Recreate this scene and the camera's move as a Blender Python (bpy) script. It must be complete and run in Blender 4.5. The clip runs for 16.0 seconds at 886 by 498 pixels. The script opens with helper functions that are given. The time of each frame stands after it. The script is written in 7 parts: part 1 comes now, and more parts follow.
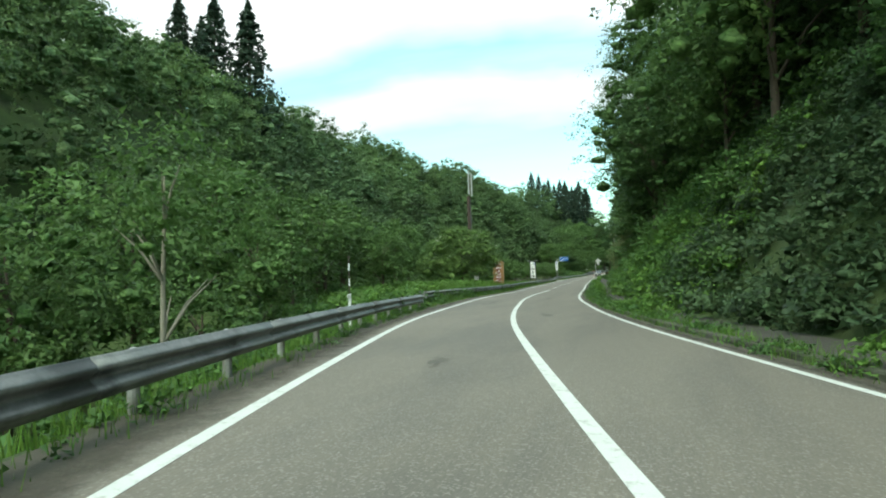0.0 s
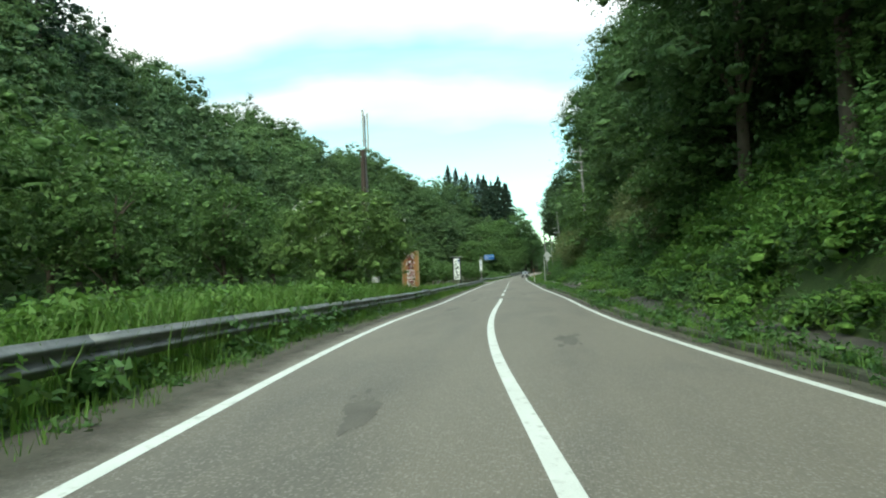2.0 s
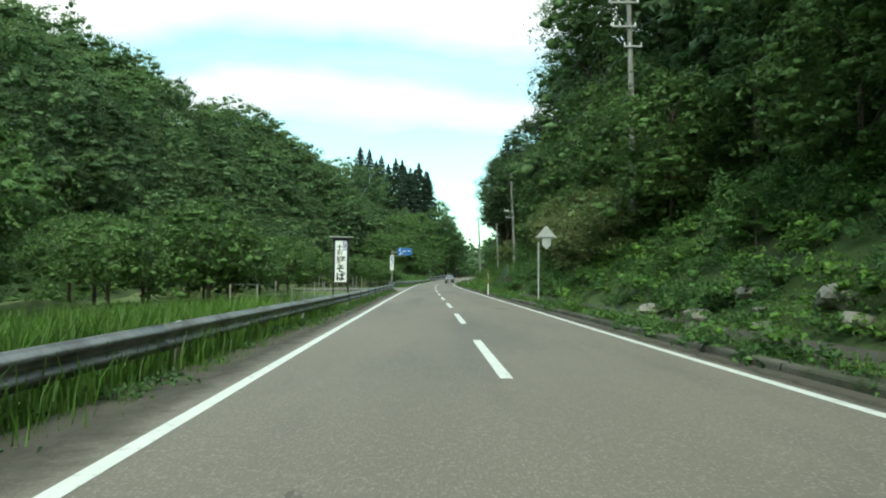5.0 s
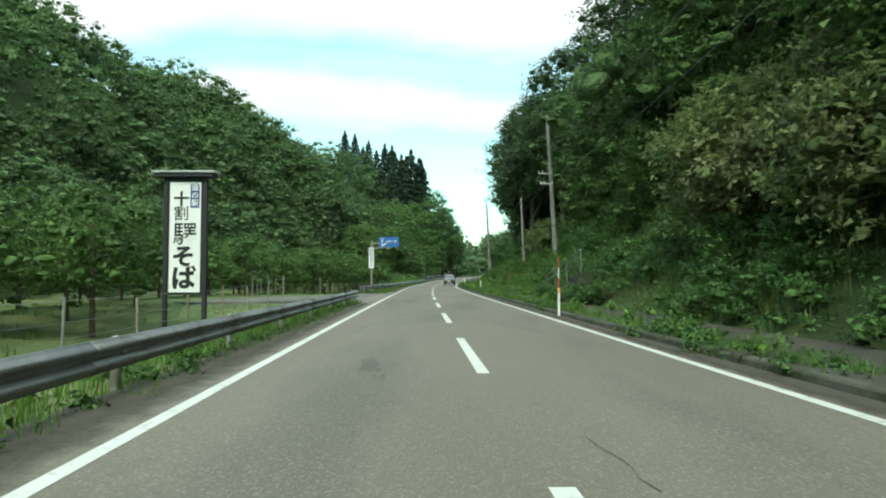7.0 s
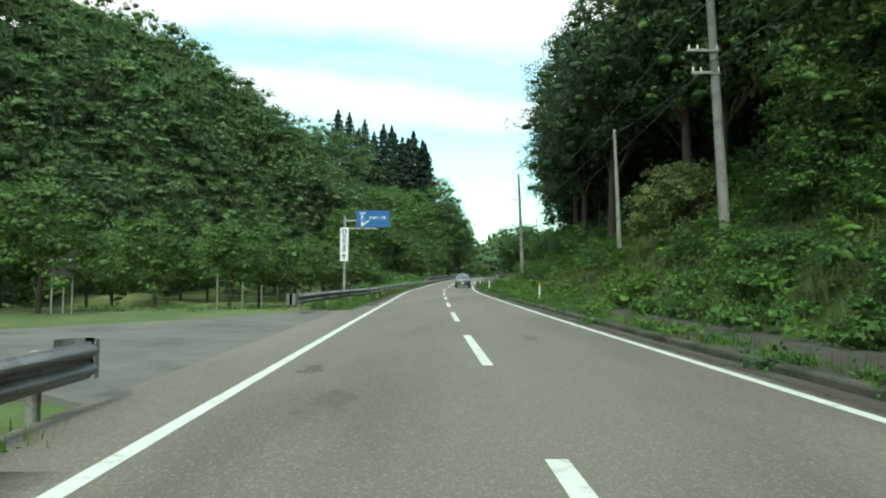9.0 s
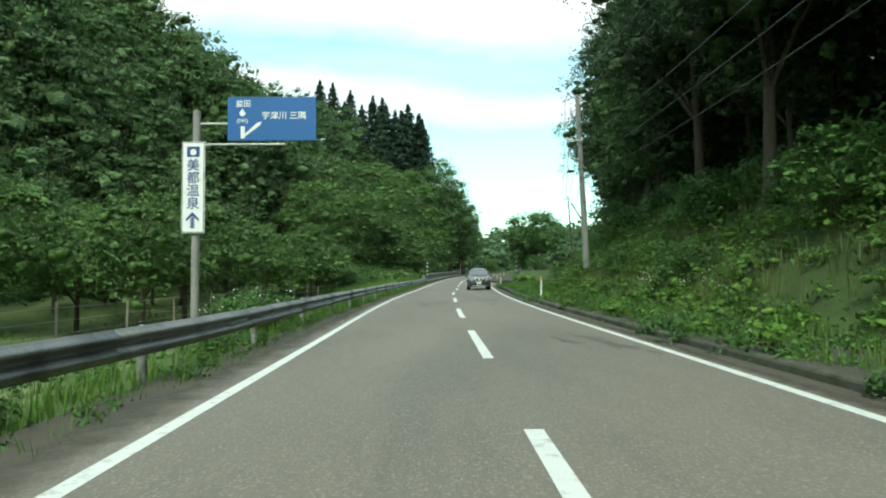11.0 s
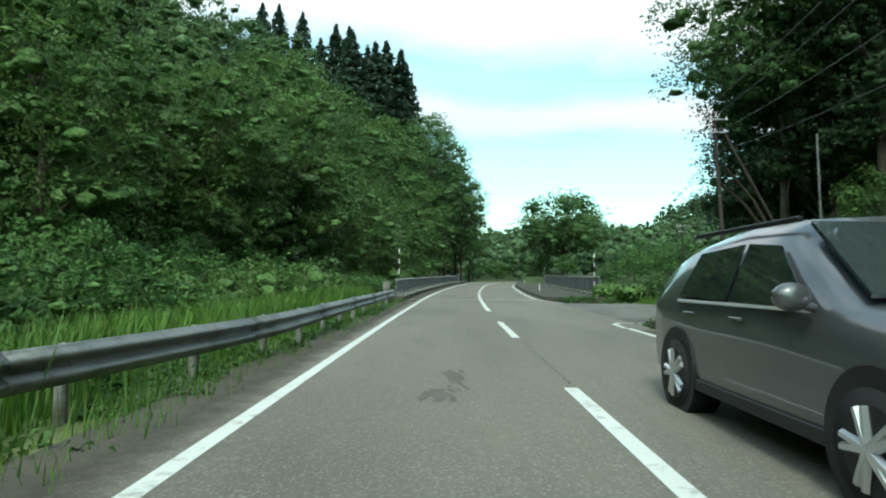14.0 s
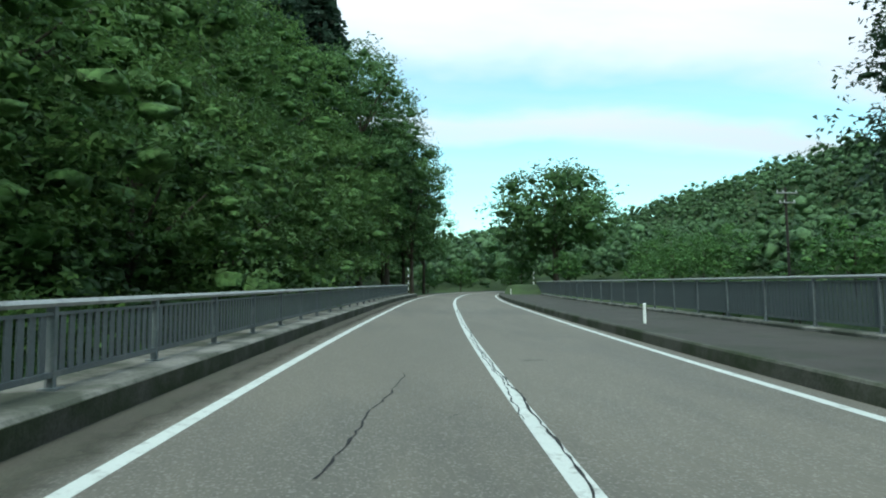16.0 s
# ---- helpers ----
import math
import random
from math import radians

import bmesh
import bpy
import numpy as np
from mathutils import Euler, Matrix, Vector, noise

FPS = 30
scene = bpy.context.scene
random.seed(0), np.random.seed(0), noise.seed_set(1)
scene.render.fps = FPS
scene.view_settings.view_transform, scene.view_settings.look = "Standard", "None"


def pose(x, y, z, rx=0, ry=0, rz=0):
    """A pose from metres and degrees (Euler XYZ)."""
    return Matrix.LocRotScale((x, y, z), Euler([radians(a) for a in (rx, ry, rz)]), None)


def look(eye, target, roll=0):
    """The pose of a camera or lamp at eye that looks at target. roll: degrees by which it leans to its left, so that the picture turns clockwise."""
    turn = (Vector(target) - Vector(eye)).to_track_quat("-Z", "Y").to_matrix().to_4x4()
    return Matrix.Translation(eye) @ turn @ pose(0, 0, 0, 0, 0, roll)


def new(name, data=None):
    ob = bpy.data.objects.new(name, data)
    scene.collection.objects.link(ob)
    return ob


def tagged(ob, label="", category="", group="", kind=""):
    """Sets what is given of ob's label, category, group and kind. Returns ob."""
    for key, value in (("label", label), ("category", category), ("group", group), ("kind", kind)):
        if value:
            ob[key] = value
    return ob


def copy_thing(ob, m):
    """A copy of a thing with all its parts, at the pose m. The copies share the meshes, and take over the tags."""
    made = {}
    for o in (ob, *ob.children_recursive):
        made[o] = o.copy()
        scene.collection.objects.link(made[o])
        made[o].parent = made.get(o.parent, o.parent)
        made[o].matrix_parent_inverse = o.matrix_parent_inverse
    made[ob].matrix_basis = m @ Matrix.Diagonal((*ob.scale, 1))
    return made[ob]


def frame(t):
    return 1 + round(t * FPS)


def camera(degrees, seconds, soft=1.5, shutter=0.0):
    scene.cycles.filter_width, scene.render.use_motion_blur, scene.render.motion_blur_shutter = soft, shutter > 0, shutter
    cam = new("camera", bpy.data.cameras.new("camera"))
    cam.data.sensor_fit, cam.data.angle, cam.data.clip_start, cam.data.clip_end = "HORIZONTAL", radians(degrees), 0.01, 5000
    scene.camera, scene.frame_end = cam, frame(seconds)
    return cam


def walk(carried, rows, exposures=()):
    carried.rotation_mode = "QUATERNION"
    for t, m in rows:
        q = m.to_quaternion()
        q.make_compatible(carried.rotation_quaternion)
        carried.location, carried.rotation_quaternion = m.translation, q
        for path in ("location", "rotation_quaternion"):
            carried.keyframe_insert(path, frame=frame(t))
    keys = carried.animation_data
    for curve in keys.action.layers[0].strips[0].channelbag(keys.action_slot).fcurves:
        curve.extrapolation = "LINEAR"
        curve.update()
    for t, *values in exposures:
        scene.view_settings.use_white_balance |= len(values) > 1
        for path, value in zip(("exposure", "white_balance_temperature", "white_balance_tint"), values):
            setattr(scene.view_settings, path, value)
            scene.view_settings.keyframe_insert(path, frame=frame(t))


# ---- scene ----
# camera and its path: seconds, eye, yaw, pitch, roll
cam = camera(72.81, 16.0, 2.0, 0.0)
PATH = [
    (0.0, -2.324, 4.292, 1.702, 16.26, 2.59, -1.90),
    (0.5, -3.962, 11.010, 1.626, 13.86, 2.58, -2.50),
    (1.0, -5.407, 17.669, 1.550, 11.50, 2.63, -2.16),
    (1.5, -6.519, 24.359, 1.477, 9.50, 2.57, -2.20),
    (2.0, -7.432, 31.134, 1.401, 8.07, 2.58, -2.34),
    (2.5, -8.250, 37.887, 1.329, 7.01, 2.65, -2.07),
    (3.0, -9.010, 44.665, 1.270, 5.89, 2.63, -1.39),
    (3.5, -9.501, 51.415, 1.225, 4.35, 2.70, -0.49),
    (4.0, -9.834, 58.046, 1.202, 2.61, 2.80, 0.26),
    (4.5, -10.047, 64.537, 1.201, 0.92, 2.75, 0.58),
    (5.0, -10.202, 70.976, 1.211, -0.07, 2.74, 0.47),
    (5.5, -10.312, 77.377, 1.226, -0.60, 2.74, 0.15),
    (6.0, -10.402, 83.762, 1.239, -0.80, 2.74, -0.17),
    (6.5, -10.487, 90.154, 1.237, -0.84, 2.72, -0.29),
    (7.0, -10.674, 96.551, 1.210, -0.59, 2.74, -0.19),
    (7.5, -10.892, 102.891, 1.190, -0.43, 2.67, -0.04),
    (8.0, -11.096, 109.253, 1.187, -0.36, 2.70, 0.04),
    (8.5, -11.271, 115.714, 1.196, -0.34, 2.68, 0.29),
    (9.0, -11.483, 122.171, 1.196, -0.35, 2.78, 0.33),
    (9.5, -11.646, 128.488, 1.194, -0.25, 2.88, 0.26),
    (10.0, -11.734, 134.732, 1.199, -0.27, 2.80, 0.08),
    (10.5, -11.781, 141.034, 1.207, -0.35, 2.64, -0.14),
    (11.0, -11.815, 147.521, 1.214, -0.44, 2.51, -0.33),
    (11.5, -11.862, 154.318, 1.214, -0.46, 2.49, -0.44),
    (12.0, -12.040, 161.546, 1.210, -0.25, 2.56, -0.38),
    (12.5, -12.215, 169.030, 1.209, -0.09, 2.69, -0.18),
    (13.0, -12.300, 176.669, 1.204, -0.25, 2.81, 0.11),
    (13.5, -12.139, 184.411, 1.212, -0.82, 2.84, 0.38),
    (14.0, -11.870, 192.338, 1.251, -1.70, 3.14, 0.66),
    (14.5, -11.582, 200.328, 1.298, -2.96, 3.52, 0.59),
    (15.0, -11.026, 208.400, 1.350, -4.42, 3.86, 0.35),
    (15.5, -10.404, 216.473, 1.423, -5.64, 4.00, -0.36),
    (16.0, -9.856, 224.155, 1.520, -6.35, 4.06, -0.51),
]


def aimed(x, y, z, yaw, pitch, roll):
    a, b = radians(yaw), radians(pitch)
    way = Vector((-math.sin(a) * math.cos(b), math.cos(a) * math.cos(b), math.sin(b)))
    return look((x, y, z), Vector((x, y, z)) + way * 10, roll)


walk(cam, [(t, aimed(*row)) for t, *row in PATH], [(0.0, 0.16, 6450, 3), (12.5, 0.16, 6450, 3), (14.5, 0.0, 5950, 2), (16.0, -0.16, 5750, 2)])

# ---- daylight: bright broken cloud, weak wide sun ----
SUN_UP, SUN_TURN = 50.0, 192.0
CLOUD_LIGHT, CLOUD_RISE, SKY_LIGHT, SUN_LIGHT = 0.86, 2.7, 0.27, 1.9

world = bpy.data.worlds.new("sky")
scene.world = world
world.use_nodes = True
wt = world.node_tree
wt.nodes.clear()
w_out = wt.nodes.new("ShaderNodeOutputWorld")
w_bg = wt.nodes.new("ShaderNodeBackground")
w_sky = wt.nodes.new("ShaderNodeTexSky")
w_sky.sky_type = "NISHITA"
w_sky.sun_disc = False
w_sky.sun_elevation = radians(SUN_UP)
w_sky.sun_rotation = radians(SUN_TURN)
w_sky.air_density, w_sky.dust_density, w_sky.ozone_density = 1.0, 1.5, 1.5
w_tint = wt.nodes.new("ShaderNodeVectorMath")
w_tint.operation = "MULTIPLY"
w_tint.inputs[1].default_value = (SKY_LIGHT * 1.1, SKY_LIGHT * 1.35, SKY_LIGHT * 1.0)
wt.links.new(w_sky.outputs["Color"], w_tint.inputs[0])
w_co = wt.nodes.new("ShaderNodeTexCoord")
w_sep = wt.nodes.new("ShaderNodeSeparateXYZ")
wt.links.new(w_co.outputs["Generated"], w_sep.inputs[0])
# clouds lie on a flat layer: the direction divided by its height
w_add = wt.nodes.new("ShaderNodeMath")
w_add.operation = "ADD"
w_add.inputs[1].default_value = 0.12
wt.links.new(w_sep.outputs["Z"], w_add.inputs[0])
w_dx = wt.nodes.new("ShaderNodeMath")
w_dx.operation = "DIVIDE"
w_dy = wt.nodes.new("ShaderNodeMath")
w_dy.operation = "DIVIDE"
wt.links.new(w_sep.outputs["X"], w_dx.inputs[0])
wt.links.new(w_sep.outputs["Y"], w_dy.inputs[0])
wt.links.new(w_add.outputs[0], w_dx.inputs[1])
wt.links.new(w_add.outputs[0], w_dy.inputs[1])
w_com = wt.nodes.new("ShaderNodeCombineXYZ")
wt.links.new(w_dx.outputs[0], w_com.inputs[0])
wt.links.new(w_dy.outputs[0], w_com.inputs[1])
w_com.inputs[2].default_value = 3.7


def sky_noise(scale, stretch, detail, rough):
    mp = wt.nodes.new("ShaderNodeMapping")
    mp.inputs["Scale"].default_value = stretch
    wt.links.new(w_com.outputs[0], mp.inputs[0])
    no = wt.nodes.new("ShaderNodeTexNoise")
    no.inputs["Scale"].default_value, no.inputs["Detail"].default_value, no.inputs["Roughness"].default_value = scale, detail, rough
    wt.links.new(mp.outputs[0], no.inputs["Vector"])
    return no.outputs["Fac"]


def sky_math(kind, a, b, c=None):
    m = wt.nodes.new("ShaderNodeMath")
    m.operation = kind
    for i, v in enumerate((a, b, c)):
        if v is None:
            continue
        if isinstance(v, (int, float)):
            m.inputs[i].default_value = v
        else:
            wt.links.new(v, m.inputs[i])
    return m.outputs[0]


def sky_ramp(fac, stops):
    ramp = wt.nodes.new("ShaderNodeValToRGB")
    el = ramp.color_ramp.elements
    while len(el) < len(stops):
        el.new(0.5)
    for e, (at, v) in zip(el, stops):
        e.position, e.color = at, (v, v, v, 1)
    wt.links.new(fac, ramp.inputs[0])
    return ramp.outputs["Color"]


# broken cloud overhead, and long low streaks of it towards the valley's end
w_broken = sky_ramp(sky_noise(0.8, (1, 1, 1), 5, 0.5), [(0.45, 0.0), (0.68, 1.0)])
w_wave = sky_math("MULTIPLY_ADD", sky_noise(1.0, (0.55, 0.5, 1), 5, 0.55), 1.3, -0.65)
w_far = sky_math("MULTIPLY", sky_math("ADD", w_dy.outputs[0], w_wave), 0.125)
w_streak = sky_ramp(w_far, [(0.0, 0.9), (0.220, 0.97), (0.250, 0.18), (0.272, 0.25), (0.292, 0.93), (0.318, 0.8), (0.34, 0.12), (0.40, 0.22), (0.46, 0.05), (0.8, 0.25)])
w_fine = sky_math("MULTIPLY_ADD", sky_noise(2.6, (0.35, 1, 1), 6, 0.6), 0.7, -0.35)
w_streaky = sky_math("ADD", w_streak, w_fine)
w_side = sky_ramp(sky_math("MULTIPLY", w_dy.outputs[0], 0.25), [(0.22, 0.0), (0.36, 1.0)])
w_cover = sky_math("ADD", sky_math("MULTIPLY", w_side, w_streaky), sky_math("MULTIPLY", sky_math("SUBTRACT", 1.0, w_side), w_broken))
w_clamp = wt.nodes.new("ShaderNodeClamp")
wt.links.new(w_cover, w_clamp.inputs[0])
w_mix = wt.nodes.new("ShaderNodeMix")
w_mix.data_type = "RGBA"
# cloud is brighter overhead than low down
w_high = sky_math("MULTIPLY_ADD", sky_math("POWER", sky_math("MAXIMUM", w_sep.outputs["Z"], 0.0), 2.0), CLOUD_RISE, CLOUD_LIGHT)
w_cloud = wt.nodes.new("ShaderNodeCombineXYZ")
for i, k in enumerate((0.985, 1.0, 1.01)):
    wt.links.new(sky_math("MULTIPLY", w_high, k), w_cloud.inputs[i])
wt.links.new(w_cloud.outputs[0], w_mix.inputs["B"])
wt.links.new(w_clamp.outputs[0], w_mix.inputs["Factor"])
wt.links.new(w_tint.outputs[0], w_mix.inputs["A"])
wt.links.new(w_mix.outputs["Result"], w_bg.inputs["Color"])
w_bg.inputs["Strength"].default_value = 1.0
wt.links.new(w_bg.outputs[0], w_out.inputs[0])

sun = new("sun", bpy.data.lights.new("sun", "SUN"))
sun.data.energy = SUN_LIGHT
sun.data.angle = radians(12)
sun.data.color = (1.0, 0.96, 0.9)
_a, _e = radians(SUN_TURN), radians(SUN_UP)
_from = Vector((math.sin(_a) * math.cos(_e), math.cos(_a) * math.cos(_e), math.sin(_e)))
sun.matrix_world = look(_from * 100, (0, 0, 0))

# ---- materials ----


def material(name, color, rough=0.7, metal=0.0, vary=0.25, scale=3.0, fine=40.0, bump=0.15, by_piece="", spread=0.0,
             second=None, patch=0.0, patch_scale=0.6, through_light=0.0, stretch=(1, 1, 1), spec=0.4, speckle=None):
    """A surface with coarse and fine variation, patches of a second colour and fine relief."""
    mat = bpy.data.materials.new(name)
    mat.use_nodes = True
    nt = mat.node_tree
    nodes, link = nt.nodes, nt.links.new
    bsdf = nodes["Principled BSDF"]
    bsdf.inputs["Roughness"].default_value = rough
    bsdf.inputs["Metallic"].default_value = metal
    bsdf.inputs["Specular IOR Level"].default_value = spec
    co = nodes.new("ShaderNodeTexCoord")
    mp = nodes.new("ShaderNodeMapping")
    mp.inputs["Scale"].default_value = stretch
    link(co.outputs["Object"], mp.inputs[0])
    n1 = nodes.new("ShaderNodeTexNoise")
    n1.inputs["Scale"].default_value = scale
    n1.inputs["Detail"].default_value = 4
    n2 = nodes.new("ShaderNodeTexNoise")
    n2.inputs["Scale"].default_value = fine
    n2.inputs["Detail"].default_value = 2
    link(mp.outputs[0], n1.inputs["Vector"])
    link(mp.outputs[0], n2.inputs["Vector"])
    base = nodes.new("ShaderNodeRGB")
    base.outputs[0].default_value = (*color, 1)
    out = base.outputs[0]
    if second:
        n3 = nodes.new("ShaderNodeTexNoise")
        n3.inputs["Scale"].default_value = patch_scale
        n3.inputs["Detail"].default_value = 6
        n3.inputs["Roughness"].default_value = 0.65
        link(mp.outputs[0], n3.inputs["Vector"])
        r3 = nodes.new("ShaderNodeValToRGB")
        r3.color_ramp.elements[0].position = 0.62 - patch * 0.4
        r3.color_ramp.elements[1].position = 0.78 - patch * 0.4
        link(n3.outputs["Fac"], r3.inputs[0])
        m3 = nodes.new("ShaderNodeMix")
        m3.data_type = "RGBA"
        m3.inputs["B"].default_value = (*second, 1)
        link(r3.outputs["Color"], m3.inputs["Factor"])
        link(out, m3.inputs["A"])
        out = m3.outputs["Result"]
    if speckle:
        # pale stones in the surface
        vo = nodes.new("ShaderNodeTexVoronoi")
        vo.inputs["Scale"].default_value = 62
        link(co.outputs["Object"], vo.inputs["Vector"])
        sep = nodes.new("ShaderNodeSeparateColor")
        link(vo.outputs["Color"], sep.inputs[0])
        cut = nodes.new("ShaderNodeMath")
        cut.operation = "GREATER_THAN"
        cut.inputs[1].default_value = 0.87
        link(sep.outputs[0], cut.inputs[0])
        soft_cut = nodes.new("ShaderNodeMath")
        soft_cut.operation = "MULTIPLY"
        soft_cut.inputs[1].default_value = 0.45
        link(cut.outputs[0], soft_cut.inputs[0])
        ms = nodes.new("ShaderNodeMix")
        ms.data_type = "RGBA"
        ms.inputs["B"].default_value = (*speckle, 1)
        link(soft_cut.outputs[0], ms.inputs["Factor"])
        link(out, ms.inputs["A"])
        out = ms.outputs["Result"]
    total = nodes.new("ShaderNodeMath")
    total.operation = "ADD"
    link(n1.outputs["Fac"], total.inputs[0])
    link(n2.outputs["Fac"], total.inputs[1])
    span = nodes.new("ShaderNodeMapRange")
    span.inputs["From Min"].default_value = 0.6
    span.inputs["From Max"].default_value = 1.4
    span.inputs["To Min"].default_value = 1 - vary
    span.inputs["To Max"].default_value = 1 + vary
    link(total.outputs[0], span.inputs["Value"])
    hsv = nodes.new("ShaderNodeHueSaturation")
    link(out, hsv.inputs["Color"])
    value = span.outputs[0]
    if by_piece:
        if by_piece == "object":
            src = nodes.new("ShaderNodeObjectInfo").outputs["Random"]
        else:
            src = nodes.new("ShaderNodeNewGeometry").outputs["Random Per Island"]
        r = nodes.new("ShaderNodeMapRange")
        r.inputs["To Min"].default_value = 1 - spread
        r.inputs["To Max"].default_value = 1 + spread
        link(src, r.inputs["Value"])
        mul = nodes.new("ShaderNodeMath")
        mul.operation = "MULTIPLY"
        link(value, mul.inputs[0])
        link(r.outputs[0], mul.inputs[1])
        value = mul.outputs[0]
        h = nodes.new("ShaderNodeMapRange")
        h.inputs["To Min"].default_value = 0.5 - spread * 0.05
        h.inputs["To Max"].default_value = 0.5 + spread * 0.05
        link(src, h.inputs["Value"])
        link(h.outputs[0], hsv.inputs["Hue"])
    if by_piece == "island":
        # one tone for each tree: by the stored tone in woods, by chance for single plants
        at = nodes.new("ShaderNodeAttribute")
        at.attribute_name = "tone"
        t1 = nodes.new("ShaderNodeMath")
        t1.operation = "MULTIPLY_ADD"
        t1.inputs[1].default_value, t1.inputs[2].default_value = 0.34, 0.88
        link(at.outputs["Fac"], t1.inputs[0])
        t2 = nodes.new("ShaderNodeMath")
        t2.operation = "MULTIPLY_ADD"
        t2.inputs[1].default_value = 0.24
        link(nodes.new("ShaderNodeObjectInfo").outputs["Random"], t2.inputs[0])
        link(t1.outputs[0], t2.inputs[2])
        t3 = nodes.new("ShaderNodeMath")
        t3.operation = "MULTIPLY"
        link(value, t3.inputs[0])
        link(t2.outputs[0], t3.inputs[1])
        value = t3.outputs[0]
    link(value, hsv.inputs["Value"])
    link(hsv.outputs[0], bsdf.inputs["Base Color"])
    if bump:
        bp = nodes.new("ShaderNodeBump")
        bp.inputs["Strength"].default_value = bump
        bp.inputs["Distance"].default_value = 0.01
        link(n2.outputs["Fac"], bp.inputs["Height"])
        link(bp.outputs[0], bsdf.inputs["Normal"])
    if through_light:
        tr = nodes.new("ShaderNodeBsdfTranslucent")
        link(hsv.outputs[0], tr.inputs["Color"])
        mx = nodes.new("ShaderNodeMixShader")
        mx.inputs[0].default_value = through_light
        link(bsdf.outputs[0], mx.inputs[1])
        link(tr.outputs[0], mx.inputs[2])
        link(mx.outputs[0], nodes["Material Output"].inputs[0])
    return mat


M_ASPHALT = material("asphalt", (0.162, 0.146, 0.118), 0.8, vary=0.2, scale=0.35, fine=60, bump=0.8, second=(0.125, 0.115, 0.097), patch=0.35, patch_scale=0.45, stretch=(1, 0.22, 1), speckle=(0.30, 0.285, 0.25))
M_ASPHALT_OLD = material("weathered_asphalt", (0.15, 0.145, 0.13), 0.9, vary=0.22, scale=0.6, fine=50, bump=0.5, second=(0.10, 0.095, 0.085), patch=0.4, patch_scale=0.5)
M_SHOULDER = material("dirty_shoulder", (0.074, 0.065, 0.050), 0.9, vary=0.3, scale=0.8, fine=40, bump=0.8, second=(0.07, 0.066, 0.048), patch=0.5, patch_scale=0.9)
M_PAINT = material("road_paint", (0.60, 0.62, 0.585), 0.7, vary=0.10, scale=2, fine=70, bump=0.2, second=(0.34, 0.335, 0.31), patch=0.2, patch_scale=7)
M_STAIN = material("tar_stain", (0.106, 0.097, 0.081), 0.8, vary=0.3, scale=2, fine=60, bump=0.4)
M_CRACK = material("crack", (0.02, 0.02, 0.02), 0.9, vary=0.2)
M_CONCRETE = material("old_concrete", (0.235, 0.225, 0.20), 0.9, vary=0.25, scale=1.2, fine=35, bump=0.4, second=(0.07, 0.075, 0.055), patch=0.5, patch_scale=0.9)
M_JOINT = material("pale_joint_concrete", (0.47, 0.45, 0.39), 0.85, vary=0.25, scale=2, fine=35, bump=0.3, second=(0.2, 0.19, 0.16), patch=0.4, patch_scale=3)
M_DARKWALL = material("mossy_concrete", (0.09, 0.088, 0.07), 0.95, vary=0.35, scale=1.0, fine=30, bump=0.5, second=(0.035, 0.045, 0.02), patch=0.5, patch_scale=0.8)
M_SOIL = material("soil_and_litter", (0.034, 0.052, 0.017), 0.95, vary=0.4, scale=0.5, fine=12, bump=0.8, second=(0.045, 0.075, 0.018), patch=0.6, patch_scale=0.25)
M_GRASSLAND = material("mown_grass", (0.080, 0.118, 0.036), 0.9, vary=0.35, scale=0.6, fine=14, bump=0.8, second=(0.16, 0.17, 0.07), patch=0.3, patch_scale=0.35)
M_STEEL = material("weathered_galvanised_steel", (0.205, 0.215, 0.205), 0.45, metal=0.55, vary=0.2, scale=2.5, fine=30, bump=0.08, second=(0.09, 0.095, 0.09), patch=0.3, patch_scale=1.5)
M_STEEL_LIGHT = material("dull_light_steel", (0.42, 0.43, 0.42), 0.5, metal=0.3, vary=0.15, scale=2, fine=30, bump=0.06, second=(0.25, 0.25, 0.24), patch=0.25, patch_scale=2)
M_POST = material("dull_post_steel", (0.27, 0.28, 0.265), 0.6, metal=0.2, vary=0.2, scale=3, fine=30, bump=0.08, second=(0.14, 0.135, 0.11), patch=0.45, patch_scale=2.5)
M_RAILPAINT = material("faded_grey_railing_paint", (0.13, 0.145, 0.15), 0.5, vary=0.2, scale=1.5, fine=25, bump=0.08, second=(0.2, 0.21, 0.21), patch=0.25, patch_scale=2)
M_POLE = material("concrete_pole", (0.26, 0.255, 0.24), 0.85, vary=0.2, scale=1.5, fine=25, bump=0.2, second=(0.16, 0.155, 0.145), patch=0.3, patch_scale=1)
M_DARKPOLE = material("dark_wooden_pole", (0.055, 0.045, 0.038), 0.85, vary=0.3, scale=2, fine=30, bump=0.3, stretch=(1, 1, 0.15))
M_RUST = material("rust_brown_steel", (0.056, 0.038, 0.030), 0.8, vary=0.35, scale=2, fine=25, bump=0.2)
M_WIRE = material("grey_black_cable", (0.07, 0.07, 0.07), 0.5, vary=0.1)
M_WHITE = material("white_sign_sheet", (0.78, 0.79, 0.78), 0.5, vary=0.05, scale=2, fine=30, bump=0.03, second=(0.62, 0.62, 0.58), patch=0.15, patch_scale=2)
M_BLACKWOOD = material("black_stained_timber", (0.02, 0.022, 0.025), 0.6, vary=0.3, scale=3, fine=30, bump=0.15, stretch=(1, 1, 0.2))
M_INK = material("black_ink", (0.015, 0.015, 0.016), 0.6, vary=0.1)
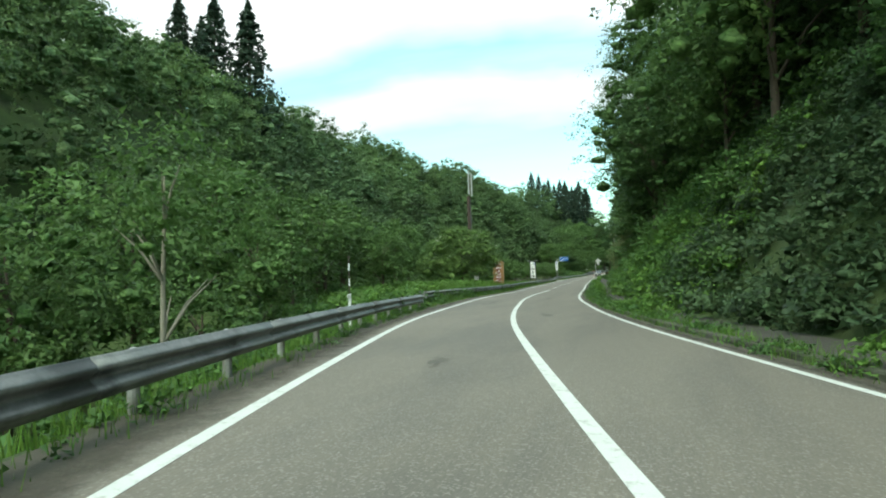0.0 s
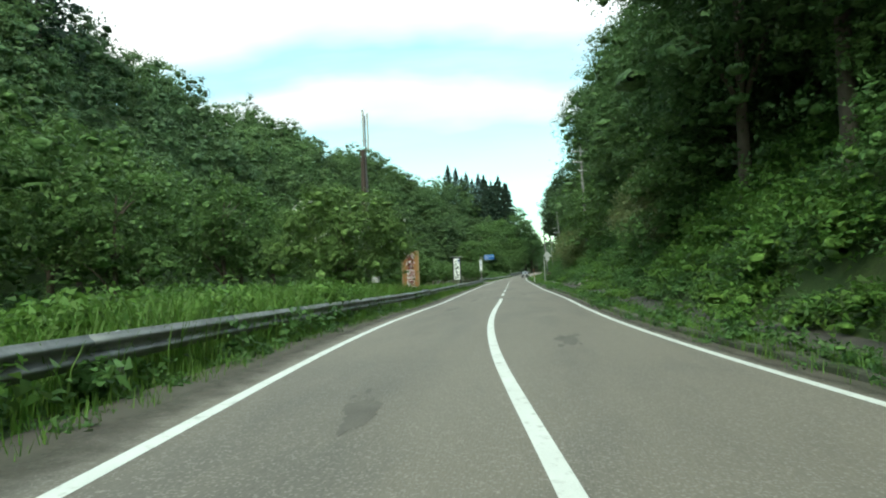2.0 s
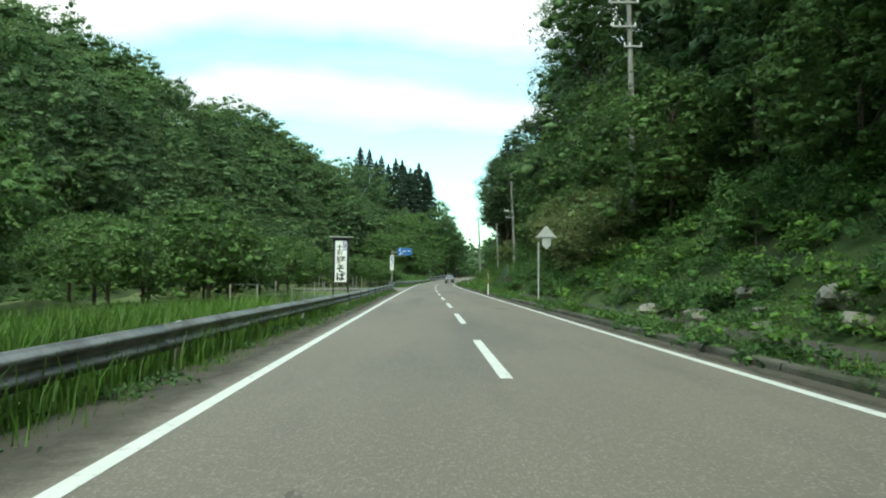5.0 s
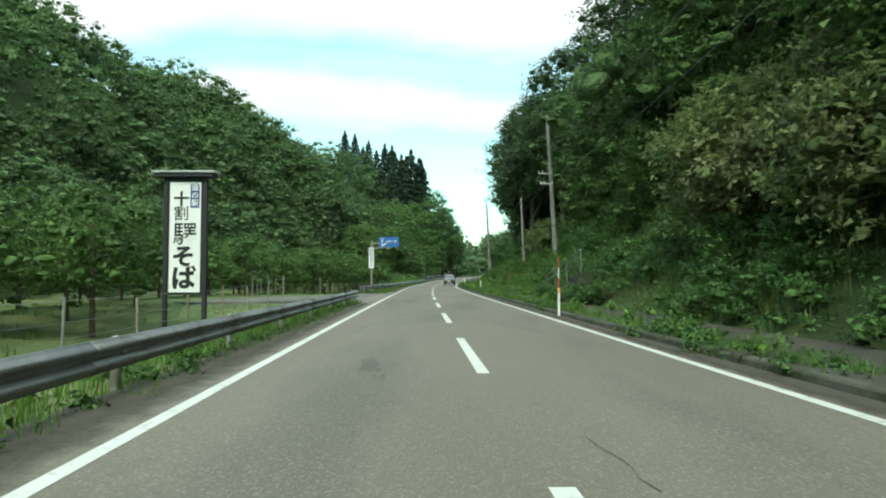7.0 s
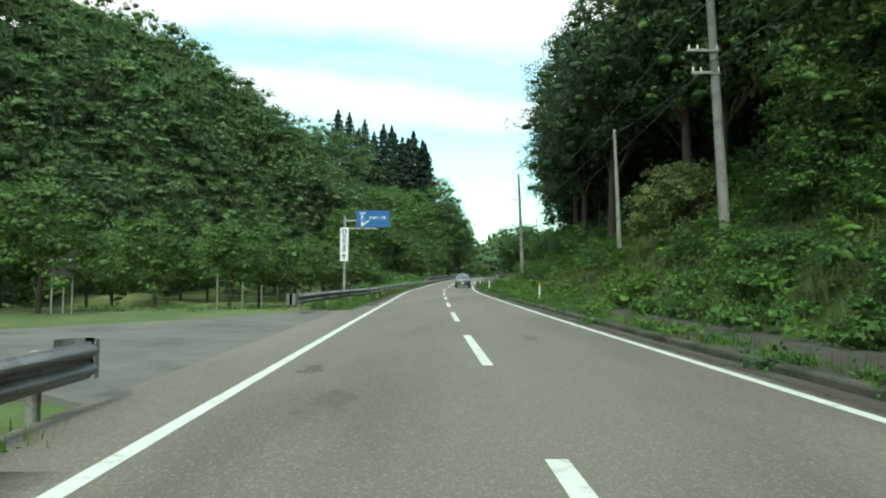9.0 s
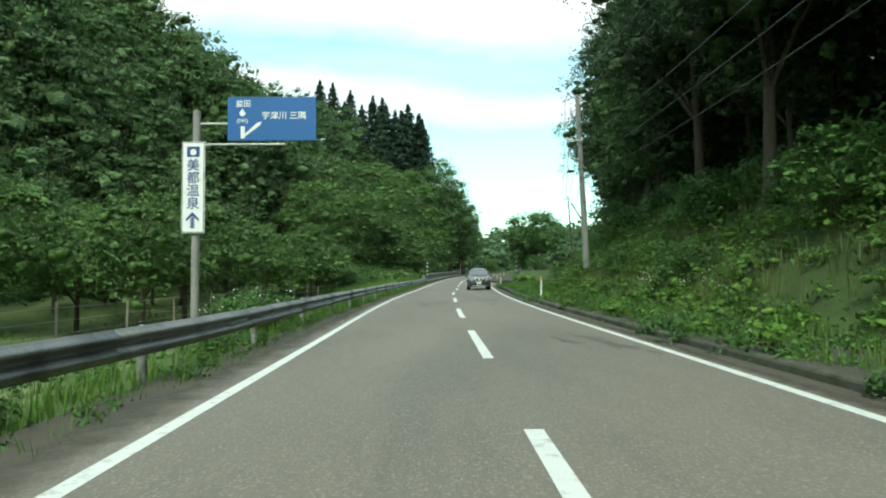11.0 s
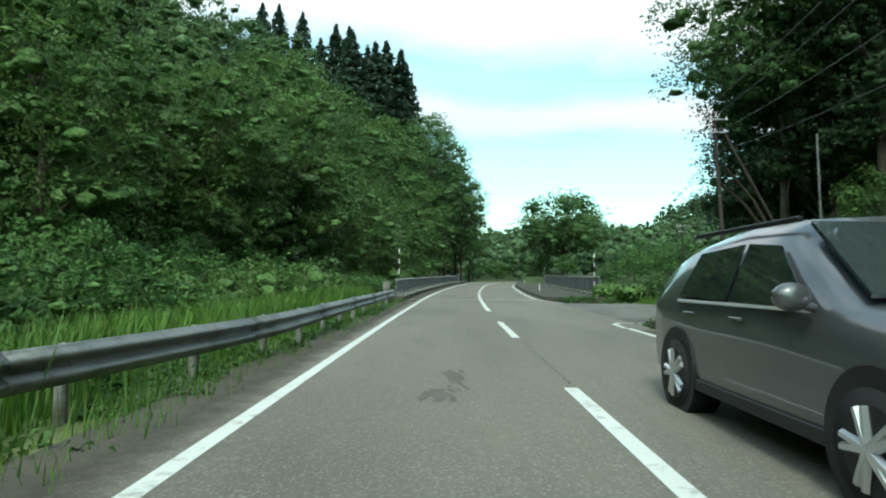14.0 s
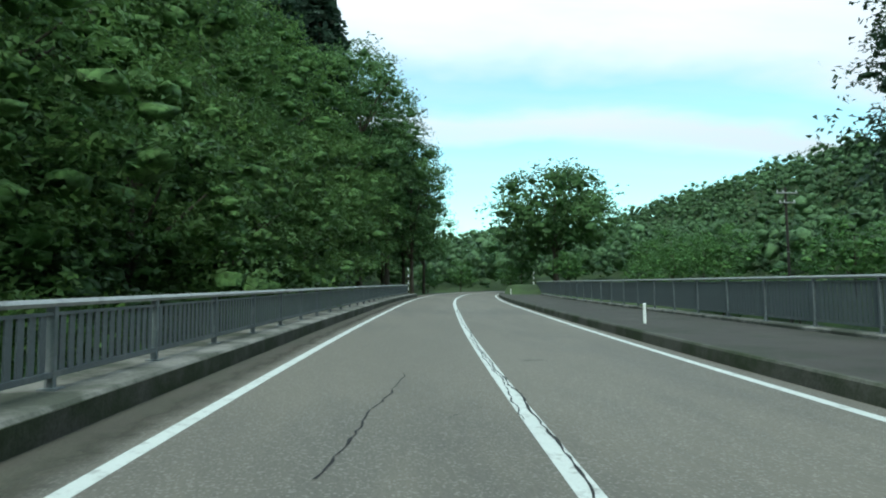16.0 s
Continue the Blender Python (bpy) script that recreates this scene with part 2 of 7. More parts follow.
M_BOARD = material("varnished_board", (0.30, 0.155, 0.06), 0.55, vary=0.2, scale=2, fine=20, bump=0.1, stretch=(6, 6, 0.5), second=(0.22, 0.10, 0.035), patch=0.3, patch_scale=2)
M_BOARD_EDGE = material("weathered_frame_timber", (0.27, 0.20, 0.11), 0.75, vary=0.25, scale=3, fine=25, bump=0.15, stretch=(4, 4, 0.6))
M_CRIMSON = material("crimson_lettering", (0.16, 0.018, 0.028), 0.6, vary=0.25, scale=8, fine=30)
M_BLUE = material("blue_road_sign", (0.018, 0.11, 0.33), 0.45, vary=0.08, scale=2, fine=30, bump=0.02)
M_NAVY = material("navy_lettering", (0.03, 0.06, 0.22), 0.5, vary=0.1)
M_REDPAINT = material("red_paint", (0.48, 0.07, 0.04), 0.5, vary=0.15)
M_ORANGE = material("orange_reflector", (0.75, 0.30, 0.03), 0.35, vary=0.1)
M_BARK = material("bark", (0.085, 0.065, 0.048), 0.9, vary=0.35, scale=3, fine=22, bump=0.6, stretch=(1, 1, 0.3))
M_BARK_PALE = material("pale_bark", (0.28, 0.25, 0.20), 0.9, vary=0.3, scale=3, fine=22, bump=0.4, stretch=(1, 1, 0.3))
M_FOOTWAY = material("dark_worn_footway_asphalt", (0.062, 0.056, 0.048), 0.9, vary=0.3, scale=0.7, fine=45, bump=0.6, second=(0.045, 0.047, 0.034), patch=0.4, patch_scale=0.8)
M_ROCK = material("grey_rock", (0.26, 0.25, 0.22), 0.9, vary=0.3, scale=2, fine=14, bump=0.6, second=(0.10, 0.10, 0.07), patch=0.4, patch_scale=1.5)


def leafy(name, color, spread=0.11, rough=0.55, second=None, patch=0.0, patch_scale=0.25, vary=0.22, scale=0.35):
    return material(name, color, rough, vary=vary, scale=scale, fine=3.0, bump=0.0, by_piece="island", spread=spread,
                    second=second, patch=patch, patch_scale=patch_scale, through_light=0.38, spec=0.3)


M_LEAF = leafy("broad_leaves", (0.092, 0.168, 0.048), second=(0.124, 0.212, 0.056), patch=0.45)
M_LEAF_DARK = leafy("dark_leaves", (0.090, 0.164, 0.056), second=(0.116, 0.204, 0.062), patch=0.3)
M_EVERGREEN_OR_SHADE = leafy("evergreen_and_vine_shade_leaves", (0.062, 0.106, 0.046), second=(0.078, 0.132, 0.052), patch=0.3)
M_LEAF_LIGHT = leafy("fresh_leaves", (0.115, 0.21, 0.056), second=(0.085, 0.163, 0.045), patch=0.4)
M_WOODS = leafy("hillside_leaves", (0.088, 0.148, 0.056), spread=0.11, second=(0.118, 0.190, 0.064), patch=0.45, patch_scale=0.1, vary=0.42, scale=0.17)
# darker copy for evergreens and far hills; bank woods get shade in their colour
M_WOODS_DARK = leafy("shade_toned_hillside_leaves", (0.076, 0.130, 0.054), spread=0.11, second=(0.100, 0.166, 0.060), patch=0.4, patch_scale=0.1, vary=0.35, scale=0.17)
M_CEDAR = leafy("cedar_needles", (0.036, 0.064, 0.040), spread=0.3, second=(0.046, 0.078, 0.044), patch=0.3)
M_GRASS = leafy("green_grass", (0.115, 0.215, 0.035), spread=0.22, second=(0.085, 0.17, 0.03), patch=0.4)
M_GRASS_DRY = leafy("drying_grass", (0.16, 0.18, 0.06), spread=0.3, second=(0.11, 0.16, 0.04), patch=0.5)
M_BAMBOO = leafy("bamboo_leaves", (0.165, 0.225, 0.080), second=(0.215, 0.230, 0.105), patch=0.45)
M_CHESTNUT = leafy("chestnut_leaves", (0.145, 0.235, 0.066), second=(0.105, 0.185, 0.052), patch=0.4)
M_VERGE = leafy("bright_verge_leaves", (0.125, 0.235, 0.045), spread=0.14, second=(0.085, 0.18, 0.036), patch=0.4)
M_KUDZU = leafy("vine_leaves", (0.095, 0.188, 0.050), spread=0.14, second=(0.066, 0.140, 0.042), patch=0.45)


def inside_of(leaf):
    """The shaded mass behind a leaf material: the same colour, broken into leaf-sized cells."""
    rgb = leaf.node_tree.nodes["RGB"].outputs[0].default_value
    mat = bpy.data.materials.new("mass_of_" + leaf.name)
    mat.use_nodes = True
    nodes, link = mat.node_tree.nodes, mat.node_tree.links.new
    bsdf = nodes["Principled BSDF"]
    bsdf.inputs["Roughness"].default_value = 0.7
    bsdf.inputs["Specular IOR Level"].default_value = 0.2
    co = nodes.new("ShaderNodeTexCoord")
    vo = nodes.new("ShaderNodeTexVoronoi")
    vo.inputs["Scale"].default_value = 4.5
    link(co.outputs["Object"], vo.inputs["Vector"])
    no = nodes.new("ShaderNodeTexNoise")
    no.inputs["Scale"].default_value = 0.5
    link(co.outputs["Object"], no.inputs["Vector"])
    sep = nodes.new("ShaderNodeSeparateColor")
    link(vo.outputs["Color"], sep.inputs[0])
    ad = nodes.new("ShaderNodeMath")
    ad.operation = "ADD"
    link(sep.outputs[0], ad.inputs[0])
    link(no.outputs["Fac"], ad.inputs[1])
    mr = nodes.new("ShaderNodeMapRange")
    mr.inputs["From Min"].default_value = 0.3
    mr.inputs["From Max"].default_value = 1.7
    mr.inputs["To Min"].default_value = 0.6
    mr.inputs["To Max"].default_value = 1.35
    link(ad.outputs[0], mr.inputs["Value"])
    hsv = nodes.new("ShaderNodeHueSaturation")
    hsv.inputs["Color"].default_value = rgb
    at = nodes.new("ShaderNodeAttribute")
    at.attribute_name = "tone"
    t1 = nodes.new("ShaderNodeMath")
    t1.operation = "MULTIPLY_ADD"
    t1.inputs[1].default_value, t1.inputs[2].default_value = 0.34, 1.0
    link(at.outputs["Fac"], t1.inputs[0])
    t2 = nodes.new("ShaderNodeMath")
    t2.operation = "MULTIPLY"
    link(mr.outputs[0], t2.inputs[0])
    link(t1.outputs[0], t2.inputs[1])
    link(t2.outputs[0], hsv.inputs["Value"])
    link(hsv.outputs[0], bsdf.inputs["Base Color"])
    bp = nodes.new("ShaderNodeBump")
    bp.inputs["Strength"].default_value = 0.9
    bp.inputs["Distance"].default_value = 0.12
    bp.invert = True
    link(vo.outputs["Distance"], bp.inputs["Height"])
    link(bp.outputs[0], bsdf.inputs["Normal"])
    return mat


INSIDE = {m.name: inside_of(m) for m in (M_LEAF, M_LEAF_DARK, M_EVERGREEN_OR_SHADE, M_LEAF_LIGHT, M_WOODS, M_WOODS_DARK, M_KUDZU, M_VERGE, M_CHESTNUT, M_BAMBOO)}
M_BLOSSOM = material("pale_blossom", (0.62, 0.62, 0.55), 0.7, vary=0.1)

# ---- the road's line: centre x and height by y ----
NODE_Y = [-60, -30, -10, 8, 14, 21, 28.5, 35, 41, 47, 54, 62, 71, 80, 96, 106, 125, 138, 157, 169, 179, 194.6, 205, 218, 228, 240, 249, 260, 275, 292, 312, 335]
NODE_X = [24, 10.5, 2.9, -2.25, -3.68, -5.2, -6.45, -7.3, -8.02, -8.5, -8.8, -8.97, -9.22, -9.45, -9.83, -10.13, -10.65, -10.93, -11.08, -11.11, -10.97, -10.4, -9.96, -9.28, -8.6, -7.5, -6.5, -5.2, -2.9, 0.8, 8, 22]
LIFT_Y = [-60, 4, 18, 31, 45, 58, 70, 175, 192, 208, 216, 224, 300, 420]
LIFT_Z = [0.9, 0.47, 0.33, 0.18, 0.06, 0, 0, 0, 0.04, 0.14, 0.2, 0.3, 1.3, 1.6]


def smooth_curve(ys, vs):
    ys, vs = np.array(ys, float), np.array(vs, float)
    m = np.gradient(vs, ys)

    def f(y):
        y = np.clip(np.asarray(y, float), ys[0], ys[-1])
        i = np.clip(np.searchsorted(ys, y) - 1, 0, len(ys) - 2)
        h = ys[i + 1] - ys[i]
        u = (y - ys[i]) / h
        return ((2 * u**3 - 3 * u**2 + 1) * vs[i] + (u**3 - 2 * u**2 + u) * h * m[i] + (-2 * u**3 + 3 * u**2) * vs[i + 1] + (u**3 - u**2) * h * m[i + 1])
    return f


road_x = smooth_curve(NODE_Y, NODE_X)
road_z0 = smooth_curve(LIFT_Y, LIFT_Z)


def bank(y):
    return np.interp(y, [-10, 35, 62, 200, 225, 245], [0.034, 0.034, 0, 0, 0.012, 0.015])


def road_z(d, y):
    return road_z0(y) - bank(y) * d


def steps(a, b, s):
    return np.linspace(a, b, max(2, int(round((b - a) / s)) + 1))


# ---- building helpers ----
def mesh_object(name, verts, faces, mat, parent=None, smooth=False, label=""):
    me = bpy.data.meshes.new(name)
    verts = np.asarray(verts, np.float32)
    if isinstance(faces, np.ndarray):
        n, k = faces.shape
        me.vertices.add(len(verts))
        me.vertices.foreach_set("co", verts.ravel())
        me.loops.add(n * k)
        me.loops.foreach_set("vertex_index", faces.astype(np.int32).ravel())
        me.polygons.add(n)
        me.polygons.foreach_set("loop_start", np.arange(0, n * k, k, dtype=np.int32))
        me.polygons.foreach_set("loop_total", np.full(n, k, dtype=np.int32))
        me.update(calc_edges=True)
    else:
        me.from_pydata([tuple(v) for v in verts.tolist()], [], [tuple(f) for f in faces])
    if smooth:
        me.polygons.foreach_set("use_smooth", np.ones(len(me.polygons), dtype=bool))
    for m in (mat if isinstance(mat, (list, tuple)) else [mat]):
        me.materials.append(m)
    ob = new(name, me)
    if parent is not None:
        ob.parent = parent
    if label:
        ob["label"] = label
    return ob


def part(name, bm, mat, parent=None, label="", smooth=False):
    me = bpy.data.meshes.new(name)
    bm.to_mesh(me)
    bm.free()
    if smooth:
        me.polygons.foreach_set("use_smooth", np.ones(len(me.polygons), dtype=bool))
    me.materials.append(mat)
    ob = new(name, me)
    if parent is not None:
        ob.parent = parent
    if label:
        ob["label"] = label
    return ob


def empty(name, m, label, category, group=""):
    ob = new(name)
    ob.matrix_world = m
    return tagged(ob, label, category, group)


def box(bm, x0, y0, z0, x1, y1, z1, bevel=0.0):
    r = bmesh.ops.create_cube(bm, size=1)
    vs = r["verts"]
    for v in vs:
        v.co = Vector(((x0 + x1) / 2 + v.co.x * (x1 - x0), (y0 + y1) / 2 + v.co.y * (y1 - y0), (z0 + z1) / 2 + v.co.z * (z1 - z0)))
    if bevel:
        es = list({e for v in vs for e in v.link_edges})
        bmesh.ops.bevel(bm, geom=es, offset=bevel, segments=1, affect="EDGES")
    return bm


def tube(bm, a, b, r0, r1=None, seg=10, caps=True):
    r1 = r0 if r1 is None else r1
    a, b = Vector(a), Vector(b)
    q = (b - a).to_track_quat("Z", "Y").to_matrix().to_4x4()
    m = Matrix.Translation((a + b) / 2) @ q
    bmesh.ops.create_cone(bm, cap_ends=caps, segments=seg, radius1=r0, radius2=r1, depth=(b - a).length, matrix=m)
    return bm


def sweep(name, ys, section, mat, parent=None, closed=False, smooth=False, label=""):
    """A strip along the road: section is a list of (d, z above the road) or a function of y that gives one."""
    rows = []
    for y in ys:
        sec = section(y) if callable(section) else section
        x = float(road_x(y))
        rows.append([(x + d, y, float(road_z(d, y)) + z) for d, z in sec])
    k = len(rows[0])
    verts = np.array(rows).reshape(-1, 3)
    faces = []
    for i in range(len(rows) - 1):
        for j in range(k if closed else k - 1):
            a, b = i * k + j, i * k + (j + 1) % k
            faces.append((a, b, b + k, a + k))
    if closed:
        faces.append(tuple(range(k))[::-1])
        faces.append(tuple(range((len(rows) - 1) * k, len(rows) * k)))
    ob = mesh_object(name, verts, faces, mat, parent, smooth, label)
    bm = bmesh.new()
    bm.from_mesh(ob.data)
    bmesh.ops.recalc_face_normals(bm, faces=bm.faces)
    if not closed and sum(f.normal.z for f in bm.faces) < 0:
        bmesh.ops.reverse_faces(bm, faces=bm.faces)
    bm.to_mesh(ob.data)
    bm.free()
    return ob


def plain(name, color, rough=0.4, metal=0.0, coat=0.0):
    mat = material(name, color, rough, metal, vary=0.05, scale=2, fine=30, bump=0.0)
    mat.node_tree.nodes["Principled BSDF"].inputs["Coat Weight"].default_value = coat
    return mat


M_CARPAINT = plain("dark_grey_metallic_paint", (0.105, 0.108, 0.115), 0.36, 0.5, 0.9)
M_CARGLASS = plain("tinted_car_glass", (0.012, 0.016, 0.018), 0.05, 0.0, 1.0)
# lighter than the side glass: sky reflection partly put into the base colour
M_WINDSCREEN = plain("windscreen_with_sky_tint", (0.06, 0.078, 0.078), 0.06, 0.35, 1.0)
M_TYRE = plain("tyre_rubber", (0.014, 0.014, 0.014), 0.85)
M_ALLOY = plain("alloy_wheel", (0.55, 0.56, 0.57), 0.3, 0.8)
M_CHROME = plain("bright_chrome", (0.82, 0.83, 0.84), 0.22, 0.45)
M_BLACKTRIM = plain("black_plastic_trim", (0.012, 0.012, 0.013), 0.5)
M_LAMP = plain("clear_headlamp", (0.34, 0.36, 0.37), 0.15, 0.3, 1.0)

# ---- the lie of the land ----
HILL_BASE_Y = [-120, 0, 50, 100, 150, 190, 212, 228, 260, 300, 340, 420]
HILL_BASE_X = [-26, -30, -33, -39, -39, -36, -29, -20, -15.5, -12.5, -9, -4]
LEFT_LEVEL_Y = [-120, 20, 33, 45, 60, 85, 100, 117, 125, 147, 156, 200, 222, 229, 236, 262, 272, 285, 420]
LEFT_LEVEL_Z = [-4.5, -3.6, -0.5, 0.0, 0.05, -0.3, -0.75, -0.6, -0.06, -0.06, -0.6, -0.6, -0.2, -1.5, -6, -6, -1.0, 1.2, 2.0]
RIGHT_BASE_Y = [-120, 185, 195, 205, 213, 222, 238, 260, 300, 380, 470]
RIGHT_BASE_D = [6.6, 6.6, 8.0, 12.0, 24, 20, 22, 46, 60, 80, 95]
RIGHT_LEVEL_Y = [165, 190, 207.4, 208.4, 222, 223.5, 229, 236, 262, 272, 285, 420]
RIGHT_LEVEL_Z = [0.13, 0.2, 0.14, -0.1, -0.1, 0.05, -1.0, -6, -6, -0.8, 1.1, 2.0]


def ease(a, b, v):
    u = np.clip((v - a) / (b - a), 0, 1)
    return u * u * (3 - 2 * u)


def ground_z(x, y):
    x, y = np.asarray(x, float), np.asarray(y, float)
    rx, rz = road_x(y), road_z0(y)
    d = x - rx
    rz = rz - bank(y) * np.clip(d, -5, 5)
    on_bridge = ease(225, 234, y) * (1 - ease(266, 276, y))
    # left
    left = np.interp(y, LEFT_LEVEL_Y, LEFT_LEVEL_Z)
    away = ease(4.2, 9.5, -d)
    z_left = rz - 0.06 + (left - rz) * away
    u = np.interp(y, HILL_BASE_Y, HILL_BASE_X) - x
    crest = np.interp(y, [-60, 60, 120, 155, 183, 215, 245, 290, 325, 370], [40, 37, 35.5, 36, 40, 37, 33, 33, 22, 14])
    reach = np.interp(y, [0, 200, 240, 300], [47, 46, 40, 28])
    w = np.clip(u / reach, 0, 1)
    z_left = z_left + crest * (1 - (1 - w) ** 1.6) - 0.25 * np.clip(u - reach, 0, 60)
    # right
    base = np.interp(y, RIGHT_BASE_Y, RIGHT_BASE_D)
    level = np.interp(y, RIGHT_LEVEL_Y, RIGHT_LEVEL_Z)
    z_right = rz - 0.08 + (level + 0.02) * ease(3.9, 4.6, d)
    v = np.clip(d - base, 0, None)
    steep = np.interp(y, [0, 40, 60, 130, 190, 230], [1.9, 1.7, 0.95, 0.95, 0.85, 0.6])
    z_right = z_right + 34 * (1 - np.exp(-(np.minimum(v, 5) * steep + np.maximum(v - 5, 0) * 0.85) / 34))
    z = np.where(d < 0, z_left, z_right)
    z = np.where((np.abs(d) < 5) & (on_bridge > 0.02), np.minimum(z, rz - 1.3 * on_bridge - 4.5 * ease(0.5, 1, on_bridge)), z)
    # far hills beyond the bend
    z = z + 20 * ease(330, 560, y) + 12 * np.exp(-(((x - 190) / 95) ** 2 + ((y - 410) / 100) ** 2)) * ease(20, 70, x)
    bumps = 0.5 * np.sin(x * 0.31 + y * 0.17) * np.sin(y * 0.23 - x * 0.11) + 0.25 * np.sin(x * 0.9) * np.sin(y * 0.8)
    bumps = bumps * (1 - ease(203, 208, y) * (1 - ease(223, 228, y)) * (d > 0)) * (1 - ease(119, 124, y) * (1 - ease(147, 152, y)) * (d < 0) * (d > -20))
    return z + bumps * ease(9, 20, np.abs(d)) * 1.2


def axis_steps(stops):
    out = []
    for a, b, s in stops:
        out.extend(np.arange(a, b, s))
    return np.array(out + [stops[-1][1]])


gd = axis_steps([(-2500, -400, 300), (-400, -120, 20), (-120, -30, 4), (-30, -12, 1.5), (-12, 12, 0.5), (12, 40, 1.5), (40, 140, 5), (140, 400, 20), (400, 2500, 300)])
gy = axis_steps([(-2500, -400, 300), (-400, -60, 20), (-60, 320, 2.0), (320, 480, 6), (480, 700, 20), (700, 3000, 300)])
GY, GD = np.meshgrid(gy, gd, indexing="ij")
GX = GD + road_x(GY)
GZ = ground_z(GX, GY)
GZ = np.where(np.abs(GD) < 4.2, GZ - 0.12, GZ)
gv = np.stack([GX, GY, GZ], -1).reshape(-1, 3)
nd = len(gd)
ii, jj = np.meshgrid(np.arange(len(gy) - 1), np.arange(nd - 1), indexing="ij")
ga = (ii * nd + jj).ravel()
gf = np.stack([ga, ga + 1, ga + nd + 1, ga + nd], -1)
ground = mesh_object("ground", gv, gf, [M_SOIL, M_GRASSLAND], smooth=True)
fc_y, fc_d = GY[:-1, :-1].ravel(), GD[:-1, :-1].ravel()
fc_u = np.interp(fc_y, HILL_BASE_Y, HILL_BASE_X) - (fc_d + road_x(fc_y))
mown = (fc_d < -3) & (fc_u < -2) & (fc_y > 84) & (fc_y < 205)
mown |= (fc_d > 7) & (fc_d < 20) & (fc_y > 204) & (fc_y < 226)
ground.data.polygons.foreach_set("material_index", mown.astype(np.int32))
tagged(ground, "valley ground with grassy flats and wooded slopes", "ground", kind="structure")

# ---- road surface, lines, kerbs ----
road = sweep("road", steps(-55, 225, 1.5), [(d, 0.0) for d in (-4.15, -3, -1.5, 0, 1.5, 3.2, 3.85)], M_ASPHALT)
tagged(road, "sun-bleached grey asphalt two-lane road, slightly stained", "road", kind="structure")
edge_slab = sweep("road", steps(-55, 225, 1.5), [(-4.15, 0.0), (-4.2, -0.3)], M_ASPHALT)
tagged(edge_slab, "broken asphalt edge of the road", "road", kind="structure")
road_end = sweep("road", steps(276, 335, 1.5), [(d, 0.0) for d in (-4.2, -3, -1.5, 0, 1.5, 3.2, 4.2)], M_ASPHALT)
tagged(road_end, "grey asphalt road bending away past the bridge", "road", kind="structure")


def stripe(y0, y1, d0, width=0.15, lift=0.004, name="road_marking"):
    def sec(y):
        c = d0(y) if callable(d0) else d0
        return [(c - width / 2, lift), (c + width / 2, lift)]
    return sweep(name, steps(y0, y1, 0.75), sec, M_PAINT)


right_line = smooth_curve([-60, 10, 22, 38, 46, 60, 70, 80, 100, 128, 150, 172, 190, 207, 230, 250, 280, 335], [3.4, 3.48, 3.45, 3.46, 3.45, 3.4, 3.28, 3.1, 3.06, 3.13, 3.02, 2.9, 2.95, 3.15, 3.22, 3.3, 3.3, 3.3])
left_line = smooth_curve([-60, 8, 20, 34, 50, 65, 98, 110, 128, 136, 160, 172, 195, 205, 223, 335], [-3.12, -3.12, -3.12, -2.95, -3.0, -3.0, -3.1, -3.05, -2.95, -2.93, -3.03, -3.13, -3.12, -3.1, -3.03, -3.03])
tagged(stripe(-55, 332, left_line), "white painted edge line", "road marking", "road lines", "structure")
tagged(stripe(-55, 207.5, right_line), "white painted edge line", "road marking", "road lines", "structure")
tagged(stripe(221.8, 332, lambda y: float(right_line(y)) + 1.1 * float(1 - ease(221.5, 227.5, y))), "white painted edge line", "road marking", "road lines", "structure")
tagged(stripe(-55, 65.3, 0.0, 0.17), "solid white centre line", "road marking", "road lines", "structure")
for y0 in (69.6, 78.3, 87.0, 95.6, 104.3, 113.0, 121.8, 130.7, 139.3, 147.9, 156.5, 165.0, 174.8, 184.7, 194.6, 204.75):
    tagged(stripe(y0, y0 + 4.5, -0.13 if y0 == 184.7 else 0.0, 0.16), "white centre line dash", "road marking", "centre dashes", "structure")
tagged(stripe(214.7, 332, 0.0, 0.17), "cracked solid white centre line", "road marking", "road lines", "structure")
def dirt_strip(y0, y1, outer, inner, label, mat):
    """Dirt lying on the road, thick at its outer edge and thinning out to its inner edge."""
    ys = steps(y0, y1, 1.0)
    ob = sweep("road", ys, lambda y: [(outer(y) + (inner(y) - outer(y)) * u, 0.0034) for u in (0, 0.35, 0.7, 1)], mat)
    ob.data.attributes.new("dirt", "FLOAT", "POINT").data.foreach_set("value", np.tile(np.array([1.0, 0.8, 0.4, 0.0], np.float32), len(ys)))
    return tagged(ob, label, "road", kind="structure")


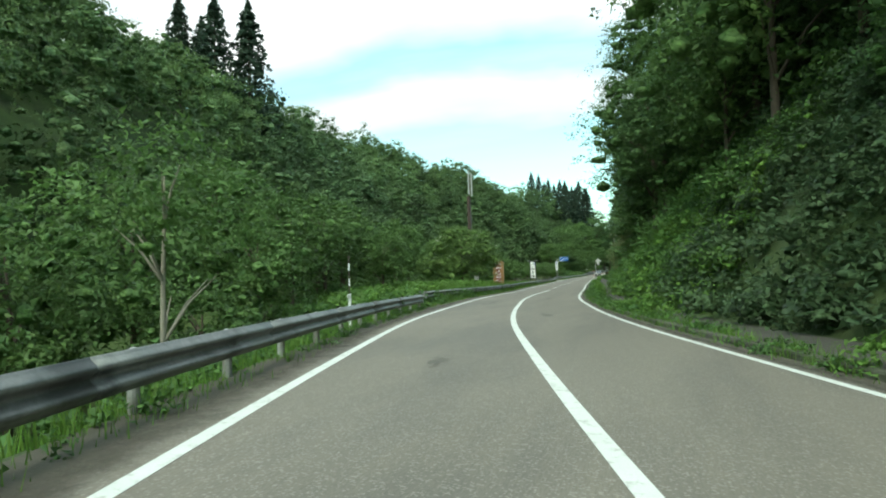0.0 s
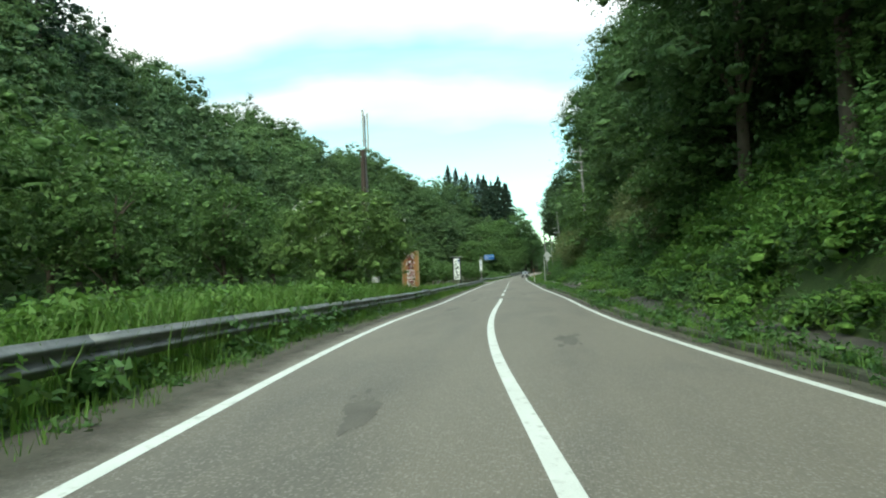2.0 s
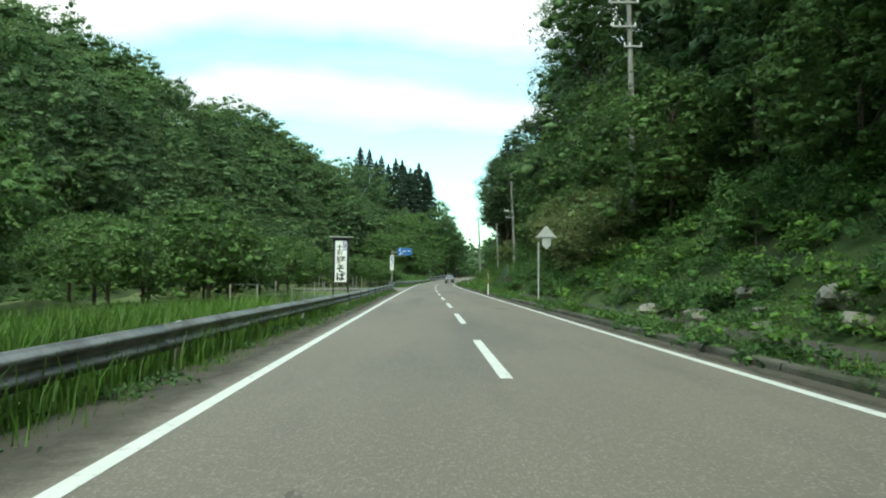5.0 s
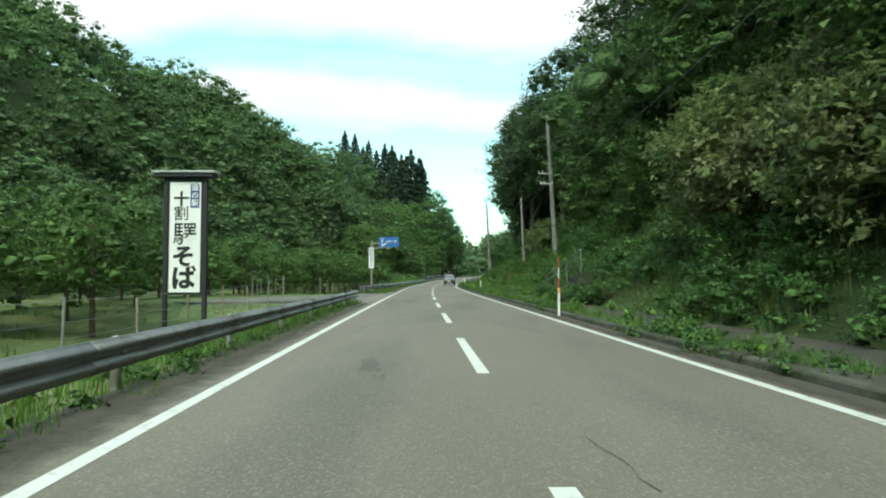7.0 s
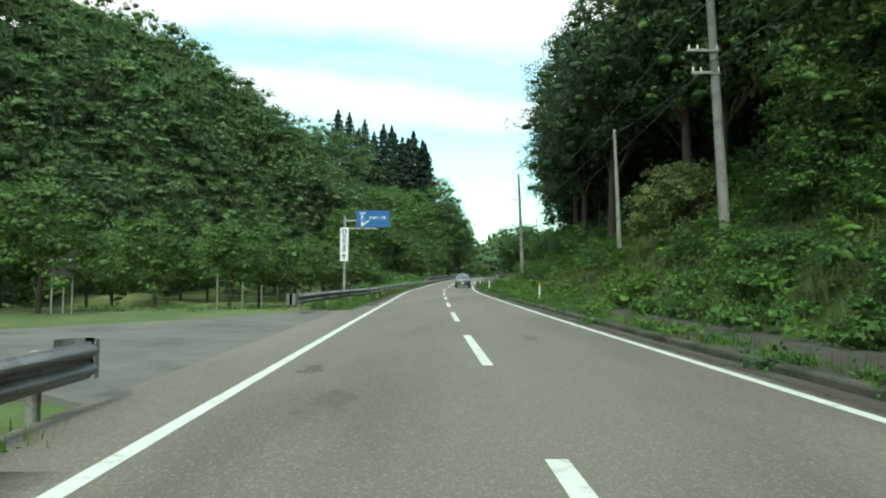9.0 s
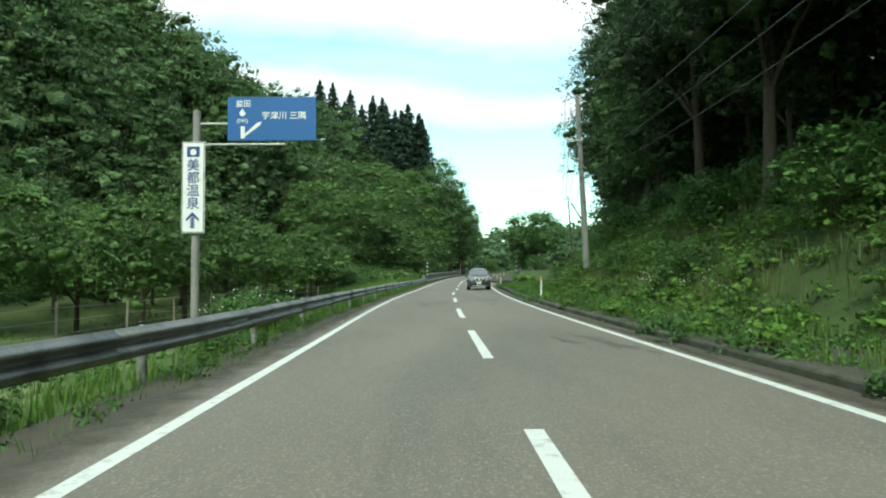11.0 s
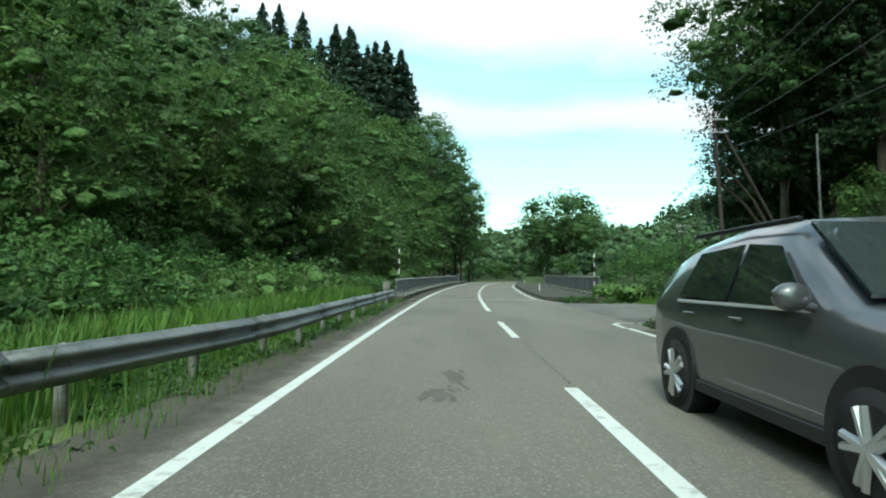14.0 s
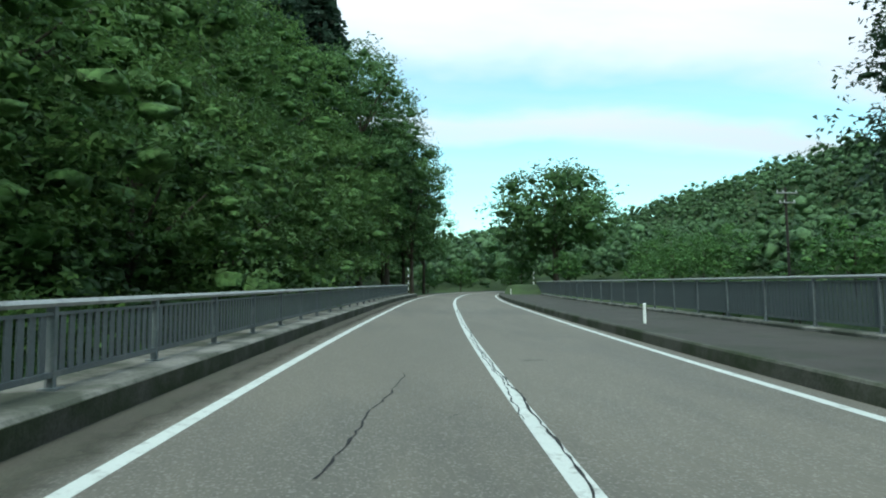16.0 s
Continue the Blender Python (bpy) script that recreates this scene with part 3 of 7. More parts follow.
def thinning(mat):
    """Lets a dirt material break up into specks where its dirt value is low."""
    nodes, link = mat.node_tree.nodes, mat.node_tree.links.new
    at = nodes.new("ShaderNodeAttribute")
    at.attribute_name = "dirt"
    co = nodes.new("ShaderNodeTexCoord")
    no = nodes.new("ShaderNodeTexNoise")
    no.inputs["Scale"].default_value, no.inputs["Detail"].default_value, no.inputs["Roughness"].default_value = 2.2, 7, 0.7
    link(co.outputs["Object"], no.inputs["Vector"])
    add = nodes.new("ShaderNodeMath")
    add.operation = "ADD"
    link(at.outputs["Fac"], add.inputs[0])
    link(no.outputs["Fac"], add.inputs[1])
    span = nodes.new("ShaderNodeMapRange")
    span.inputs["From Min"].default_value, span.inputs["From Max"].default_value = 0.62, 1.3
    link(add.outputs[0], span.inputs["Value"])
    clear = nodes.new("ShaderNodeBsdfTransparent")
    mx = nodes.new("ShaderNodeMixShader")
    link(span.outputs[0], mx.inputs[0])
    link(clear.outputs[0], mx.inputs[1])
    link(nodes["Principled BSDF"].outputs[0], mx.inputs[2])
    link(mx.outputs[0], nodes["Material Output"].inputs[0])
    return mat


thinning(M_SHOULDER)
for y0, y1 in ((-55, 126), (148, 223)):
    dirt_strip(y0, y1, lambda y: -4.17, lambda y: float(left_line(y)) - 0.02, "dirt-covered road shoulder beside the edge line", M_SHOULDER)
dirt_strip(-10, 207, lambda y: float(right_line(y)) + 0.62, lambda y: float(right_line(y)) + 0.02, "dirt-covered gutter beside the kerb", M_SHOULDER)


def blot(x, y, long, wide, seed, mat, label, turn=0.0, lift=0.0045):
    """A ragged stain: one long patch with smaller ones round it."""
    g = random.Random(seed)
    bm = bmesh.new()
    ca, sa = math.cos(radians(turn)), math.sin(radians(turn))
    patches = [(0, 0, 1.0)] + [(g.uniform(-0.5, 0.5) * wide, g.uniform(-0.6, 0.6) * long, g.uniform(0.12, 0.34)) for _ in range(7)]
    for j, (ox, oy, k) in enumerate(patches):
        n = 64 if j == 0 else 20
        ring = []
        for i in range(n):
            a = 2 * math.pi * i / n
            q = Vector((math.cos(a) * 1.6 + seed * 7.13 + j, math.sin(a) * 1.6, seed * 1.37 + 0.31))
            r = k * max(0.25, 0.7 + 0.5 * noise.noise(q) + 0.2 * noise.noise(q * 3.1) + g.uniform(-0.04, 0.04))
            px, py = ox + math.cos(a) * wide / 2 * r, oy + math.sin(a) * long / 2 * r
            qx, qy = x + px * ca - py * sa, y + px * sa + py * ca
            d = qx - float(road_x(qy))
            ring.append(bm.verts.new((qx, qy, float(road_z(d, qy)) + lift + j * 0.0002)))
        bm.faces.new(ring)
    return tagged(part("road_stain", bm, mat), label, "stain", "road stains", "structure")


for k, (d, y, long, wide) in enumerate(((-1.55, 12.9, 1.0, 0.35), (1.2, 26, 2.2, 0.5), (-1.55, 36.5, 2.0, 0.4), (1.5, 43.5, 2.4, 0.6), (-1.75, 55.7, 2.6, 0.42), (-1.5, 63.9, 2.6, 0.42), (1.4, 70.5, 1.8, 0.4), (-1.6, 73.5, 1.6, 0.35), (-1.5, 105.0, 1.7, 0.4), (2.0, 95.0, 1.4, 0.7), (-1.6, 98.6, 0.8, 0.25),
                                          (-1.8, 128.3, 1.0, 0.5), (1.3, 134.6, 1.3, 0.4), (-2.4, 130.4, 1.0, 0.35), (2.3, 158.6, 2.6, 0.5), (1.6, 159.0, 1.6, 0.35), (-1.3, 172.3, 1.7, 0.38), (1.9, 176.4, 1.5, 0.5), (1.5, 172.8, 1.2, 0.4), (-1.5, 198.7, 1.0, 0.4), (-1.3, 199.8, 1.4, 0.3), (0.7, 233.6, 0.25, 0.5))):
    blot(float(road_x(y)) + d, y, long, wide, k + 1, M_STAIN, "dark oily stain on the asphalt", 6 * math.sin(k))


def crack(d0, y0, d1, y1, seed, wide=0.018, lift=0.0055):
    g = random.Random(seed)
    bm = bmesh.new()
    n = max(8, int(abs(y1 - y0) / 0.12))
    prev, off = None, 0.0
    for i in range(n + 1):
        u = i / n
        off = off * 0.85 + g.uniform(-0.025, 0.025)
        y = y0 + (y1 - y0) * u
        d = d0 + (d1 - d0) * u + off
        w = wide * g.uniform(0.35, 1.3)
        x = float(road_x(y)) + d
        z = float(road_z(d, y)) + lift
        row = (bm.verts.new((x - w, y, z)), bm.verts.new((x + w, y + 0.01, z)))
        if prev:
            bm.faces.new((prev[0], prev[1], row[1], row[0]))
        prev = row
    return tagged(part("crack", bm, M_CRACK), "ragged dark crack in the asphalt", "crack", "road cracks", "structure")


crack(-1.62, 228.0, -1.35, 231.0, 1, 0.014)
crack(-1.35, 231.0, -1.25, 232.4, 2, 0.010)
crack(0.03, 227.0, 0.02, 252.0, 3, 0.014)
crack(-0.05, 229.5, 0.05, 240.0, 4, 0.010)
crack(0.02, 199.3, 0.12, 204.2, 5, 0.005)
crack(0.02, 190.2, 0.06, 194.4, 6, 0.004)
crack(0.0, 209.4, 0.03, 214.0, 7, 0.004)
crack(0.56, 100.0, 0.5, 101.2, 8, 0.003)
crack(-0.75, 229.6, -0.1, 230.4, 9, 0.008)
crack(-0.9, 228.6, -0.4, 229.0, 10, 0.008)

# ---- foliage ----
rng = np.random.default_rng(7)


def unit(v):
    return v / np.maximum(np.linalg.norm(v, axis=-1, keepdims=True), 1e-9)


def leaf_quads(p, n, size, aspect=1.7, fold=0.22):
    """Leaves as folded four-cornered blades: places p, facing n."""
    k = len(p)
    t = unit(np.cross(n, rng.normal(size=(k, 3))))
    b = np.cross(n, t)
    size = np.broadcast_to(np.asarray(size, float), (k,))[:, None] * rng.uniform(0.7, 1.3, (k, 1))
    half = size / aspect
    v0 = p - t * size * 0.5
    v1 = p + b * half * 0.5 - n * size * 0.05
    v2 = p + t * size * 0.5 - n * size * fold
    v3 = p - b * half * 0.5 - n * size * 0.05
    return np.stack([v0, v3, v2, v1], 1).reshape(-1, 3)


def quads(verts):
    return np.arange(len(verts)).reshape(-1, 4)


def leaf_tris(p, n, size, aspect=1.6):
    """Small far leaves as three-cornered blades."""
    k = len(p)
    t = unit(np.cross(n, rng.normal(size=(k, 3))))
    b = np.cross(n, t)
    size = np.broadcast_to(np.asarray(size, float), (k,))[:, None] * rng.uniform(0.65, 1.35, (k, 1))
    half = size / aspect
    tip = p + t * size * 0.5 - n * size * 0.2
    return np.stack([p - t * size * 0.5 - b * half * 0.5, tip, p - t * size * 0.5 + b * half * 0.5], 1).reshape(-1, 3)


def lumps(p, freq):
    """Smooth irregular relief between about -1 and 1."""
    q = p * freq
    return (np.sin(q[:, 0] * 1.7 + q[:, 2] * 1.1 + 0.4) * np.sin(q[:, 1] * 1.9 - q[:, 0] * 0.6) + np.sin(q[:, 2] * 2.3 + q[:, 1] * 1.3 + 1.9) * np.sin(q[:, 0] * 2.9 + 0.8)) * 0.6


def lobe_leaves(lobes, count, size, spray=9, up=0.55, aspect=1.6, jitter=0.42, inner=0.78, corners=4):
    """Leaves in flat sprays that stand off the skins of egg-shaped, lumpy lobes (x, y, z, rx, ry, rz)."""
    lobes = np.asarray(lobes, float)
    area = (lobes[:, 3] * lobes[:, 5])
    pick = rng.choice(len(lobes), size=max(1, count // spray), p=area / area.sum())
    lo = lobes[pick]
    m = len(lo)
    w = rng.normal(size=(m, 3))
    w[:, 2] = np.where(w[:, 2] < -0.45, -w[:, 2] * 0.7, w[:, 2])
    w = unit(w)
    r = rng.uniform(inner - 0.22, 1.12, (m, 1)) * (1 + 0.14 * lumps(lo[:, :3] + w * lo[:, 3:6], 2.4 / np.maximum(lo[:, 3:4], 0.3)).reshape(-1, 1))
    c = lo[:, :3] + w * lo[:, 3:6] * r
    # each spray is a loose flat fan, tilted outwards
    dn = unit(w * 0.5 + np.array([0, 0, up + 0.15]) + rng.normal(size=(m, 3)) * 0.3)
    e1 = unit(np.cross(dn, rng.normal(size=(m, 3))))
    e2 = np.cross(dn, e1)
    reach = size * 0.55 * math.sqrt(spray) * rng.uniform(0.7, 1.3, (m, 1))

    def each(v):
        return np.repeat(v, spray, 0)
    k = m * spray
    g = rng.normal(size=(k, 3))
    p = each(c) + each(e1 * reach) * g[:, :1] + each(e2 * reach) * g[:, 1:2] * 0.7 + each(dn) * g[:, 2:] * size * 0.35
    n = unit(each(dn) + rng.normal(size=(k, 3)) * jitter)
    tilt = unit(w * lo_shape(lo, 1) * 0.8 + rng.normal(size=(m, 3)) * 0.34 + np.array([0, 0, 0.16]))
    soft = unit(each(tilt) + rng.normal(size=(k, 3)) * 0.15)
    return (leaf_quads(p, n, size, aspect) if corners == 4 else leaf_tris(p, n, size, aspect)), np.repeat(soft, corners, 0)


def lo_shape(lo, spray):
    """Outward direction of an egg-shaped lobe's skin, from its radii."""
    return np.repeat(lo[:, 3:4] / lo[:, 3:6], spray, 0)


def crown_lobes(radius, height, base, count, seed):
    """Puffs of leaves on an egg-shaped crown, and a few inside it."""
    r = np.random.default_rng(seed)
    out = []
    mid, half = (height + base) / 2, (height - base) / 2
    for i in range(count):
        f = (i + 0.5) / count
        zz = 1 - 1.75 * f
        a = i * 2.39996 + r.uniform(-0.35, 0.35)
        q = math.sqrt(max(0, 1 - zz * zz))
        s = radius * r.uniform(0.22, 0.41) * (1.12 - 0.22 * zz)
        k = r.uniform(0.6, 0.98)
        out.append((math.cos(a) * q * (radius - s * 0.5) * k, math.sin(a) * q * (radius - s * 0.5) * k, mid + zz * (half - s * 0.4) * (0.8 + 0.2 * k), s * r.uniform(1.0, 1.35), s * r.uniform(1.0, 1.35), s * r.uniform(0.72, 1.0)))
    out.append((0, 0, mid - half * 0.1, radius * 0.5, radius * 0.5, half * 0.55))
    return out


def ball(level):
    bm = bmesh.new()
    bmesh.ops.create_icosphere(bm, subdivisions=level, radius=1)
    v = np.array([p.co[:] for p in bm.verts])
    f = np.array([[p.index for p in t.verts] for t in bm.faces])
    bm.free()
    return v, f


BALLS = [ball(1), ball(2), ball(3)]


def masses(lobes, level, fill=0.5):
    """Lumpy shaded insides of the lobes, so that a crown is dense."""
    bv, bf = BALLS[level]
    vs, fs, ns = [], [], []
    for k, lo in enumerate(np.asarray(lobes, float)):
        o = rng.uniform(0, 6.28, 3)
        lump = 1 + 0.13 * np.sin(bv[:, :1] * 4 + o[0]) * np.sin(bv[:, 1:2] * 4 + o[1]) + 0.12 * np.sin(bv[:, 2:] * 5 + bv[:, :1] * 3 + o[2]) + rng.uniform(-0.24, 0.24, (len(bv), 1))
        vs.append(lo[:3] + bv * lump * lo[3:6] * fill)
        fs.append(bf + k * len(bv))
        ns.append(unit(bv / lo[3:6] * lo[3] + rng.normal(size=bv.shape) * 0.55))
    return np.concatenate(vs), np.concatenate(fs), np.concatenate(ns)


def puffs(lobes, count):
    """Breaks each lobe into smaller uneven puffs on its outer and upper side."""
    lobes = np.asarray(lobes, float)
    lo = np.repeat(lobes, count, 0)
    w = rng.normal(size=(len(lo), 3))
    w[:, 2] = np.where(w[:, 2] < -0.4, -w[:, 2], w[:, 2])
    w = unit(w)
    c = lo[:, :3] + w * lo[:, 3:6] * rng.uniform(0.45, 0.85, (len(lo), 1))
    r = lo[:, 3:6] * rng.uniform(0.4, 0.7, (len(lo), 1)) * rng.uniform(0.8, 1.25, (len(lo), 3)) * np.array([1.1, 1.1, 1.0])
    return np.concatenate([c, r], 1)


def foliage(lobes, count, size, spray=9, level=0, fill=0.5, split=4, **kw):
    """Leaf masses with leaves on their skins: leaf places and soft normals, then the masses."""
    if split:
        lobes = puffs(lobes, split)
    vb, nb = lobe_leaves(lobes, count, size, spray, corners=3, **kw)
    return (vb, nb), masses(lobes, level, fill)


def leaf_mesh(name, leaves, mass, mat, parent=None, label="", tone=None):
    """One mesh of masses and three-cornered leaves, with soft normals; tone: one number for each corner."""
    (lv, ln), (mv, mf, mn) = leaves, mass
    v = np.concatenate([mv, lv]).astype(np.float32)
    me = bpy.data.meshes.new(name)
    me.vertices.add(len(v))
    me.vertices.foreach_set("co", v.ravel())
    lf = np.arange(len(lv)) + len(mv)
    nm, nl = len(mf), len(lv) // 3
    me.loops.add((nm + nl) * 3)
    me.loops.foreach_set("vertex_index", np.concatenate([mf.ravel(), lf]).astype(np.int32))
    me.polygons.add(nm + nl)
    me.polygons.foreach_set("loop_start", (np.arange(nm + nl) * 3).astype(np.int32))
    me.polygons.foreach_set("loop_total", np.full(nm + nl, 3, dtype=np.int32))
    me.polygons.foreach_set("material_index", np.concatenate([np.ones(nm), np.zeros(nl)]).astype(np.int32))
    me.update(calc_edges=True)
    me.materials.append(mat)
    me.materials.append(INSIDE[mat.name])
    at = me.attributes.new("custom_normal", "FLOAT_VECTOR", "POINT")
    at.data.foreach_set("vector", np.concatenate([mn, ln]).astype(np.float32).ravel())
    if tone is not None:
        me.attributes.new("tone", "FLOAT", "POINT").data.foreach_set("value", np.asarray(tone, np.float32))
    ob = new(name, me)
    if parent is not None:
        ob.parent = parent
    if label:
        ob["label"] = label
    return ob


def trunk_mesh(bm, height, r, limbs, lean=0.0, seed=0, spread=0.35):
    g = random.Random(seed)
    pts = [Vector((lean * height * f**1.5 + g.uniform(-0.1, 0.1) * f, g.uniform(-0.12, 0.12) * f * height * 0.15, height * f)) for f in (0, 0.3, 0.55, 0.8, 1.0)]
    for i in range(4):
        tube(bm, pts[i], pts[i + 1], r * (1 - 0.2 * i), r * (1 - 0.2 * (i + 1)), 8, caps=False)
    for k in range(limbs):
        s = pts[1 + k % 3]
        a = k * 2.39 + g.uniform(-0.4, 0.4)
        ln = height * g.uniform(0.2, 0.3)
        m = s + Vector((math.cos(a) * ln * spread, math.sin(a) * ln * spread, ln * 0.55))
        e = m + Vector((math.cos(a) * ln * spread, math.sin(a) * ln * spread, ln * 0.35))
        tube(bm, s, m, r * 0.45, r * 0.28, 6, caps=False)
        tube(bm, m, e, r * 0.28, r * 0.1, 6, caps=False)
    return bm


def tree(name, label, category, group, height, radius, base, lobes, leaves, size, leaf_mat, bark, seed, lean=0.0, trunk_r=0.14, limbs=6, spray=8, fill=0.3):
    ob = new(name)
    tagged(ob, label, category, group)
    bm = trunk_mesh(bmesh.new(), height * 0.82, trunk_r, limbs, lean, seed)
    part("trunk", bm, bark, ob, smooth=True)
    crown = crown_lobes(radius, height, base, lobes, seed)
    crown = [(c[0] + lean * height * 0.6, *c[1:]) for c in crown]
    leaf_mesh("crown", *foliage(crown, int(leaves * 1.95), size * 0.84, spray, fill=fill, split=0 if fill < 0.2 else 4), leaf_mat, ob)
    return ob


def cedar(name, label, height, radius, seed, leaves=3200, size=0.5):
    ob = new(name)
    tagged(ob, label, "tree", "cedars on the ridge")
    bm = bmesh.new()
    tube(bm, (0, 0, 0), (0, 0, height * 0.95), 0.28, 0.03, 8, caps=False)
    part("trunk", bm, M_BARK, ob)
    r = np.random.default_rng(seed)
    f = r.uniform(0.12, 1, leaves) ** 0.8
    tier = np.round(f * 16) / 16 + r.normal(0, 0.012, leaves)
    a = r.uniform(0, 2 * np.pi, leaves)
    arm = np.sin(a * 5 + np.round(f * 16) * 1.7) * 0.3 + 0.8
    rad = radius * np.clip(1 - tier, 0, 1) ** 0.62 * np.sqrt(r.uniform(0.1, 1, leaves)) * arm + 0.08
    p = np.stack([np.cos(a) * rad, np.sin(a) * rad, tier * height - rad * 0.35], -1)
    n = unit(np.stack([np.cos(a) * 0.6, np.sin(a) * 0.6, np.full(leaves, 0.7)], -1) + r.normal(size=(leaves, 3)) * 0.45)
    v = leaf_quads(p, n, size, 1.5, 0.4)
    mesh_object("crown", v, quads(v), M_CEDAR, ob)
    return ob


def stand(thing, x, y, scale=1.0, turn=0.0, sink=0.1, z=None):
    zz = float(ground_z(x, y)) - sink if z is None else z
    return pose(x, y, zz, 0, 0, turn) @ Matrix.Diagonal((scale, scale, scale, 1))


def planted(thing, m):
    """A copy of a plant at the pose m, which may be scaled."""
    c = copy_thing(thing, Matrix.Identity(4))
    c.matrix_basis = m
    return c


# -- woods of the far and near hillsides: too many to count --
def woods(name, spots, leaf_mat, label, per_tree=220, size=0.5, variants=7, tall=(7, 11), wide=0.42, puffs=9, fill=0.8, level=0, split=3):
    base = []
    for s in range(variants):
        h = 9.0
        lobes = crown_lobes(h * wide, h, h * 0.12, puffs + s % 3, 50 + s)
        base.append(foliage(lobes, per_tree, size, 8, level=level, fill=fill, split=split, up=0.5, aspect=1.5))
    lv, ln, mv, mf, mn, lt, mt, o = [], [], [], [], [], [], [], 0
    for x, y in spots:
        (v, n), (w, f, m) = base[rng.integers(variants)]
        sc = rng.uniform(*tall) / 9.0
        a = rng.uniform(0, 2 * np.pi)
        turn = np.array([[math.cos(a), math.sin(a), 0], [-math.sin(a), math.cos(a), 0], [0, 0, 1]])
        side = rng.uniform(0.85, 1.12)
        grow = np.array([side, side, rng.uniform(0.9, 1.2)]) * sc
        at = np.array([x, y, float(ground_z(x, y)) - 1.0])
        shade = float(np.clip(rng.normal() * 0.55, -1, 1))
        lv.append(v @ turn * grow + at)
        ln.append(n @ turn)
        mv.append(w @ turn * grow + at)
        mn.append(m @ turn)
        mf.append(f + o)
        lt.append(np.full(len(v), shade))
        mt.append(np.full(len(w), shade))
        o += len(w)
    cat = np.concatenate
    return tagged(leaf_mesh(name, (cat(lv), cat(ln)), (cat(mv), cat(mf), cat(mn)), leaf_mat, tone=cat(mt + lt)), label, "woods", kind="stuff")


hill_spots, dark_spots, near_spots, near_dark = [], [], [], []
for yy in np.arange(6, 345, 5.6):
    for xx in np.arange(-112, -8, 5.6):
        x, y = xx + rng.uniform(-2.2, 2.2), yy + rng.uniform(-2.2, 2.2)
        u = float(np.interp(y, HILL_BASE_Y, HILL_BASE_X)) - x
        if u < 0.5 or u > 51:
            continue
        g = math.sin(x * 0.05 + 1.3) * math.sin(y * 0.041 + 0.7) + 0.35 * math.sin(x * 0.13 + y * 0.09)
        if u < 15 and y > 60 or u < 9:
            (near_dark if g > 0.55 else near_spots).append((x, y))
        else:
            (dark_spots if g > 0.55 else hill_spots).append((x, y))
for yy in np.arange(195, 242, 3.6):
    for xx in np.arange(-62, -18, 3.6):
        x, y = xx + rng.uniform(-1.4, 1.4), yy + rng.uniform(-1.4, 1.4)
        u = float(np.interp(y, HILL_BASE_Y, HILL_BASE_X)) - x
        if 1.5 < u < 34:
            (near_spots if u < 13 else hill_spots).append((x, y))
for yy in np.arange(128, 200, 5.0):
    for uu in np.arange(1.5, 15, 4.6):
        y = yy + rng.uniform(-1.5, 1.5)
        near_spots.append((float(np.interp(y, HILL_BASE_Y, HILL_BASE_X)) - uu + rng.uniform(-1.5, 1.5), y))
hillside_woods = woods("hillside_woods", hill_spots, M_WOODS, "dense summer broadleaf woods on the hillside", 1350, 0.31, fill=0.46, tall=(6.5, 12), puffs=10)
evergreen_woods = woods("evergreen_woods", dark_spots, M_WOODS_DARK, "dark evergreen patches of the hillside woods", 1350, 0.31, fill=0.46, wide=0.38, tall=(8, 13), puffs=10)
foot_woods = woods("hill_foot_woods", near_spots, M_WOODS, "rounded broadleaf crowns at the foot of the hill", 2600, 0.24, fill=0.46, wide=0.46, tall=(6, 10.5), puffs=16)
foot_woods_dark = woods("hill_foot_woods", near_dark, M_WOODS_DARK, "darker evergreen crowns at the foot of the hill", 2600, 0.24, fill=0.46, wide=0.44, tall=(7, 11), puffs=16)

far_spots = []
for yy in np.arange(332, 470, 8.5):
    for xx in np.arange(-30, 205, 7.4):
        x, y = xx + rng.uniform(-3, 3), yy + rng.uniform(-3, 3)
        d = x - float(road_x(y))
        if abs(d) < 7 and y < 336 or rng.random() < 0.1:
            continue
        far_spots.append((x, y))
for yy in np.arange(470, 590, 10.0):
    for xx in np.arange(30, 190, 8.5):
        far_spots.append((xx + rng.uniform(-3, 3), yy + rng.uniform(-3, 3)))
for yy in np.arange(272, 330, 7.5):
    for xx in np.arange(46, 150, 6.5):
        far_spots.append((xx + rng.uniform(-3, 3), yy + rng.uniform(-3, 3)))
far_woods = woods("far_woods", far_spots, M_WOODS_DARK, "hazy wooded hills beyond the bridge", per_tree=260, size=0.5, fill=0.6, split=0, tall=(7, 12), wide=0.48, puffs=7, level=0)

# -- right bank: woods above the road --
bank_spots = []
for yy in np.arange(4, 214, 4.6):
    for dd in np.arange(11.5, 40, 4.8):
        y, d = yy + rng.uniform(-2, 2), dd + rng.uniform(-2, 2)
        if d < float(np.interp(y, RIGHT_BASE_Y, RIGHT_BASE_D)) + (4 if y < 45 else 6.5) or (d > 29 and y < 85):
            continue
        bank_spots.append((float(road_x(y)) + d, y))
# the darker leaf copy carries the bank's woodland shade in its colour
bank_woods = woods("bank_woods", bank_spots, M_WOODS_DARK, "broadleaf woods climbing the road bank, shade put into their leaf colour", per_tree=1500, size=0.29, fill=0.5, tall=(9, 15), wide=0.40, puffs=14)


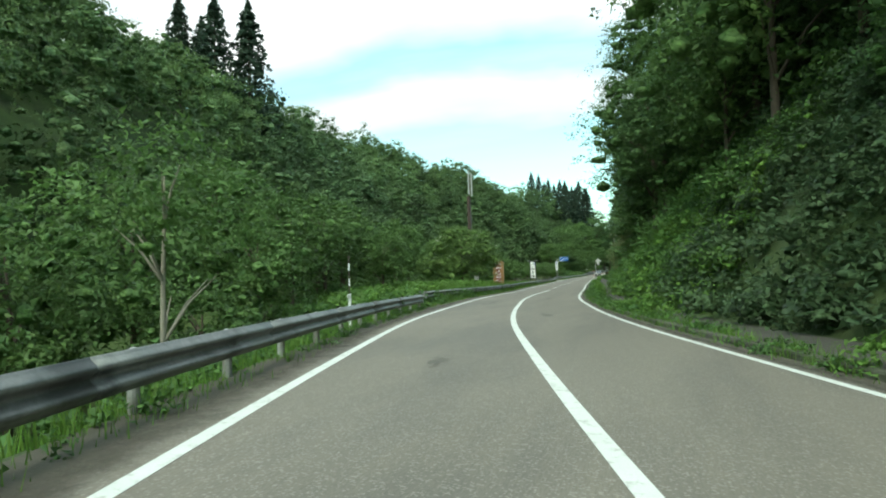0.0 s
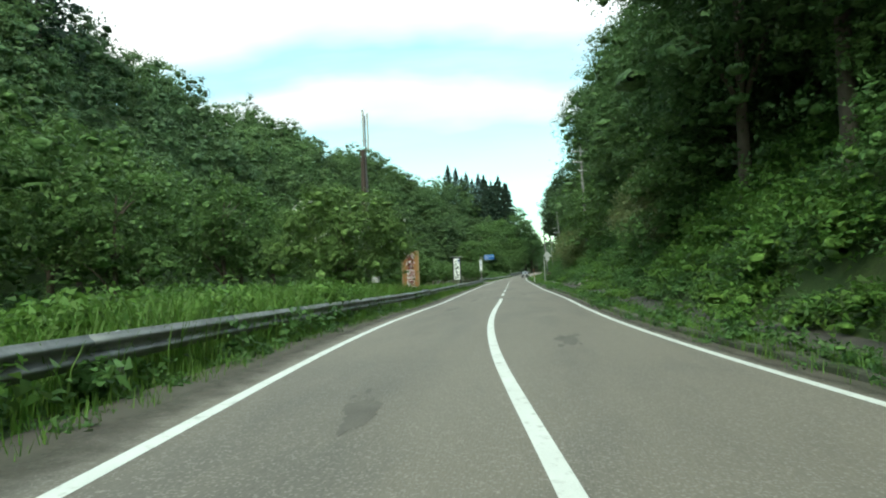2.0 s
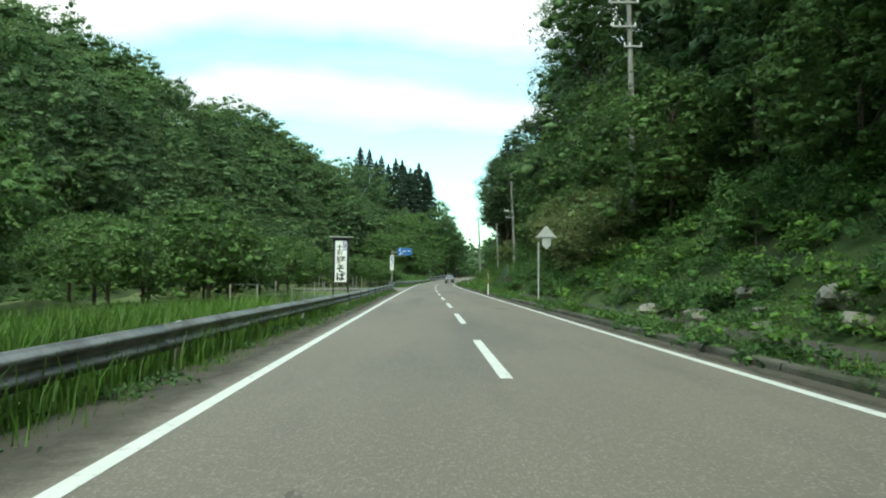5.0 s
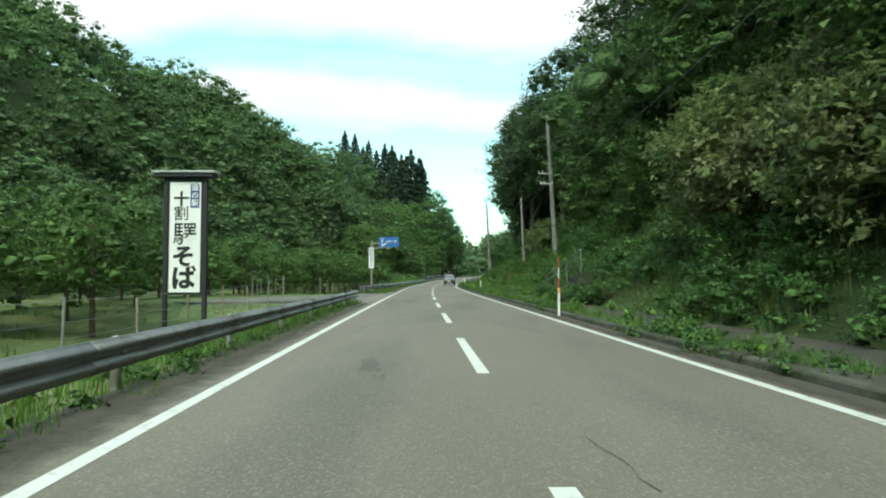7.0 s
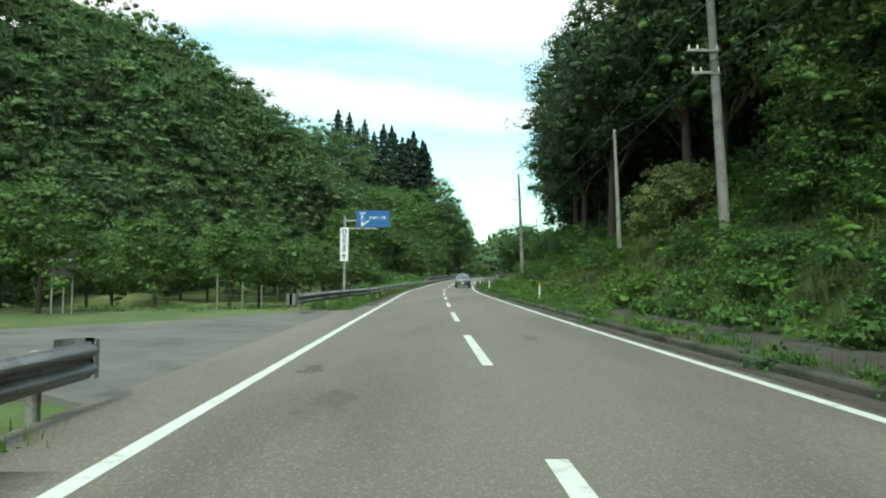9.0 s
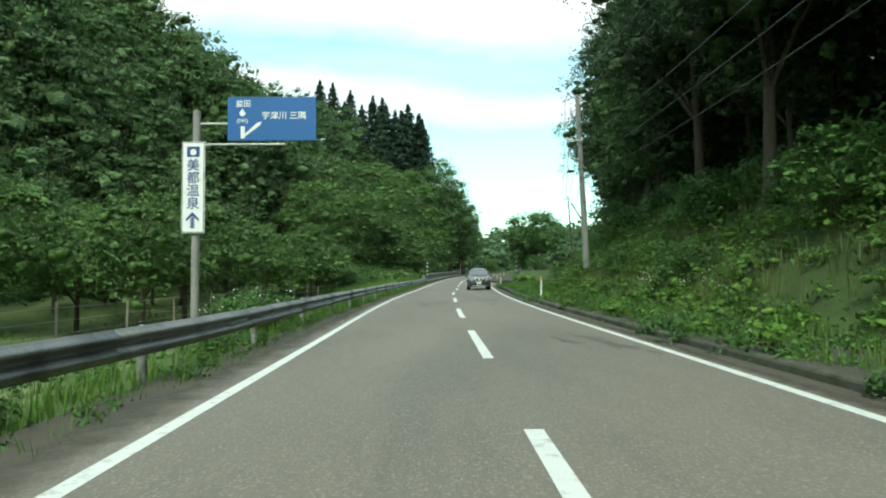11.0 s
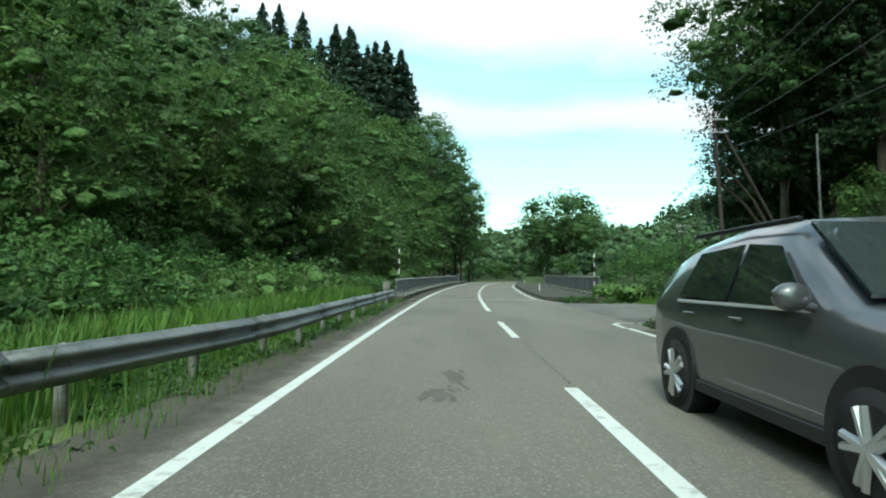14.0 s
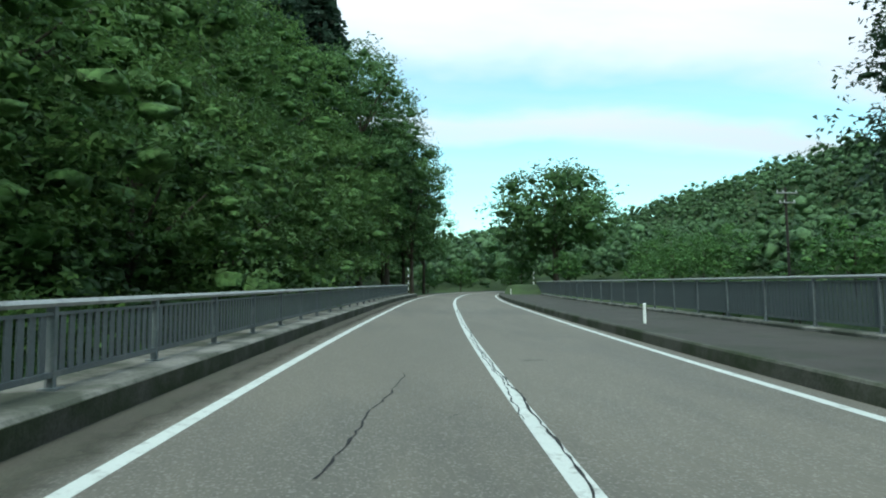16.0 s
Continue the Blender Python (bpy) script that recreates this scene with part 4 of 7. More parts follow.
def carpet(name, label, count, sampler, radius, leaf, per, leaf_mat, category="undergrowth", flat=0.7, raise_by=0.2, spray=7, aspect=1.6):
    lobes = []
    for _ in range(count):
        x, y = sampler()
        r = rng.uniform(*radius)
        lobes.append((x, y, float(ground_z(x, y)) + r * raise_by, r, r, r * flat))
    return tagged(leaf_mesh(name, *foliage(lobes, int(count * per * 1.75), leaf * 0.82, spray, up=0.6, aspect=aspect, fill=0.32, split=3), leaf_mat), label, category, kind="stuff")


def strip(y0, y1, d0, d1):
    def f():
        y = rng.uniform(y0, y1)
        if (d1 if not callable(d1) else 0) < -3.6:
            while 126.8 < y < 144.5:
                y = rng.uniform(y0, y1)
        lo = d0(y) if callable(d0) else d0
        hi = d1(y) if callable(d1) else d1
        return float(road_x(y)) + rng.uniform(lo, hi), y
    return f


def toe(y):
    return float(np.interp(y, RIGHT_BASE_Y, RIGHT_BASE_D))


carpet("bank_shrubs", "tangled vines and shrubs covering the steep road bank", 1050, strip(28, 142, lambda y: toe(y) - 0.2, lambda y: toe(y) + 7), (0.35, 0.95), 0.125, 135, M_KUDZU)
carpet("bank_shrubs", "dark shrubs on the steep road bank", 640, strip(-2, 205, lambda y: toe(y) + 4.0, lambda y: toe(y) + 19), (0.8, 1.7), 0.32, 66, M_LEAF_DARK)
carpet("bank_shrubs", "bright vines hanging down the road cutting", 320, strip(26, 58, lambda y: toe(y) - 0.3, lambda y: toe(y) + 6), (0.5, 1.2), 0.18, 80, M_VERGE)
# shade under the overhanging trees is put into these vines' darker leaf colour
carpet("bank_shrubs", "vines down the road cutting, its shade put into their leaf colour", 620, strip(4, 32, lambda y: toe(y) - 0.3, lambda y: toe(y) + 6), (0.5, 1.1), 0.2, 60, M_EVERGREEN_OR_SHADE)
carpet("bank_weeds", "weedy grass and low plants on the bank", 1000, strip(125, 212, lambda y: toe(y) - 0.4, lambda y: toe(y) + 7), (0.35, 0.85), 0.17, 46, M_VERGE)
carpet("river_thicket", "thicket of vines on the river side", 520, strip(6, 72, -17, -5.6), (0.5, 1.2), 0.25, 56, M_KUDZU)
carpet("hill_foot_thicket", "leafy thicket at the foot of the hill", 420, strip(20, 225, lambda y: float(np.interp(y, HILL_BASE_Y, HILL_BASE_X) - road_x(y)) - 5, lambda y: float(np.interp(y, HILL_BASE_Y, HILL_BASE_X) - road_x(y)) + 2), (0.9, 2.0), 0.34, 60, M_LEAF)


def grass(name, label, count, sampler, tall, mat, width=0.022, bend=0.45, lift=0.0):
    short = tall[1] < 0.5
    xy = np.array([sampler() for _ in range(count)])
    # blades grow in tufts
    rep = 7
    xy = np.repeat(xy, rep, 0) + rng.normal(size=(count * rep, 2)) * 0.10
    z = ground_z(xy[:, 0], xy[:, 1]) + lift
    n = len(xy)
    a = rng.uniform(0, 2 * np.pi, n)
    h = rng.uniform(*tall, n)
    dx, dy = np.cos(a), np.sin(a)
    w = width * rng.uniform(0.7, 1.4, n)
    lean = bend * h * rng.uniform(0.3, 1.2, n)
    p0 = np.stack([xy[:, 0] - dy * w, xy[:, 1] + dx * w, z - 0.03], -1)
    p1 = np.stack([xy[:, 0] + dy * w, xy[:, 1] - dx * w, z - 0.03], -1)
    m0 = np.stack([xy[:, 0] + dx * lean * 0.35 + dy * w * 0.8, xy[:, 1] + dy * lean * 0.35 - dx * w * 0.8, z + h * 0.6], -1)
    m1 = np.stack([xy[:, 0] + dx * lean * 0.35 - dy * w * 0.8, xy[:, 1] + dy * lean * 0.35 + dx * w * 0.8, z + h * 0.6], -1)
    tip = np.stack([xy[:, 0] + dx * lean, xy[:, 1] + dy * lean, z + h * 0.95], -1)
    tip2 = tip + np.stack([dy * 0.004, -dx * 0.004, 0 * a], -1)
    if short:
        v = np.stack([p0, p1, tip2, tip], 1).reshape(-1, 3)
        return tagged(mesh_object(name, v, quads(v), mat), label, "grass", kind="stuff")
    v = np.stack([p0, p1, m0, m1, tip, tip2], 1).reshape(-1, 3)
    i = np.arange(n)[:, None] * 6
    f = np.concatenate([i + np.array([0, 1, 2, 3]), i + np.array([3, 2, 5, 4])])
    return tagged(mesh_object(name, v, f, mat), label, "grass", kind="stuff")


grass("tall_grass", "tall green grass behind the guardrail", 4200, strip(36, 90, -9.5, -4.9), (0.4, 1.0), M_GRASS, 0.011)
grass("tall_grass", "tall grass growing through the guardrail", 650, strip(36, 64, -5.2, -4.4), (0.35, 0.8), M_GRASS, 0.007)
grass("tall_grass", "grass growing over the guardrail", 700, strip(62, 92, -4.75, -4.15), (0.25, 0.65), M_GRASS, 0.010)
carpet("verge_vines", "leafy vines overgrowing the guardrail", 150, strip(31, 63, -6.6, -4.5), (0.35, 0.75), 0.16, 60, M_KUDZU)
carpet("verge_vines", "bright waist-high vines and brush behind the guardrail", 290, strip(20, 60, -12.5, -5.2), (0.5, 1.0), 0.15, 110, M_VERGE, raise_by=0.7)
grass("tall_grass", "long arching bright grass behind the guardrail", 1900, strip(38, 66, -8.5, -4.7), (0.7, 1.35), M_GRASS, 0.010, 0.6)
grass("tall_grass", "tall green grass before the bridge", 3000, strip(189, 222, -9.5, -4.9), (0.5, 1.1), M_GRASS, 0.011)
grass("verge_grass", "short verge grass along the guardrail", 3400, strip(4, 222, -5.2, -4.1), (0.1, 0.34), M_GRASS, 0.009)
grass("verge_grass", "dry grass and weeds along the kerb", 3000, strip(2, 207, 3.98, 4.5), (0.1, 0.36), M_GRASS, 0.009, lift=0.0)
grass("bank_grass", "bleached grass on the bank", 3400, strip(108, 205, lambda y: toe(y), lambda y: toe(y) + 7), (0.3, 0.75), M_GRASS_DRY, 0.010)
grass("meadow_grass", "short orchard grass", 2400, strip(88, 200, -20, -5.5), (0.08, 0.25), M_GRASS, 0.011)
carpet("verge_weeds", "low leafy weeds along the guardrail", 620, strip(2, 222, -5.6, -4.25), (0.12, 0.3), 0.09, 34, M_KUDZU)
carpet("kerb_weeds", "leafy weeds growing along the kerb", 620, strip(2, 206, 3.95, 4.6), (0.1, 0.28), 0.08, 34, M_KUDZU)

carpet("kerb_weeds", "bushy weeds spilling over the kerb", 230, strip(24, 206, lambda y: float(right_line(y)) + 0.62, lambda y: float(right_line(y)) + 1.25), (0.16, 0.42), 0.1, 70, M_KUDZU)
carpet("kerb_weeds", "low bushes standing on the old footway edge", 60, strip(4, 200, lambda y: float(right_line(y)) + 0.9, lambda y: float(right_line(y)) + 1.5), (0.3, 0.55), 0.11, 110, M_VERGE, raise_by=0.4)

# -- single trees --
broad = [tree("broadleaf_tree", "leafy broadleaf tree leaning out from the bank", "tree", "trees on the bank", 10, 3.6, 1.4, 26, 4000, 0.215, M_LEAF_DARK if s % 2 else M_LEAF, M_BARK, 11 + s, lean=0.06, limbs=7) for s in range(4)]
for ob, (x, y) in zip(broad, ((2.6, 34), (1.5, 58), (0.6, 80), (-0.4, 108))):
    ob.matrix_basis = stand(ob, x, y, 0.9, 40 * y)
for k in range(34):
    y = 6 + k * 5.8
    d = toe(y) + (rng.uniform(2.6, 8.0) if y < 42 else rng.uniform(5.5, 10.5))
    planted(broad[k % 4 if y < 135 else 1 + 2 * (k % 2)], stand(None, float(road_x(y)) + d, y + rng.uniform(-1.2, 1.2), rng.uniform(0.8, 1.35), rng.uniform(0, 360), 0.3))

# tall trees at the corner above the side road
tall_tree = tree("tall_tree", "tall dark broadleaf tree by the side road", "tree", "tall corner trees", 22, 5.2, 4.6, 64, 15000, 0.26, M_EVERGREEN_OR_SHADE, M_BARK, 71, lean=0.03, trunk_r=0.32, limbs=9, fill=0.3)
tall_tree.matrix_basis = stand(None, 21.6, 247, 1.3, 10)
for x, y, k, a in ((21, 239, 1.35, 80), (23, 249, 1.5, 50), (28, 242, 1.5, 170), (20, 233, 1.15, 260), (26, 232, 1.3, 20), (7.0, 204, 1.1, 150), (10.5, 201, 1.1, 10), (5.0, 195, 0.95, 30), (4.6, 186, 0.85, 200), (1.0, 176.5, 0.84, 120), (-0.4, 168, 0.8, 250), (-0.6, 160, 0.8, 330), (1.2, 152.5, 0.85, 60), (6, 147, 0.95, 95),):
    planted(tall_tree, stand(None, x, y, k, a, 0.4))
bank_tree = tree("bank_tree", "spreading leafy tree overhanging the road bank", "tree", "trees over the cutting", 18, 4.8, 1.0, 60, 13000, 0.215, M_LEAF_DARK, M_BARK, 73, lean=-0.02, trunk_r=0.26, limbs=9)
bank_tree.matrix_basis = stand(None, 0.6, 54.5, 1.0, 190, 0.4)
for x, y, k, a in ((8.6, 13, 0.75, 20), (7.0, 20, 0.8, 110), (5.8, 27, 0.76, 220), (4.0, 34, 0.8, 300), (2.6, 41, 0.8, 40), (1.0, 48, 0.95, 70), (1.2, 62.5, 0.95, 250), (1.8, 71, 0.92, 340), (1.4, 79, 0.92, 15)):
    planted(bank_tree, stand(None, x, y, k, a, 0.4))
slope_tree = tree("slope_tree", "low bushy tree covering the road bank", "tree", "bushy trees on the bank", 6.5, 3.1, -0.6, 36, 4600, 0.2, M_LEAF, M_BARK, 79, trunk_r=0.12, limbs=7)
slope_tree.matrix_basis = stand(None, 0.2, 60, 1.0, 0, 0.4)
for k in range(44):
    y = 38 + k * 2.5
    d = toe(y) + (4.2, 6.6, 9.0, 11.8)[k % 4] + rng.uniform(-0.5, 0.5)
    planted(slope_tree, stand(None, float(road_x(y)) + d, y + rng.uniform(-1, 1), rng.uniform(0.75, 1.2), rng.uniform(0, 360), 0.4))
bamboo_bush = tree("bamboo_thicket", "pale yellow-green dwarf bamboo thicket on the bank", "bush", "bamboo thickets", 4.2, 2.5, -0.8, 34, 5200, 0.2, M_BAMBOO, M_BARK, 87, trunk_r=0.05, limbs=6)
bamboo_bush.matrix_basis = stand(None, float(road_x(106)) + toe(106) + 2.6, 106, 1.0, 0, 0.3)
for k in range(11):
    y = (100.5, 103, 109, 112, 115, 104.5, 110.5, 72, 76.5, 63, 148)[k]
    d = toe(y) + (4.6, 2.2, 2.4, 4.2, 3.0, 6.2, 6.4, 3.2, 4.4, 3.0, 3.4)[k]
    planted(bamboo_bush, stand(None, float(road_x(y)) + d, y, 0.8 + 0.08 * (k % 5), k * 71, 0.3))
crest_tree = tree("crest_tree", "high round-crowned broadleaf tree above the bank", "tree", "", 23, 5.6, 10.5, 56, 14000, 0.25, M_LEAF_DARK, M_BARK, 77, trunk_r=0.3, limbs=9, fill=0.28)
crest_tree.matrix_basis = stand(None, 3.4, 121, 1.0, 20, 0.3)
for x, y, k, a in ((5.0, 110, 0.9, 120), (4.5, 133, 0.85, 200), (3.6, 97, 0.85, 300), (4.0, 88, 0.85, 60), (16.6, 239, 1.5, 140), (18.5, 231, 1.4, 310)):
    planted(crest_tree, stand(None, x, y, k, a, 0.3))

# trees that lean over the river below the hill, before and beside the bridge
river_tree = tree("riverside_tree", "full-crowned green tree on the river bank", "tree", "riverside trees", 15, 5.0, 1.6, 50, 13000, 0.205, M_LEAF, M_BARK, 83, trunk_r=0.26, limbs=9)
river_tree.matrix_basis = stand(None, -20.5, 230, 0.95, 0)
for x, y, k, a in ((-22.5, 222, 0.85, 50), (-19.5, 238, 1.0, 90), (-18.4, 246, 1.05, 140), (-17.2, 254, 1.1, 190), (-15.8, 262, 1.1, 230), (-14.4, 270, 1.1, 280), (-12.9, 278, 1.1, 320),
                   (-24, 237, 1.2, 70), (-22.5, 249, 1.3, 110), (-20.5, 261, 1.3, 160), (-18, 273, 1.3, 210), (-25, 213, 0.85, 260)):
    planted(river_tree, stand(None, x, y, k, a, 0.5))
dark_tree = tree("dark_tree", "tall dark tree where the road bends", "tree", "trees at the bend", 23, 5.4, 2.5, 36, 8000, 0.32, M_LEAF_DARK, M_BARK, 91, trunk_r=0.3, limbs=9)
dark_tree.matrix_basis = stand(None, -8.7, 290, 1.0, 0)
for x, y, k, a in ((-11.5, 283, 1.1, 60), (-6.5, 299, 0.9, 130), (-12, 296, 1.25, 200), (-9, 306, 1.0, 280), (-5.0, 308, 0.75, 20), (-6.0, 290, 0.76, 170), (-4.0, 299, 0.7, 90)):
    planted(dark_tree, stand(None, x, y, k, a, 0.5))
round_tree = tree("round_tree", "wide round-crowned tree past the bridge", "tree", "", 11.5, 7.0, 1.2, 34, 7000, 0.42, M_LEAF_DARK, M_BARK, 97, trunk_r=0.35, limbs=9)
round_tree.matrix_basis = stand(None, 12.4, 297, 1.22, 0)
shrub = tree("shrub", "low bushy green shrub in rough grass", "shrub", "shrubs", 3.0, 1.7, 0.1, 16, 1250, 0.16, M_KUDZU, M_BARK, 101, trunk_r=0.06, limbs=5)
shrub.matrix_basis = stand(None, 22, 292, 1.6, 0)
for x, y, k in ((11, 288, 1.2), (25, 285, 1.7), (19, 280, 1.4), (27, 296, 2.0), (9.5, 303, 1.4), (14, 276, 1.3), (18, 270, 1.5), (23, 268, 1.7), (12.5, 264, 1.3), (2.5, 312, 1.5), (-2, 316, 1.3), (10, 312, 1.5),
                (9.5, 222, 0.9), (12, 228, 1.2), (15, 236, 1.5), (11, 238, 1.2), (18, 228, 1.4), (21, 240, 1.8), (14, 248, 1.5), (24, 252, 1.9), (17, 256, 1.6), (30, 262, 2.2), (34, 275, 2.4), (30, 290, 2.2)):
    planted(shrub, stand(None, x, y, k, x * 47, 0.2))

# cedars on the ridge
cedar_tree = cedar("cedar_tree", "dark pointed cedar standing on the ridge", 20, 3.9, 5)
cedar_tree.matrix_basis = stand(None, -18, 299, 1.0, 0)
for x, y, top in ((-19.5, 301, 40.5), (-22.5, 297, 38), (-25.5, 295, 40.5), (-28, 296, 41.5), (-31, 298, 40), (-20.5, 290, 36), (-24, 288, 37), (-16.5, 294, 36), (-33, 292, 42), (-16, 303, 37), (-38, 296, 45), (-42, 300, 47), (-36, 302, 42), (-62, 84, 43), (-58.5, 88, 43), (-66, 86, 41), (-64.5, 79, 41)):
    g = float(ground_z(x, y))
    k = max(0.6, (top + 4 - g) / 20)
    planted(cedar_tree, pose(x, y, g, 0, 0, x * 31) @ Matrix.Diagonal((k * 1.25, k * 1.25, k, 1)))

# chestnut, river trees and orchard on the left
chestnut = tree("chestnut_tree", "bushy chestnut tree with pale catkins", "tree", "", 7.2, 4.1, 0.3, 44, 15000, 0.17, M_CHESTNUT, M_BARK, 111, trunk_r=0.2, limbs=8)
chestnut.matrix_basis = stand(None, -17.7, 63.8, 0.93, 0)
cat_lobes = crown_lobes(4.1, 7.2, 0.3, 30, 111)
cv, _n = lobe_leaves(cat_lobes, 420, 0.22, 7, aspect=7)
tagged(mesh_object("catkin", cv, quads(cv), M_BLOSSOM, chestnut, label="pale chestnut catkins"), kind="stuff")
sapling = tree("young_tree", "slender young tree with sparse fresh leaves", "tree", "", 6.6, 2.6, 2.4, 12, 1500, 0.17, M_LEAF_LIGHT, M_BARK_PALE, 121, trunk_r=0.09, limbs=8, fill=0.12)
sapling.matrix_basis = stand(None, -12.1, 15.4, 1.0, 20, z=-1.2)
low_tree = tree("river_bank_tree", "spreading broadleaf tree on the lower river bank", "tree", "river bank trees", 8, 3.4, 0.8, 26, 3600, 0.22, M_LEAF, M_BARK, 131, trunk_r=0.16, limbs=8)
low_tree.matrix_basis = stand(None, -17, 12, 0.8, 0)
for x, y, k in ((-15.5, 21, 0.7), (-20, 18, 1.0), (-18, 28, 0.85), (-23, 26, 1.1), (-21, 36, 0.95), (-26, 36, 1.2), (-24, 46, 1.0), (-29, 44, 1.2), (-20, 48, 0.7), (-27, 55, 1.1), (-31, 58, 1.3), (-14, 4, 0.8), (-19, 0, 1.1), (-25, 10, 1.2), (-28, 18, 1.3), (-25, 64, 1.0), (-28, 72, 1.1), (-33, 68, 1.3), (-24, 78, 0.8), (-30, 82, 1.1), (-22.5, 86, 0.75), (-21, 82, 0.6), (-27, 90, 0.9)):
    planted(low_tree, stand(None, x, y, k, x * 53 + y * 17, 0.3))
orchard_tree = tree("orchard_tree", "small pruned orchard tree with several stems", "tree", "orchard trees", 4.0, 2.3, 0.45, 24, 2300, 0.16, M_LEAF, M_BARK, 141, trunk_r=0.09, limbs=8)
orchard_tree.matrix_basis = stand(None, -20.5, 100, 1.0, 0, 0.02)
for i, y in enumerate(np.arange(92, 204, 4.7)):
    for j, d in enumerate((-10.8, -15.0, -19.4)):
        if (i, j) == (0, 0) or rng.random() < 0.12 or (j == 0 and 118 < y < 150) or (j == 0 and 106 < y < 115) or (j == 1 and 126 < y < 141):
            continue
        x = float(road_x(y)) + d + rng.uniform(-0.6, 0.6)
        planted(orchard_tree, stand(None, x, y + rng.uniform(-0.8, 0.8), rng.uniform(1.0, 1.3), rng.uniform(0, 360), 0.02))

# shrubs that hide the feet of the bank trees
for k in range(46):
    y = -6 + k * 4.55
    d = toe(y) + rng.uniform(0.8, 6.0)
    planted(shrub, stand(None, float(road_x(y)) + d, y + rng.uniform(-1.5, 1.5), rng.uniform(0.5, 1.0), rng.uniform(0, 360), 0.3))
for x, y, k in ((1.5, 197, 0.9), (4, 201, 1.1), (2.5, 205, 0.8), (6, 207, 1.0), (8.5, 203.5, 1.3), (11, 206.5, 1.5), (7.5, 226.5, 1.0), (10, 224.5, 1.1), (13, 225, 1.3), (16, 224, 1.5), (19, 226, 1.6)):
    planted(shrub, stand(None, x, y, k, x * 61, 0.2))
for x, y, k in ((5.5, 199, 0.7), (9, 198, 0.9), (8, 229, 0.7), (12, 232, 0.8), (15, 226.5, 0.8), (19, 231, 1.0)):
    planted(low_tree, stand(None, x, y, k, x * 37, 0.2))
grass("meadow_grass", "rough grass by the side road", 1500, strip(194, 208.5, 6.4, 13), (0.2, 0.6), M_GRASS, 0.011)
grass("meadow_grass", "rough grass beyond the side road", 1500, strip(222.9, 229, 8.5, 22), (0.2, 0.6), M_GRASS, 0.011)
carpet("corner_weeds", "weeds on the kerb corner", 40, strip(206.6, 208.6, 3.9, 5.6), (0.15, 0.35), 0.09, 40, M_KUDZU)
grass("verge_grass", "short grass creeping on to the shoulder", 1700, strip(4, 222, -4.2, -3.72), (0.06, 0.26), M_GRASS, 0.009)
carpet("verge_weeds", "low weeds creeping on to the shoulder", 420, strip(4, 222, -4.25, -3.8), (0.08, 0.22), 0.08, 30, M_KUDZU)
carpet("footway_weeds", "weeds spreading over the old footway", 300, strip(146, 206, 4.3, 6.4), (0.12, 0.34), 0.10, 34, M_KUDZU)
grass("footway_grass", "grass overgrowing the old footway", 1100, strip(146, 206, 4.2, 6.6), (0.12, 0.45), M_GRASS, 0.010)
carpet("kerb_weeds", "weed tufts on the bridge kerb", 26, strip(227.5, 262, 3.5, 3.95), (0.1, 0.28), 0.09, 36, M_KUDZU)
for i in range(16):
    y = 201 + 1.5 * i
    x = float(road_x(y)) - 9.5 - 1.5 * (i % 4) + 0.5 * math.sin(i * 2.1)
    planted(shrub, stand(None, x, y, 0.9 + 0.14 * (i % 4), i * 67, 0.3))
carpet("hill_foot_thicket", "bright vines and brush below the hill", 110, strip(200, 225, -16, -9), (0.9, 1.9), 0.2, 120, M_KUDZU)
grass("verge_grass", "grass round the end of the guardrail", 260, lambda: (rng.uniform(-17.2, -14.9), rng.uniform(119, 127.2)), (0.12, 0.4), M_GRASS, 0.010)
bush_lobes = [(rng.uniform(-17.0, -15.7), rng.uniform(161.2, 164.6), rng.uniform(0.1, 0.5), 0.55, 0.55, 0.5) for _ in range(13)]
bush = tagged(leaf_mesh("flowering_bush", *foliage(bush_lobes, 2600, 0.12, 4), M_KUDZU), "leafy green bush with white flowers behind the guardrail", "bush")
cv, _n = lobe_leaves([(x, y, z + 0.1, 0.55, 0.55, 0.55) for x, y, z, *_ in bush_lobes], 260, 0.06, 4)
mesh_object("blossoms", cv, quads(cv), M_BLOSSOM, bush, label="small white flower heads")
carpet("bank_shrubs", "vines hanging over the ramp wall", 60, lambda: (rng.uniform(-5.1, -4.4), rng.uniform(120, 130)), (0.25, 0.5), 0.13, 70, M_KUDZU, raise_by=0.9)
cv, _n = lobe_leaves([(rng.uniform(-4.6, -3.4), rng.uniform(163, 171), 0.9, 0.5, 0.6, 0.4) for _ in range(10)], 160, 0.07, 4)
tagged(mesh_object("flowers", cv, quads(cv), M_BLOSSOM), "small white flowers on the bank", "flowers", kind="stuff")
carpet("verge_weeds", "leafy brush beside the bridge railing", 16, lambda: (rng.uniform(-14.5, -13.7), rng.uniform(219.2, 222.2)), (0.3, 0.5), 0.13, 80, M_KUDZU, raise_by=1.6)
carpet("kerb_weeds", "weeds on the end of the bridge footway", 46, strip(224.3, 227.2, 3.9, 7.6), (0.12, 0.32), 0.1, 44, M_KUDZU, raise_by=1.2)
carpet("bank_shrubs", "green shrubs low on the bank", 110, strip(98, 127, lambda y: toe(y) + 0.8, lambda y: toe(y) + 6), (0.45, 1.0), 0.16, 84, M_KUDZU)
carpet("bank_shrubs", "dark undergrowth below the bank trees", 130, strip(92, 170, lambda y: toe(y) + 9, lambda y: toe(y) + 18), (1.4, 2.4), 0.36, 60, M_LEAF_DARK)
